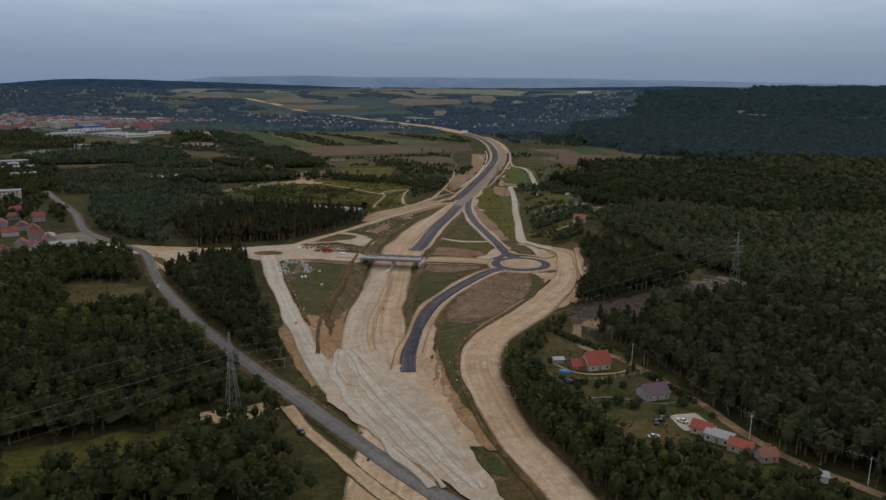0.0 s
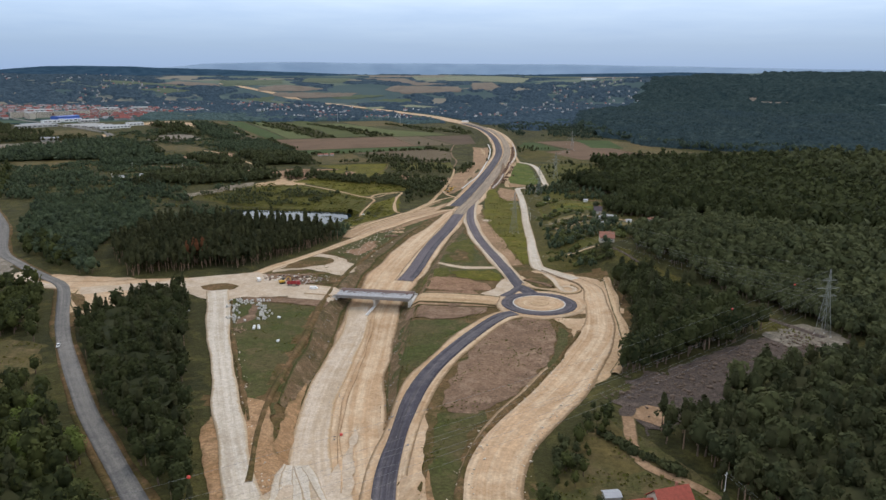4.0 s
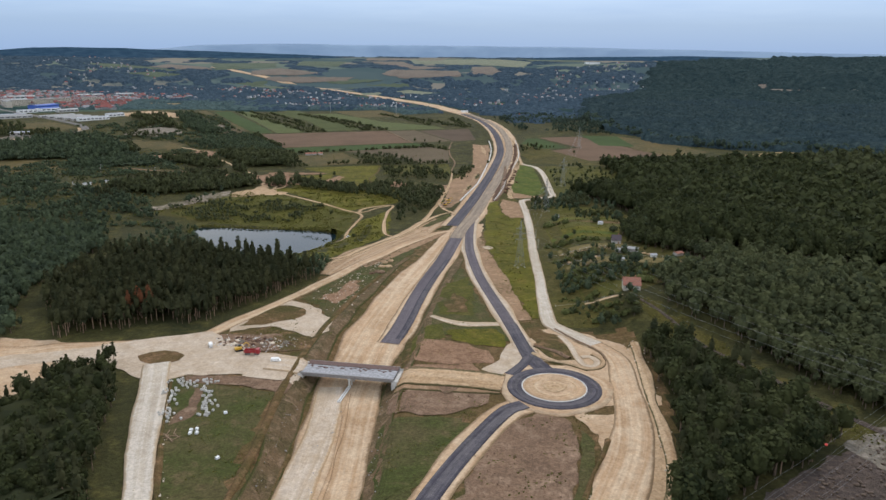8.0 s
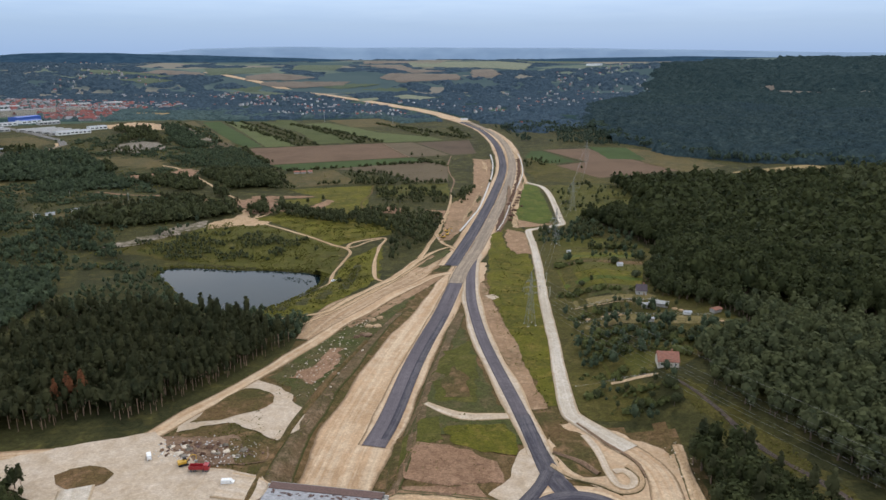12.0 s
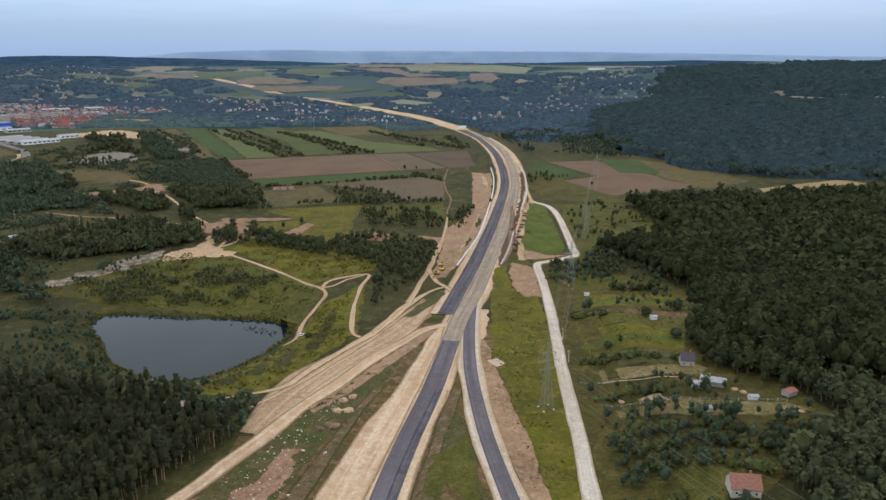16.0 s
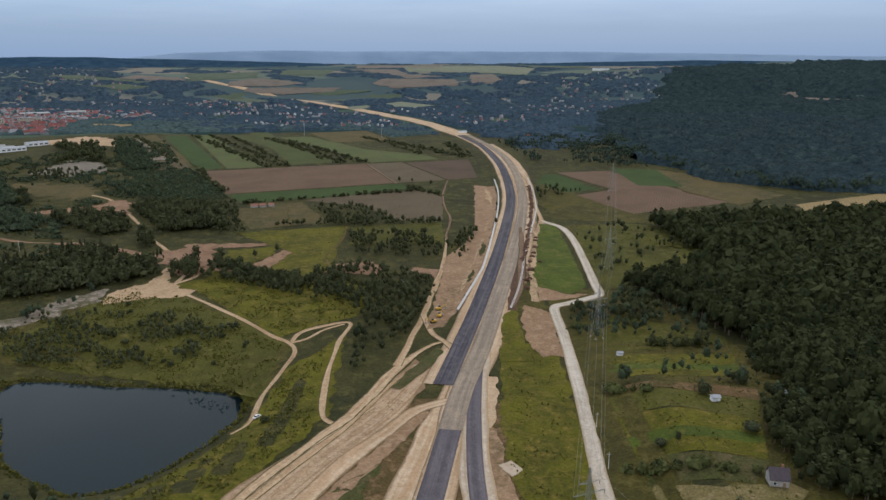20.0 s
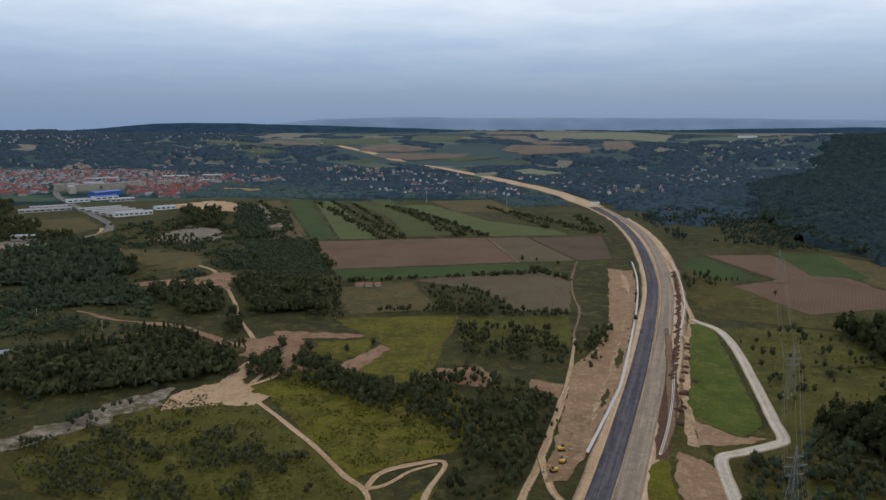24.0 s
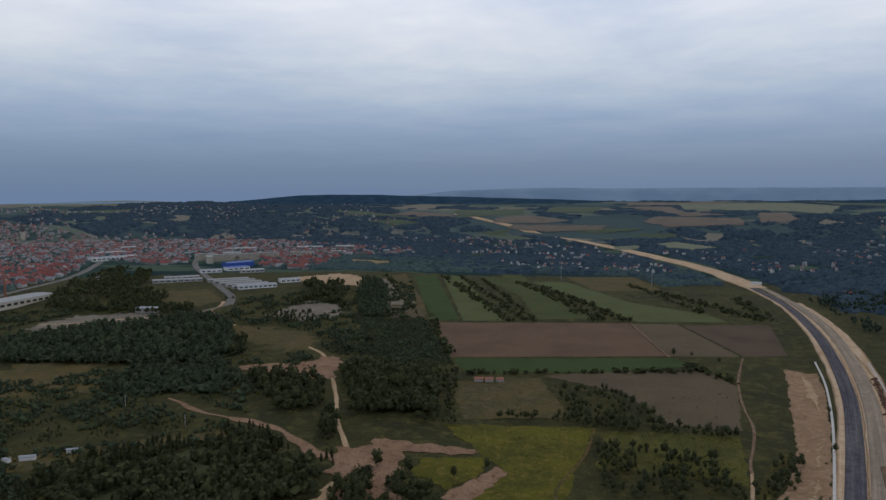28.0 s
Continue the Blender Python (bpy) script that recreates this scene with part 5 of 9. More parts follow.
TRACK_LOOP = [(-100, 124), (-98, 141), (-86, 152), (-69, 158), (-71, 127), (-70, 83), (-67, 47), (-62, 27), (-52, 23), (-41, 40)]
TRACK_IN = [(-101, 126), (-92, 132), (-84, 146), (-72, 156)]
TOWN_WAY = [(-222, 226), (-205, 262), (-240, 312), (-296, 388), (-328, 442), (-397, 542), (-434, 580), (-501, 615), (-557, 626), (-602, 658), (-690, 715)]
WORKS_WAY = [(-709, 770), (-690, 735), (-689, 700), (-704, 674), (-730, 664), (-773, 637), (-812, 606), (-850, 580)]
road_kw = dict(category="road")
strip("haul_road", [(-26, -590), (-24, -520), (-42, -450), (-50, -390), (-51, -330), (-52, -268), (-46, -200), (-31, -110), (-18, -50), (-6, 20), (2, 70)], [26, 32, 34, 32, 30, 31, 36, 34, 30, 22, 16], M["sand"], 0.24, 1.4, across=14, label="wide sandy motorway bed in a cutting", **road_kw)
strip("gravel_lane", [(-8, -560), (-34, -500), (-56, -430), (-60, -370), (-58, -310), (-60, -262)], 13, M["pale"], 0.52, 0.7, across=12, label="pale gravel haul lane in the motorway bed", **road_kw)
for k, (off, w) in enumerate(((-10, 2.6), (-5, 3.4), (1, 2.4), (6, 3.6), (11, 2.2))):
    strip("wheel_marks", [(-58 + off * 0.3, -442), (-50 + off * 0.8, -478 + 1.5 * k), (-37 + off, -508), (-20 + off, -540), (-3 + off * 0.8, -572)], w, M["roadgravel"], 0.73 + 0.01 * k, 1.0, step=2, label="whitish wheel marks on pale gravel", category="wheel marks")
strip("haul_road", HAUL_L, [12, 12, 11, 10, 10, 10.5, 11, 12, 12], M["roadgravel"], 0.58, 0.7, across=10,  label="pale limestone haul road", **road_kw)
strip("haul_road", HAUL_R, [9, 11, 15, 20, 23, 24, 21, 18, 16, 15, 14, 14, 14, 13, 13, 14], M["sand"], 0.32, 0.9, across=8, label="wide sandy haul road", **road_kw)
strip("road_shoulder", RAMP, 15, M["sand"], 0.36, 0.8, across=14, label="sandy shoulder under a ramp", **road_kw)
strip("road_shoulder", RAMP_R, 13, M["pale"], 0.36, 0.8, label="pale sandy shoulder under a ramp", **road_kw)
strip("road_shoulder", RIGHT[:-2], [17, 17, 17, 18, 22, 26, 28, 28, 30, 30, 30, 30, 28, 26, 24], M["sand"], 0.28, 0.8, across=8, label="sandy road shoulder", offset=-1, **road_kw)
strip("road_shoulder", LEFT, 18, M["sand"], 0.31, 0.7, label="pale sandy road shoulder", offset=2, **road_kw)
strip("ramp", RAMP, 7.6, M["asphalt"], 0.66, 0.0, across=10, step=3, label="fresh dark asphalt ramp", **road_kw)
strip("ramp", RAMP_R[1:], [7.0, 6.8, 6.8, 6.8, 7, 7, 7, 6], M["newasphalt"], 0.50, 0.0, label="grey asphalt ramp towards the junction", **road_kw)
strip("ramp", [(40, -252), (35.5, -240), (32.5, -224), (29.5, -202), (28, -190)], [9, 8.5, 7.2, 7.0, 7.0], M["asphalt"], 0.56, 0.0, label="fresh dark asphalt ramp joining a roundabout", **road_kw)
strip("ramp", [(34, -236), (30, -246), (23, -258)], [5, 5, 6], M["asphalt"], 0.60, 0.0, label="fresh dark asphalt slip into a roundabout", **road_kw)
strip("carriageway", RIGHT[:6], 10.5, M["newasphalt"], 0.55, 0.0, across=6, label="grey new asphalt carriageway", **road_kw)
strip("carriageway", RIGHT[5:], 11.5, M["greybase"], 0.54, 0.0, across=6, label="grey base course of a new carriageway", **road_kw)
strip("carriageway", LEFT, 11.0, M["asphalt"], 0.58, 0.0, across=6, label="fresh dark asphalt carriageway under construction", **road_kw)
strip("carriageway", [(-36.5, -206), (-33, -188), (-27, -139), (-21, -100), (-12, -50)], [4, 4, 4, 3.6, 2.4], M["asphalt"], 0.62, 0.0, across=4, label="fresh dark asphalt lane", offset=-3.2, **road_kw)
strip("haul_road", FAR, [40, 46, 50, 46, 40, 36, 30, 30], M["sand"], 0.6, 4.0, step=14, label="distant sandy motorway bed", **road_kw)
strip("haul_road", Y_HIGH, [9, 10, 13, 16, 14, 10, 9, 8.5, 8.5, 8.5, 8.5, 8.5, 8, 8, 7, 8], M["sand"], 0.33, 0.8, label="sandy haul road on the high bank", **road_kw)
strip("haul_road", Y_TOP, [3, 4.5, 5.5, 6, 6, 6.5, 7.5, 7, 6, 5, 5], M["track"], 0.30, 0.9, label="rutted dirt haul road", **road_kw)
strip("gravel_road", GRAVEL, [11, 9, 8] + [7.0] * 17, M["roadgravel"], 0.55, 0.18, step=2, label="pale gravel service road", **road_kw)
strip("gravel_road", GRAVEL_UP, 6.0, M["track"], 0.32, 0.5, label="sandy service road beside the embankment", **road_kw)
strip("dirt_track", [(67.5, 48), (67, 30), (64.5, 0), (62.5, -30), (60.5, -58)], 1.3, M["track"], 0.4, 0.25, step=2, label="pale wheel track beside a service road", **road_kw)
strip("dirt_track", [(58, -44), (66, -45.5), (78, -48), (93, -59), (109, -61), (116, -64)], 1.1, M["track"], 0.42, 0.2, step=2, label="pale garden lane to a barn", **road_kw)
for ln, w in ((TRACK, 3.6), (TRACK_LOOP, 3.6), (TRACK_IN, 3.0), (TOWN_WAY, 4.5), (WORKS_WAY, 6.5)):
    strip("dirt_track", ln, w, M["track"], 0.26, 0.4, step=3, label="worn pale dirt track", **road_kw)
strip("local_road", LOCAL, 7.0, M["oldasphalt"], 0.44, 0.15, label="worn grey two-lane country road", **road_kw)
strip("road_shoulder", LOCAL, 11.0, M["verge"], 0.2, 0.7, label="grassy road shoulder", **road_kw)
strip("dirt_track", [(-70, -515), (-59, -534), (-43, -554), (-30, -571), (-10, -595)], 6, M["track"], 0.28, 0.5, label="dirt track beside the road", **road_kw)
strip("dirt_track", [(60, -410), (57, -442), (70, -457), (79, -472), (88, -493), (95, -512), (100, -530), (110, -551), (126, -570), (150, -600)], 4.6, M["graded"], 0.3, 0.4, label="gravel village lane", **road_kw)
strip("dirt_track", [(53, -160), (68, -158), (80, -161), (95, -167)], 3.2, M["track"], 0.3, 0.3, label="pale garden lane", **road_kw)
strip("dirt_track", [(-17, -178), (-8, -186), (2, -191), (12, -191), (24, -190)], [3, 5, 7, 6, 5], M["pale"], 0.32, 0.5, label="pale gravel cross track", **road_kw)
strip("town_road", [(-685, 751), (-722, 803), (-800, 876), (-922, 987), (-1116, 1177), (-1300, 1400)], 12, M["oldasphalt"], 0.5, 0.5, label="grey town road", **road_kw)
strip("town_road", [(-1464, 1260), (-1230, 985), (-1140, 840), (-1100, 702)], 14, M["oldasphalt"], 0.5, 0.5, label="grey town road", **road_kw)
strip("town_road", [(-685, 751), (-690, 723), (-699, 672), (-730, 645), (-790, 610), (-840, 555)], 8, M["rockspoil"], 0.5, 0.8, label="pale gravel works road", **road_kw)
strip("bridge_approach", [(-92, -248.5), (-82, -251), (-74.5, -253.5)], [17, 16, 15], M["pale"], 1.0, 0.6, across=10, thick=2.0, label="sandy bridge approach", **road_kw)
strip("bank", [(-29, -261), (-20, -262), (-8, -263.5), (6, -266), (19, -268.5)], [26, 26, 25, 23, 20], M["graded"], 0.55, 1.0, across=10, thick=1.2, label="brown earth sides of a bridge approach", category="bank")
strip("bridge_approach", [(-29.5, -260.5), (-20, -261.5), (-8, -263), (6, -265.5), (19, -268)], [17, 18, 18, 17, 17], M["track"], 1.0, 0.8, label="sandy bridge approach towards the roundabout", **road_kw)

# roundabout: sand apron, asphalt ring, sandy island
RC = (42.0, -271.0)


def ring(name, r0, r1, mat, lift, label, category, wave=0.0):
    a = np.linspace(0, 2 * np.pi, 72, endpoint=False)
    rr = np.linspace(r0, r1, 6)
    ww = 1 + wave * np.sin(3 * a + 1) + wave * 0.6 * np.sin(7 * a)
    x = RC[0] + np.cos(a)[:, None] * rr * ww[:, None]
    y = RC[1] + np.sin(a)[:, None] * rr * ww[:, None]
    z = ground_z(x, y) + lift
    v = np.dstack([x, y, z])
    v = np.concatenate([v, v[:, -1:] - [0, 0, 0.5]], 1)
    k = v.shape[1]
    i, j = np.meshgrid(np.arange(72), np.arange(k - 1), indexing="ij")
    p, q = (i * k + j).ravel(), ((i + 1) % 72 * k + j).ravel()
    f = np.c_[p, p + 1, q + 1, q]
    ob = mesh_np(name, v.reshape(-1, 3), f, [mat])
    uv = np.stack([np.repeat((a * r1)[:, None], k, 1), np.repeat(np.r_[rr, r1][None], 72, 0)], -1).reshape(-1, 2)
    ob.data.uv_layers.new(name="road").data.foreach_set("uv", uv[f.ravel()].astype(np.float32).ravel())
    return tagged(ob, label, category, kind="structure")


ring("apron", 0.3, 26, M["sand"], 0.42, "sandy apron round a roundabout", "road", 0.03)
ring("roundabout", 14.6, 21.2, M["asphalt"], 0.66, "fresh dark asphalt roundabout ring", "road")
ring("island", 0.2, 14.3, M["sand"], 0.78, "pale gravel roundabout island", "road")
ring("island_track", 9.0, 9.8, M["track"], 0.83, "worn wheel track round the roundabout island", "road", 0.02)
ring("kerb_band", 14.2, 14.7, M["concrete"], 0.86, "pale concrete kerb of the roundabout island", "kerb")
ring("island_heap", 0.1, 5.4, M["track"], 0.95, "sandy earth heap in the roundabout island", "road", 0.06)

# banks of the cutting, berms and spill along the haul roads
LB = [(l - 5.5, y) for l, y in zip(CUT_L[3:-2], CUT_Y[3:-2])]
RB = [(q + 5.5, y) for q, y in zip(CUT_R[3:-2], CUT_Y[3:-2])]
strip("bank", LB, [7, 10, 10, 9, 7, 5], M["bank"], 0.20, 0.9, across=8, label="brown earth slope of the cutting", category="bank")
strip("bank", RB, [4, 9, 10, 9, 7, 5], M["bank"], 0.20, 0.9, across=8, label="brown earth slope of the cutting", category="bank")
strip("berm", [(l - 12 if k < 5 else l - 9, y) for k, (l, y) in enumerate(zip(CUT_L[2:-3], CUT_Y[2:-3]))], 3.2, M["verge"], 0.25, 0.6, label="weedy ridge above the cutting", category="berm", crown=0.7)
for off, w, mat in ((-9.4, 3.0, "verge"),):
    strip("berm", HAUL_R[5:], w, M[mat], 0.25, 0.7, step=3, offset=off, label="stony ridge along a haul road", category="berm", crown=0.9)
strip("berm", [(90, -216), (88, -250), (83, -287), (80, -320), (74, -346), (64, -370)], 5.0, M["track"], 0.25, 0.9, step=3, label="sandy earth bank at the forest edge", category="berm", crown=0.9)
for off, mat in ((6.6, "verge"),):
    strip("berm", HAUL_L[1:5], 2.0, M[mat], 0.25, 0.6, step=3, offset=off, label="earth ridge along a haul road", category="berm", crown=0.7)
strip("median_strip", [(l + 17, y) for l, y in zip(CUT_L[2:6], CUT_Y[2:6])], 1.6, M["sand"], 0.45, 0.5, step=3, label="dark stony ridge between two haul lanes", category="berm", crown=0.4)
strip("dirt_track", [(100, -172), (111, -187), (124, -214), (139, -242), (153, -276), (166, -303), (176, -322)], [2.5, 3, 3, 3, 3.5, 4, 4], M["brush"], 0.34, 0.6, step=3, label="worn earth track under power lines", category="road")
strip("dirt_track", [(-240, -246), (-262, -240), (-290, -215)], 9.0, M["pale"], 0.36, 0.8, label="sandy junction with the country road", category="road")
strip("dirt_track", [(-232, -252), (-226, -275), (-214, -296)], 7.0, M["track"], 0.30, 0.8, label="sandy lay-by beside the country road", category="road")
strip("dirt_track", [(-388, 54), (-360, 20), (-334, -19), (-300, -68), (-280, -98)], 4.0, M["track"], 0.3, 0.5, label="dirt path through scrub", category="road")
strip("dirt_track", [(-12, 690), (-16, 600), (-12, 520), (-6, 470), (-10, 400), (-9, 384)], 2.4, M["earth"], 0.3, 0.5, label="rutted field track", category="road")
strip("dirt_track", [(-80, 672), (-139, 833)], 3.0, M["earth"], 0.32, 0.4, label="pale field track", category="road")
strip("dirt_track", [(-112, 436), (-108, 380), (-112, 320), (-104, 275), (-120, 248)], 1.8, M["verge"], 0.3, 0.5, label="faint field path", category="road")

# small turning loop and ridges in the bend beside the roundabout
strip("dirt_track", [(53, -207), (57, -222), (58, -236), (60, -246), (65, -246), (67, -240), (64, -235), (60, -236)], 3.6, M["pale"], 0.52, 0.3, step=2, label="pale gravel turning loop in a bend", category="road")
strip("berm", [(36, -232), (44, -241), (53, -245), (60, -250), (67, -248), (70, -240), (66, -232)], 2.4, M["track"], 0.4, 0.4, step=2, label="sandy earth ridge round a turning loop", category="berm", crown=0.8)
strip("berm", [(38, -222), (47, -228), (54, -238)], 3.0, M["earth"], 0.4, 0.5, step=2, label="brown earth ridge in a bend", category="berm", crown=0.9)
strip("berm", [(52, -197), (60, -212), (70, -228), (72, -240)], 1.6, M["earth"], 0.42, 0.4, step=2, label="low earth ridge beside a haul road", category="berm", crown=0.5)
strip("dirt_track", [(-451, 383), (-403, 361), (-349, 356), (-299, 335), (-265, 316), (-240, 330), (-215, 346), (-176, 362)], [2, 5, 8, 10, 12, 11, 7, 3], M["redearth"], 0.24, 2.6, step=3, label="broad reddish earth track", category="road")
strip("dirt_track", [(-245, 322), (-225, 306), (-205, 282), (-186, 272), (-160, 278)], [6, 9, 9, 7, 5], M["redearth"], 0.27, 2.2, step=3, label="broad reddish earth track", category="road")
strip("dirt_track", [(-100, -75), (-86, -54), (-74, -30), (-62, -4), (-50, 22), (-40, 50), (-32, 72)], [2, 3.5, 4, 4, 4, 4, 3], M["track"], 0.29, 0.5, step=3, label="rutted dirt lane on graded earth", category="road")
strip("dirt_track", [(-33, 91), (-27, 134), (-22, 171), (-17, 222), (-11, 293), (-9, 384)], [5, 5, 5, 4, 3.5, 3], M["track"], 0.30, 0.5, step=3, label="rutted dirt track beside a bank", category="road")
strip("dirt_track", [(-22, 173), (-15, 142), (-8, 128), (-2, 116)], [4, 4.5, 5, 5], M["track"], 0.32, 0.5, step=3, label="rutted dirt track linking two lanes", category="road")
strip("bank", [(38, 186), (47, 227), (54, 298), (60, 367), (64, 417)], [4, 6, 6, 5, 3], M["earth"], 0.6, 0.6, step=3, label="dark brown embankment slope", category="bank")

# ---------------------------------------------------------------- paints and metals for things
M["pylonsteel"] = paint("weathered_pylon_steel", (0.24, 0.25, 0.235), 0.75, 0.1, 0.15, 0.6)
M["steel"] = paint("galvanised_steel", (0.36, 0.37, 0.37), 0.5, 0.6, 0.1, 0.6)
M["wire"] = paint("dull_aluminium_wire", (0.22, 0.22, 0.22), 0.5, 0.5, 0.05, 1.0)
M["redball"] = paint("red_marker_ball_paint", (0.55, 0.05, 0.03), 0.5)
M["white"] = paint("white_paint", (0.74, 0.74, 0.72), 0.5)
M["offwhite"] = paint("cream_plaster", (0.48, 0.43, 0.35), 0.9, 0, 0.12, 1.5)
M["greywall"] = paint("grey_plaster", (0.36, 0.34, 0.31), 0.9, 0, 0.15, 1.5)
M["redroof"] = paint("red_clay_roof_tiles", (0.31, 0.066, 0.040), 0.8, 0, 0.2, 0.8)
M["brownroof"] = paint("weathered_brown_roof_tiles", (0.27, 0.115, 0.075), 0.85, 0, 0.22, 0.8)
M["darkroof"] = paint("dark_slate_roof", (0.075, 0.055, 0.06), 0.8, 0, 0.2, 0.8)
M["purpleroof"] = paint("faded_purple_sheet_roof", (0.13, 0.075, 0.095), 0.7, 0, 0.15, 0.8)
M["tinroof"] = paint("pale_sheet_metal_roof", (0.29, 0.30, 0.32), 0.55, 0.0, 0.1, 1.2)
M["greyroof"] = paint("grey_fibre_cement_roof", (0.30, 0.30, 0.29), 0.85, 0, 0.14, 1.4)
M["blueroof"] = paint("blue_sheet_metal", (0.03, 0.09, 0.36), 0.5, 0, 0.08, 1.4)
M["glass"] = paint("dark_window_glass", (0.03, 0.035, 0.04), 0.15, 0, 0.05, 1.0)
M["rubber"] = paint("black_rubber", (0.02, 0.02, 0.02), 0.8)
M["carred"] = paint("red_truck_paint", (0.30, 0.020, 0.025), 0.4)
M["yellow"] = paint("yellow_machine_paint", (0.52, 0.30, 0.03), 0.5)
M["carblue"] = paint("dark_blue_car_paint", (0.02, 0.035, 0.10), 0.35)
M["cardark"] = paint("dark_car_paint", (0.03, 0.03, 0.035), 0.35)
M["carsilver"] = paint("silver_car_paint", (0.42, 0.44, 0.46), 0.35, 0.4)
M["tarpblue"] = paint("blue_tarpaulin", (0.04, 0.16, 0.42), 0.5, 0, 0.15, 0.5)
M["tarpgreen"] = paint("dark_green_tarpaulin", (0.02, 0.11, 0.08), 0.5, 0, 0.15, 0.5)
M["wood"] = paint("weathered_timber", (0.25, 0.165, 0.10), 0.85, 0, 0.25, 0.4)
M["rustbrown"] = paint("rust_brown_formwork", (0.105, 0.060, 0.048), 0.85, 0, 0.25, 0.8)
M["girder"] = paint("grey_concrete_girder", (0.24, 0.225, 0.215), 0.85, 0, 0.14, 1.2)
M["deck"] = paint("light_grey_deck_slab", (0.275, 0.275, 0.28), 0.85, 0, 0.3, 1.4)
M["stone"] = paint("pale_limestone_blocks", (0.52, 0.44, 0.34), 0.9, 0, 0.2, 0.7)


def gz1(x, y):
    return float(ground_z(x, y))


# ---------------------------------------------------------------- bridge over the cutting
def build_bridge():
    x0, x1, y0, y1, top = -74.0, -30.0, -264.2, -250.0, 4.3
    low = gz1(-52, -257)
    b = empty("bridge", pose((x0 + x1) / 2, (y0 + y1) / 2, top, 0, 0, -8.5), "unfinished grey concrete road bridge over a sandy cutting", "bridge")
    cx, cy = (x0 + x1) / 2, (y0 + y1) / 2

    def put(name, mat, *boxes, label="", bevel=0.06):
        bm = bmesh.new()
        for q in boxes:
            box(bm, q[0] - cx, q[1] - cy, q[2] - top, q[3] - cx, q[4] - cy, q[5] - top, bevel)
        return part(name, bm, M[mat], b, label)
    put("deck_slab", "deck", (x0, y0 + 0.6, top - 0.35, x1, y1 - 4.3, top), label="rough light grey deck slab")
    put("edge_beam", "girder", (x0 - 0.4, y0, top - 0.7, x1 + 0.4, y0 + 0.6, top + 0.25))
    put("edge_beam", "girder", (x0 - 0.4, y1 - 0.3, top - 0.7, x1 + 0.4, y1, top + 0.25))
    put("walkway_strip", "rustbrown", (x0, y1 - 4.3, top - 0.3, x1, y1 - 0.3, top + 0.22), label="rust brown walkway strip along the edge")
    for k in range(6):
        yy = y0 + 0.9 + k * (y1 - y0 - 1.8) / 5
        put("girder", "girder", (x0 - 0.2, yy - 0.3, top - 1.75, x1 + 0.2, yy + 0.3, top - 0.36))
    for xx, s in ((x0 - 0.4, 1), (x1 + 0.4, -1)):
        put("abutment", "concrete", (xx - 1.2, y0 + 0.2, low - 0.5, xx + 1.2, y1 - 0.2, top - 1.76))
        for yy in (y0 + 0.1, y1 - 0.5):
            put("wing_wall", "concrete", (xx - 1.4 if s > 0 else xx - 0.5, yy, low + 0.5, xx + 0.5 if s > 0 else xx + 1.4, yy + 0.4, top - 0.75))
    put("pier_cap", "concrete", (-51.9, y0 + 0.7, top - 2.5, -50.5, y1 - 0.7, top - 1.76), bevel=0.1)
    for k in range(4):
        yy = y0 + 1.6 + k * (y1 - y0 - 3.2) / 3
        bm = bmesh.new()
        bar(bm, (-51.2 - cx, yy - cy, low - 0.4 - top), (-51.2 - cx, yy - cy, -2.45), 0.45, 0.45, 12)
        part("pier_column", bm, M["concrete"], b)
    r = np.random.default_rng(3)
    for _ in range(46):
        x, y = r.uniform(x0 + 2, x1 - 2), r.normal(cy + 0.6, 0.8)
        w, d = r.uniform(0.3, 1.6), r.uniform(0.2, 0.7)
        bm = bmesh.new()
        box(bm, x - cx, y - cy, 0.003, x - cx + w, y - cy + d, r.uniform(0.1, 0.3))
        part("rebar_bundle", bm, M["rustbrown"], b, "dark bundle of reinforcement bars")


build_bridge()
for k, x in enumerate((-54.2, -53.2)):
    bm = bmesh.new()
    bar(bm, (x - 1.0, -277, gz1(x, -277) + 0.95), (x + 1.6, -262, gz1(x + 1.6, -262) + 0.95), 0.32, 0.32, 12)
    tagged(part("long_pipe", bm, M["white"], smooth=True), "long white pipe lying on the motorway bed under a bridge", "pipe", "long pipes under the bridge")


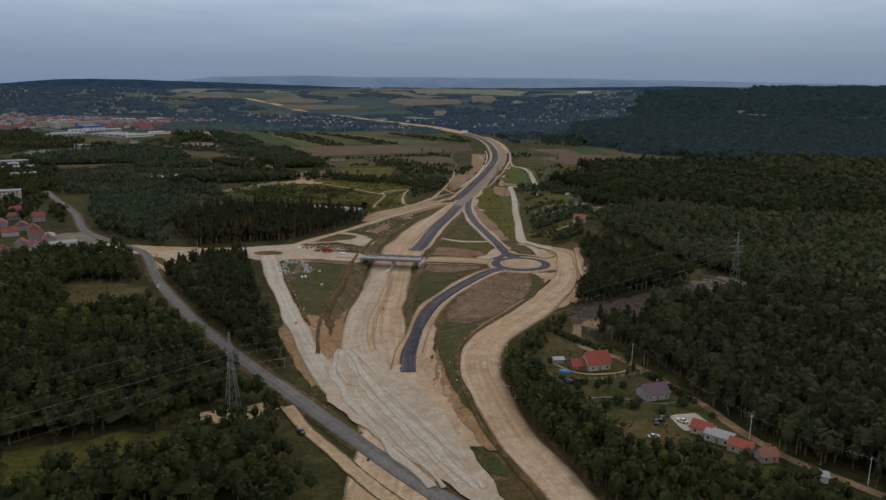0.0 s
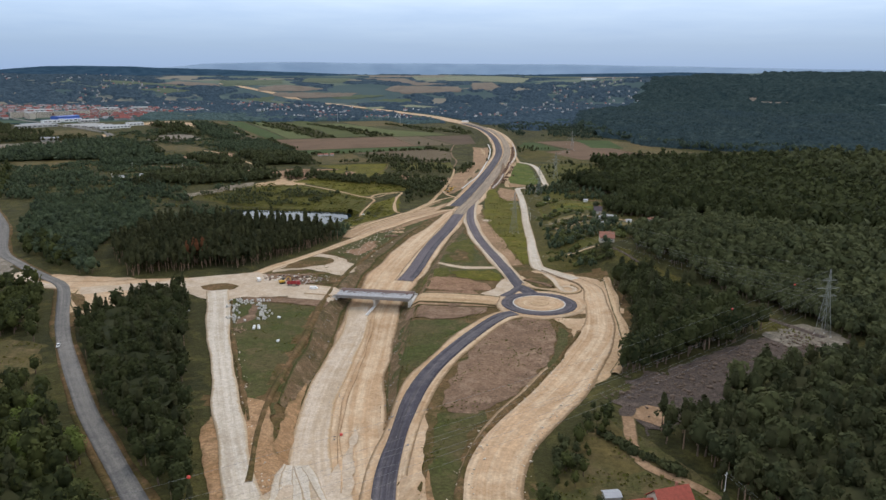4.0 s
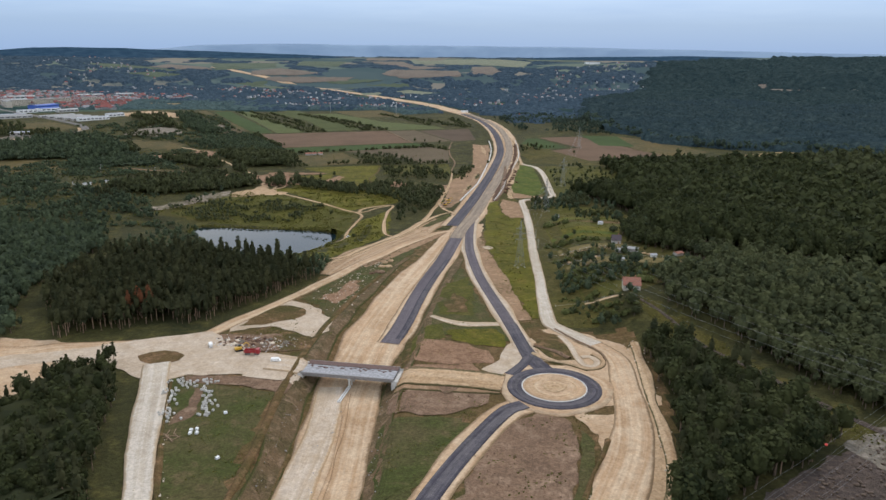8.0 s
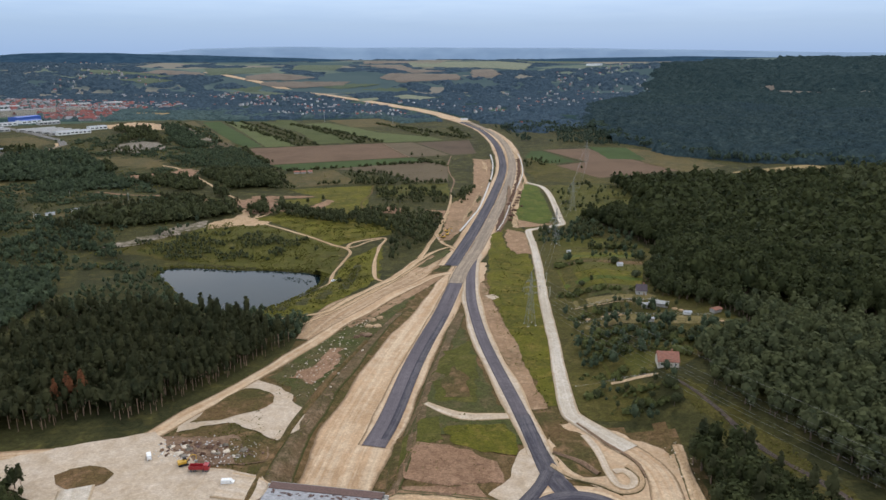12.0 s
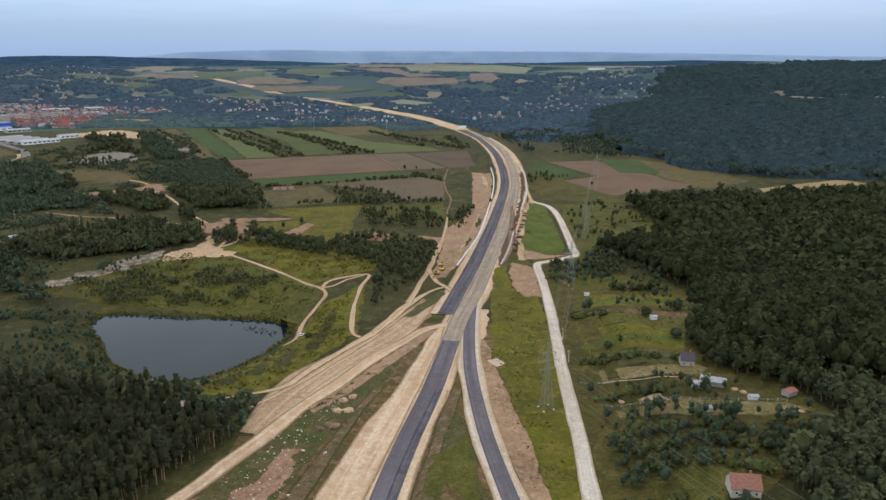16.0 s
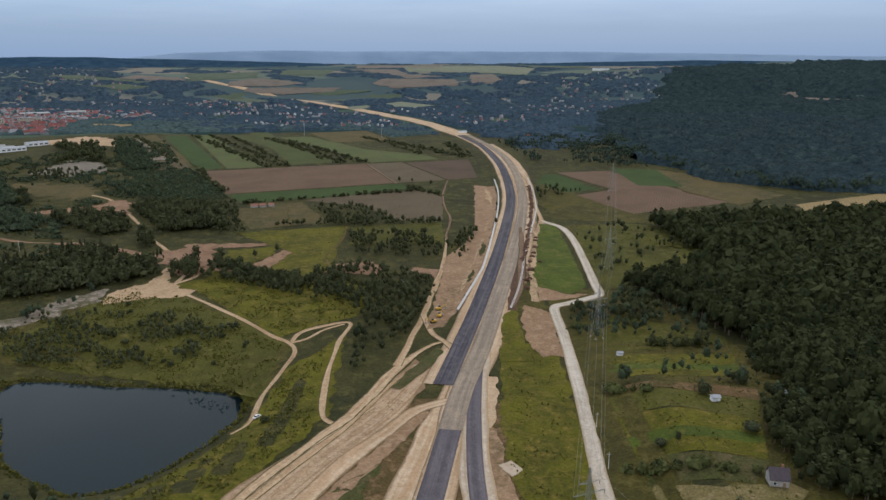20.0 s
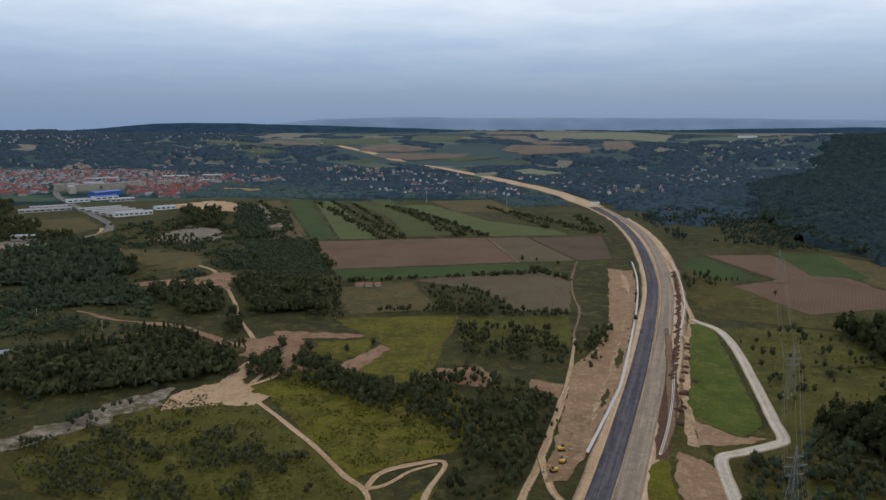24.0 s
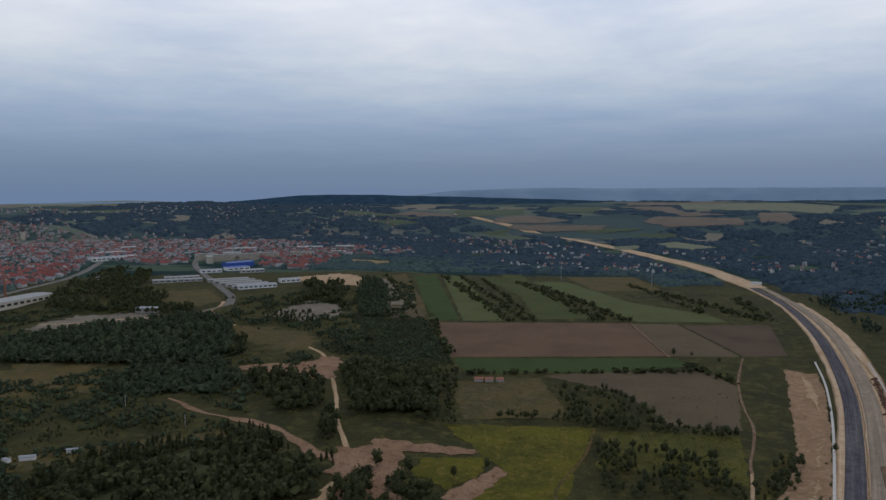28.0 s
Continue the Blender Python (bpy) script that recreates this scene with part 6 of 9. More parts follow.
# ---------------------------------------------------------------- power line
def lattice(h, base, waist, arms):
    """A lattice pylon of height h as a thing at the origin."""
    p = empty("pylon", pose(0, 0, 0), "grey steel lattice power pylon with crossarms", "pylon", "pylons of the power line")
    levels = np.r_[0, np.cumsum(np.linspace(1.35, 0.75, 9))]
    levels = levels / levels[-1] * h

    def half(z):
        t = z / h
        return base + (waist - base) * min(1, t / 0.62) if t < 0.62 else waist + (0.18 - waist) * (t - 0.62) / 0.38
    for sx, sy in ((-1, -1), (1, -1), (1, 1), (-1, 1)):
        knee = 0.62 * h
        part("leg", bar(bmesh.new(), (sx * base, sy * base, 0), (sx * waist, sy * waist, knee), 0.09, 0.08, 4), M["pylonsteel"], p)
        part("upper_leg", bar(bmesh.new(), (sx * waist, sy * waist, knee), (sx * 0.18, sy * 0.18, h), 0.08, 0.06, 4), M["pylonsteel"], p)
        bm = bmesh.new()
        box(bm, sx * base - 0.45, sy * base - 0.45, -0.6, sx * base + 0.45, sy * base + 0.45, 0.35, 0.05)
        part("footing", bm, M["concrete"], p, "concrete footing block")
    c = [(-1, -1), (1, -1), (1, 1), (-1, 1)]
    for s in range(4):
        (ax, ay), (bx, by) = c[s], c[(s + 1) % 4]
        for a, b in zip(levels[:-1], levels[1:]):
            ha, hb = half(a), half(b)
            for p0, p1 in (((ax * ha, ay * ha, a), (bx * hb, by * hb, b)), ((bx * ha, by * ha, a), (ax * hb, ay * hb, b)), ((ax * hb, ay * hb, b), (bx * hb, by * hb, b))):
                part("brace", bar(bmesh.new(), p0, p1, 0.035, 0.035, 3), M["pylonsteel"], p)
    for z, reach in arms:
        w = half(z)
        for s in (-1, 1):
            arm = part("crossarm", bar(bmesh.new(), (s * w * 0.5, 0, z + 0.05), (s * reach, 0, z + 0.1), 0.07, 0.06, 4), M["pylonsteel"], p)
            for yy in (-w, w):
                part("strut", bar(bmesh.new(), (s * w, yy, z), (s * reach, 0, z + 0.1), 0.045, 0.04, 4), M["pylonsteel"], arm)
                part("strut", bar(bmesh.new(), (s * half(z + 1.1), yy * half(z + 1.1) / w, z + 1.1), (s * reach, 0, z + 0.15), 0.04, 0.04, 4), M["pylonsteel"], arm)
            for k in (0.35, 0.65):
                x = s * (w + (reach - w) * k)
                part("strut", bar(bmesh.new(), (x, -w * (1 - k), z), (x, w * (1 - k), z), 0.04, 0.04, 3), M["pylonsteel"], arm)
            bm = bmesh.new()
            for k in range(6):
                bar(bm, (s * (reach - 0.1), 0, z - 0.25 * k + 0.05), (s * (reach - 0.1), 0, z - 0.25 * k - 0.2), 0.11, 0.05, 6)
            part("insulator", bm, M["glass"], arm)
    return p


ARMS = ((20.5, 4.6), (24.5, 6.0), (28.5, 4.0))
SPOTS = [(-330, -716, -52), (-88, -525, -52), (177, -318, 6), (43, -71, 22), (86, 135, 22), (124, 286, 15), (198, 627, 12)]
first = lattice(34.0, 2.7, 0.85, ARMS)
spots = []
for k, (x, y, turn) in enumerate(SPOTS):
    m = pose(x, y, gz1(x, y), 0, 0, turn - 0)
    if k == 0:
        first.matrix_world = m
    else:
        copy_thing(first, m)
    spots.append(m)


def hang(name, ends, r, sag, mat, parent=None, n=14):
    a, b = np.array(ends[0], float), np.array(ends[1], float)
    t = np.linspace(0, 1, n + 1)[:, None]
    c = a + (b - a) * t - np.array([0, 0, 4.0 * sag]) * t * (1 - t)
    d = (b - a) / np.linalg.norm(b - a)
    side = np.array([-d[1], d[0], 0.0])
    v = np.stack([c + side * r, c + [0, 0, r * 1.4], c - side * r], 1).reshape(-1, 3)
    i, j = np.meshgrid(np.arange(n) * 3, np.arange(3), indexing="ij")
    p, q = (i + j).ravel(), (i + (j + 1) % 3).ravel()
    ob = mesh_np(name, v, np.c_[p, q, q + 3, p + 3], [mat])
    ob.parent = parent
    return ob


for ma, mb in zip(spots[:-1], spots[1:]):
    line_thing = empty("power_line", Matrix.Translation((0, 0, 0)), "thin grey overhead power cables between pylons", "power line", "spans of the power line")
    for z, reach in ARMS:
        for s in (-1, 1):
            a, b = ma @ Vector((s * (reach - 0.1), 0, z - 1.5)), mb @ Vector((s * (reach - 0.1), 0, z - 1.5))
            hang("cable", (a, b), 0.03, (b - a).length * 0.022, M["wire"], line_thing)
    hang("earth_wire", (ma @ Vector((0, 0, 34)), mb @ Vector((0, 0, 34))), 0.03, (mb.translation - ma.translation).length * 0.015, M["wire"], line_thing)
for k, t in enumerate((0.08, 0.2, 0.75, 0.9)):
    a, b = spots[1] @ Vector((0, 0, 34)), spots[2] @ Vector((0, 0, 34))
    c = a.lerp(b, t) - Vector((0, 0, (b - a).length * 0.015 * 4 * t * (1 - t)))
    bm = bmesh.new()
    bmesh.ops.create_icosphere(bm, subdivisions=2, radius=0.45, matrix=Matrix.Translation(c))
    tagged(part("marker_ball", bm, M["redball"], smooth=True), "red aviation marker ball clamped to a cable", "marker ball", "marker balls on the cable")


def pole(x, y, h, turn, arm=1.6, mat="concrete"):
    p = empty("utility_pole", pose(x, y, gz1(x, y), 0, 0, turn), "grey concrete utility pole with a small crossarm", "utility pole", "utility poles of the village line")
    bm = bmesh.new()
    bar(bm, (0, 0, -0.6), (0, 0, h), 0.19, 0.11, 8)
    part("shaft", bm, M[mat], p)
    bm = bmesh.new()
    box(bm, -arm / 2, -0.07, h - 0.9, arm / 2, 0.07, h - 0.75)
    a = part("crossarm", bm, M["steel"], p)
    for xx in (-arm / 2 + 0.1, 0.0, arm / 2 - 0.1):
        bm = bmesh.new()
        bar(bm, (xx, 0, h - 0.75), (xx, 0, h - 0.5), 0.06, 0.05, 6)
        part("insulator", bm, M["white"], a)
    return p


POLES = [(76, -465, 10, 40), (101, -537, 10, 30), (127, -566, 10, 30), (150, -610, 10, 30), (-150, -60, 9, 20), (-466, 351, 9, 0), (-384, 326, 9, 0), (-428, 210, 9, 0), (64, 20, 8, 0), (62, -16, 8, 0)]
for x, y, h, turn in POLES:
    pole(x, y, h, turn)
for (xa, ya, ha, _), (xb, yb, hb, _) in ((POLES[0], POLES[1]), (POLES[1], POLES[2]), (POLES[2], POLES[3])):
    span = empty("village_wire", Matrix.Translation((0, 0, 0)), "thin overhead wires between village poles", "wire", "village wires")
    for s in (-0.7, 0.7):
        hang("wire", ((xa + s, ya, gz1(xa, ya) + ha - 0.5), (xb + s, yb, gz1(xb, yb) + hb - 0.5)), 0.025, 1.2, M["wire"], span, 8)


# ---------------------------------------------------------------- houses
def house(x, y, w, d, wall_h, roof_h, turn, walls, roof, label, category="house", group="", detail=2, over=0.4, hip=0.0, chimney=True, name="house"):
    """A gabled or hipped house. detail 0: walls and roof alone, 1: chimney, 2: windows and doors."""
    h = empty(name, pose(x, y, gz1(x, y), 0, 0, turn), label, category, group)
    bm = bmesh.new()
    box(bm, -w / 2, -d / 2, -1.2, w / 2, d / 2, wall_h)
    if not hip:
        for s in (-1, 1):
            xx = s * (w / 2 - 0.02)
            tri = [bm.verts.new((xx - 0.0, -d / 2, wall_h)), bm.verts.new((xx, d / 2, wall_h)), bm.verts.new((xx, 0, wall_h + roof_h * 0.96))]
            bm.faces.new(tri if s > 0 else tri[::-1])
    part("wall", bm, M[walls], h)
    for s in (-1, 1):
        bm = bmesh.new()
        e, top = wall_h - 0.15, wall_h + roof_h
        run = d / 2 + over
        lowz = e - over * roof_h / (d / 2) * 0.5
        a = [(-w / 2 - over, s * run, lowz), (w / 2 + over, s * run, lowz), (w / 2 + over - hip, 0, top), (-w / 2 - over + hip, 0, top)]
        lo = [bm.verts.new(q) for q in a]
        hi = [bm.verts.new((q[0], q[1], q[2] + 0.18)) for q in a]
        bm.faces.new(lo), bm.faces.new(hi[::-1])
        for k in range(4):
            bm.faces.new((lo[k], hi[k], hi[(k + 1) % 4], lo[(k + 1) % 4]))
        bmesh.ops.recalc_face_normals(bm, faces=bm.faces[:])
        part("roof_slope", bm, M[roof], h)
    if hip:
        for s in (-1, 1):
            bm = bmesh.new()
            v = [bm.verts.new(q) for q in ((s * (w / 2 + over), -d / 2 - over, wall_h - 0.1), (s * (w / 2 + over), d / 2 + over, wall_h - 0.1), (s * (w / 2 + over - hip), 0, wall_h + roof_h + 0.18))]
            bm.faces.new(v if s > 0 else v[::-1])
            part("roof_hip", bm, M[roof], h)
    if detail >= 1 and chimney:
        bm = bmesh.new()
        box(bm, w * 0.18, 0.5, wall_h + roof_h * 0.3, w * 0.18 + 0.7, 1.2, wall_h + roof_h + 0.9, 0.03)
        part("chimney", bm, M["brownroof"], h)
    if detail >= 2:
        n = max(2, int(w / 3))
        for s in (-1, 1):
            for k in range(n):
                xx = -w / 2 + (k + 0.5) * w / n
                door = s < 0 and k == n // 2
                z0, z1 = (0.1, 2.1) if door else (1.0, 2.2)
                bm = bmesh.new()
                box(bm, xx - 0.55, s * d / 2 - 0.06, z0, xx + 0.55, s * d / 2 + 0.06, z1, 0.02)
                f = part("door" if door else "window", bm, M["wood" if door else "white"], h)
                if not door:
                    bm = bmesh.new()
                    box(bm, xx - 0.45, s * (d / 2 + 0.045) - 0.02, z0 + 0.1, xx + 0.45, s * (d / 2 + 0.045) + 0.02, z1 - 0.1)
                    part("pane", bm, M["glass"], f)
    return h


house(58.5, -470, 10.5, 8.5, 3.6, 4.2, 18, "offwhite", "redroof", "cream house with a bright red tiled gable roof", over=0.6)
house(51, -471, 7.5, 6.5, 2.4, 2.2, 12, "brownroof", "redroof", "low annexe with a dark red sheet roof", "annexe", chimney=False)
house(76, -501, 10.5, 8, 3.0, 3.0, 18, "greywall", "purpleroof", "village house with a dark purple brown roof")
house(86, -532, 7, 6, 2.8, 2.0, -38, "offwhite", "redroof", "small house with a red roof and pale yard", chimney=False)
house(90, -538, 9, 6, 3.0, 0.7, -38, "offwhite", "greyroof", "flat roofed pale grey house", chimney=False)
house(95, -545, 7.5, 6, 2.8, 1.6, -38, "offwhite", "redroof", "small house with a bright red roof", chimney=False)
house(101, -551, 6, 5, 2.6, 2.0, 10, "greywall", "brownroof", "small brown roofed cottage")
house(113, -563, 5, 4, 2.3, 0.5, -20, "white", "tinroof", "white shed with a pale metal roof", "shed", chimney=False, detail=0)
house(42.5, -465, 4.6, 3.6, 2.3, 0.5, 8, "greywall", "tinroof", "garden shed with a white metal roof", "shed", chimney=False, detail=0)
house(102, -157, 10, 8.5, 3.2, 3.6, -6, "offwhite", "brownroof", "garden house with a weathered red tiled roof")
house(131, -139, 7, 5, 2.4, 1.2, 25, "greywall", "greyroof", "grey roofed garden shed among trees", "shed", chimney=False, detail=1)
house(135, -152, 6, 3.5, 2.2, 0.6, 10, "white", "tinroof", "small shed with a pale metal roof", "shed", chimney=False, detail=0)
house(117, -44, 6.5, 6, 3.2, 3.2, -8, "greywall", "darkroof", "small dark roofed weekend cottage")
house(113.5, -71.5, 5.5, 4, 2.5, 0.6, -5, "greywall", "tinroof", "grey blue metal roofed outbuilding", "shed", chimney=False, detail=1)
house(122, -68, 11, 6, 2.6, 0.9, -22, "greywall", "greyroof", "wide barn with a grey roof", "shed", chimney=False, detail=1)
house(153, -79, 6, 4, 2.3, 0.6, 30, "greywall", "brownroof", "rusty brown roofed wooden shed", "shed", chimney=False, detail=0)
house(134.5, -84, 4, 2.4, 2.0, 0.5, 0, "white", "tinroof", "small shed with a pale metal roof", "shed", chimney=False, detail=0)
house(118.5, 25, 3.6, 3, 2.2, 0.6, 5, "white", "tinroof", "tiny white garden hut", "hut", "garden huts", 0, chimney=False)
house(93, 104, 3.0, 2.4, 2.0, 0.5, 5, "white", "tinroof", "tiny white garden hut", "hut", "garden huts", 0, chimney=False)
house(153, 31, 3.4, 2.6, 2.0, 0.5, 25, "white", "tinroof", "tiny white garden hut", "hut", "garden huts", 0, chimney=False)
house(110, -96, 3.0, 2.4, 2.2, 0.4, 5, "white", "tinroof", "tiny white garden hut", "hut", "garden huts", 0, chimney=False)
house(-41, 244, 3.2, 2.6, 2.6, 0.5, 10, "white", "tinroof", "small white field hut", "hut", "garden huts", 0, chimney=False)
for x, y, w, t in ((-231, 526, 8, 20), (-222, 528, 7, 25), (-213, 531, 6, 30)):
    house(x, y, w, 5, 2.6, 1.4, t, "greywall", "brownroof", "ruined low farm shed in a field", "shed", "farm sheds in the field", 0, chimney=False)
for x, y, w, t in ((-425, 234, 9, 35), (-409, 254, 8, 35), (-433, 226, 4, 10)):
    house(x, y, w, 3.0, 2.8, 0.4, t, "white", "tinroof", "white box trailer parked on grass", "trailer", "white trailers", 0, chimney=False, name="trailer")


# ---------------------------------------------------------------- vehicles
def wheels(parent, spots_xy, r, w=0.24):
    for x, y in spots_xy:
        bm = bmesh.new()
        bar(bm, (x, y - w / 2, r), (x, y + w / 2, r), r, r, 14)
        t = part("wheel", bm, M["rubber"], parent)
        bm = bmesh.new()
        bar(bm, (x, y - w / 2 - 0.01, r), (x, y + w / 2 + 0.01, r), r * 0.55, r * 0.55, 10)
        part("rim", bm, M["steel"], t)


def profile(bm, pts, half, taper=0.0):
    """A body from a side outline, tapering in towards the top."""
    top = max(z for _, z in pts)
    low = min(z for _, z in pts)
    sides = []
    for s in (-1, 1):
        sides.append([bm.verts.new((x, s * (half - taper * (z - low) / (top - low)), z)) for x, z in pts])
    n = len(pts)
    bm.faces.new(sides[0]), bm.faces.new(sides[1][::-1])
    for k in range(n):
        bm.faces.new((sides[0][k], sides[1][k], sides[1][(k + 1) % n], sides[0][(k + 1) % n]))
    bmesh.ops.recalc_face_normals(bm, faces=bm.faces[:])
    return bm


def car(x, y, turn, paint_name, label, van=False):
    c = empty("van" if van else "car", pose(x, y, gz1(x, y) + 0.42, 0, 0, turn), label, "van" if van else "car")
    if van:
        body = [(-2.4, 0.35), (2.35, 0.35), (2.45, 0.9), (1.9, 1.15), (1.35, 2.0), (-2.3, 2.05), (-2.45, 1.2)]
        glass = [(1.30, 1.16), (1.82, 1.16), (1.38, 1.88), (1.0, 1.9), (1.0, 1.16)]
    else:
        body = [(-2.1, 0.3), (2.05, 0.3), (2.12, 0.7), (1.0, 0.92), (-1.75, 0.95), (-2.15, 0.8)]
        glass = [(-1.55, 0.92), (0.95, 0.92), (0.35, 1.38), (-1.0, 1.42)]
    part("body", profile(bmesh.new(), body, 0.92 if van else 0.86, 0.08), M[paint_name], c)
    part("window", profile(bmesh.new(), glass, 0.90 if van else 0.80, 0.1), M["glass"], c)
    if not van:
        bm = bmesh.new()
        box(bm, -0.95, -0.62, 1.40, 0.32, 0.62, 1.46, 0.03)
        part("roof", bm, M[paint_name], c)
    for s in (-1, 1):
        bm = bmesh.new()
        box(bm, 2.08 if not van else 2.40, s * 0.62 - 0.16, 0.6, 2.13 if not van else 2.46, s * 0.62 + 0.16, 0.74, 0.015)
        part("headlight", bm, M["white"], c)
    wheels(c, [(-1.3, -0.8), (-1.3, 0.8), (1.3, -0.8), (1.3, 0.8)], 0.32)
    return c


car(67, -537, 10, "carsilver", "silver car parked on grass")
car(71, -525, 80, "carblue", "dark blue car parked on grass")
car(74, -522, 60, "cardark", "dark car parked on grass")
car(81, -524, 130, "white", "white car on a gravel yard")
car(-60, -537, 130, "cardark", "dark car on a dirt track")
car(24, -472, 5, "carblue", "dark blue car parked in a garden")
car(45, -489, 0, "cardark", "dark car parked behind a hedge")
car(-97, 37, 60, "white", "white car parked by a pond")
car(-128, -229, 115, "white", "white pickup van on a sandy road", True)
car(-90, -247, 5, "white", "white van on a sandy road near a bridge", True)
car(-191, -345, 115, "white", "white car driving on a country road")


def dump_truck(x, y, turn):
    c = empty("dump_truck", pose(x, y, gz1(x, y) + 0.40, 0, 0, turn), "dark red tipper truck standing on a sandy road", "truck")
    bm = bmesh.new()
    box(bm, -3.9, -0.5, 0.75, 3.6, 0.5, 1.05, 0.03)
    part("chassis", bm, M["cardark"], c)
    part("cab", profile(bmesh.new(), [(2.0, 0.8), (3.9, 0.8), (3.95, 1.9), (3.7, 2.9), (2.0, 2.95)], 1.22, 0.08), M["carred"], c)
    bm = bmesh.new()
    box(bm, 3.72, -1.0, 1.95, 3.93, 1.0, 2.7, 0.03)
    part("windscreen", bm, M["glass"], c)
    bm = bmesh.new()
    box(bm, -4.0, -1.25, 1.1, 1.8, 1.25, 1.25)
    for s in (-1, 1):
        box(bm, -4.0, s * 1.2 - 0.06, 1.25, 1.8, s * 1.2 + 0.06, 2.5)
        for k in range(5):
            box(bm, -3.8 + k * 1.3, s * 1.3 - 0.05, 1.25, -3.65 + k * 1.3, s * 1.3 + 0.05, 2.5)
    box(bm, 1.7, -1.25, 1.25, 1.85, 1.25, 2.7)
    box(bm, -4.0, -1.25, 1.25, -3.9, 1.25, 2.3)
    part("tipper_body", bm, M["carred"], c)
    wheels(c, [(x0, s * 1.05) for x0 in (-3.0, -1.6, 1.7, 2.95) for s in (-1, 1)], 0.5, 0.32)


dump_truck(-104, -238, 2)


def excavator(x, y, turn, label):
    c = empty("excavator", pose(x, y, gz1(x, y) + 0.34, 0, 0, turn), label, "excavator", "yellow earth movers")
    for s in (-1, 1):
        part("track", profile(bmesh.new(), [(-1.9, 0.25), (-1.6, 0.0), (1.6, 0.0), (1.9, 0.25), (1.9, 0.6), (1.6, 0.85), (-1.6, 0.85), (-1.9, 0.6)], 0.28), M["rubber"], c).location = (0, s * 1.0, 0)
    bm = bmesh.new()
    box(bm, -2.1, -1.2, 0.95, 1.2, 1.2, 2.0, 0.12)
    part("upper_body", bm, M["yellow"], c)
    bm = bmesh.new()
    box(bm, 0.0, 0.25, 2.0, 1.35, 1.2, 3.0, 0.08)
    part("cab", bm, M["glass"], c)
    bm = bmesh.new()
    bar(bm, (1.1, -0.3, 1.6), (3.4, -0.3, 3.9), 0.24, 0.2, 6)
    bar(bm, (3.4, -0.3, 3.9), (5.2, -0.3, 3.1), 0.2, 0.16, 6)
    part("boom", bm, M["yellow"], c)
    bm = bmesh.new()
    bar(bm, (5.1, -0.3, 3.2), (5.0, -0.3, 0.9), 0.17, 0.13, 6)
    part("stick", bm, M["yellow"], c)
    part("bucket", profile(bmesh.new(), [(4.5, 0.2), (5.3, 0.2), (5.5, 0.9), (4.8, 1.1), (4.3, 0.7)], 0.5), M["steel"], c).location = (0, -0.3, 0)


excavator(-112, -234, 30, "yellow excavator beside a sandy road")
excavator(-11, 168, 70, "yellow excavator on a dirt road")
excavator(-15, 158, 200, "yellow excavator on a dirt road")
excavator(-12, 182, 20, "yellow excavator on a dirt road")


# ---------------------------------------------------------------- building site clutter
def lump(name, x, y, r, h, mat, label, category, group, seed, lift=0.15):
    bm = bmesh.new()
    bmesh.ops.create_icosphere(bm, subdivisions=3, radius=1.0)
    rr = random.Random(seed)
    o = Vector((rr.uniform(0, 50), rr.uniform(0, 50), 3))
    for v in bm.verts:
        k = 1 + 0.35 * noise.noise(v.co * 1.4 + o) + 0.16 * noise.noise(v.co * 4 + o)
        z = max(v.co.z, -0.15)
        v.co = Vector((v.co.x * r * k, v.co.y * r * k * rr.uniform(0.95, 1.05), (z ** 0.9 if z > 0 else z) * h * k))
    ob = part(name, bm, M[mat], smooth=True)
    ob.matrix_world = pose(x, y, gz1(x, y) + lift, 0, 0, rr.uniform(0, 360))
    return tagged(ob, label, category, group)


heap = lump("topsoil_mound", 70, 300, 1.7, 1.4, "darkearth", "dark brown heap of dumped topsoil beside the carriageway", "soil mound", "topsoil mounds along the embankment", 1, 0.5)
r = np.random.default_rng(12)
line_r = smooth_line(RIGHT, 2.0)
for k, y in enumerate(np.arange(300, 640, 6.5)):
    i = int(np.argmin(np.abs(line_r[:, 1] - y)))
    d = line_r[i + 1] - line_r[i]
    d = d / np.linalg.norm(d)
    p = line_r[i] + np.array([d[1], -d[0]]) * (10.0 + r.normal(0, 0.5))
    copy_thing(heap, pose(p[0], p[1], gz1(*p) + 0.35, 0, 0, 60 + r.normal(0, 12)) @ Matrix.Diagonal((r.uniform(2.2, 2.9), r.uniform(0.7, 1.0), r.uniform(0.7, 1.1), 1)))
for k in range(12):
    y = 225 + k * 14 + r.normal(0, 3)
    i = int(np.argmin(np.abs(line_r[:, 1] - y)))
    p = line_r[i] + np.array([17 + r.normal(0, 0.8), 0])
    copy_thing(heap, pose(p[0], p[1], gz1(*p) + 0.3, 0, 0, r.uniform(0, 360)) @ Matrix.Diagonal((r.uniform(1.0, 1.8), r.uniform(0.8, 1.4), r.uniform(0.8, 1.3), 1)))
for k, (x, y) in enumerate([(-55, -65), (-51, -61), (-56, -76), (-51, -75), (-58, -90), (-55, -91), (-61, -94)]):
    lump("spoil_mound", x, y, r.uniform(1.8, 2.8), r.uniform(1.0, 1.6), "track" if k < 4 else "earth", "pale heap of dumped spoil on a brown bank", "spoil mound", "spoil mounds on the bank", 20 + k)
for k in range(34):
    lump("debris_mound", -126 + 44 * r.uniform(), -216 - 12 * r.uniform(), r.uniform(0.7, 1.9), r.uniform(0.5, 1.2), ("earth", "darkearth", "rockspoil", "stone")[k % 4], "heap of rubble and rubbish at the road edge", "debris mound", "debris mounds in the yard", 40 + k)

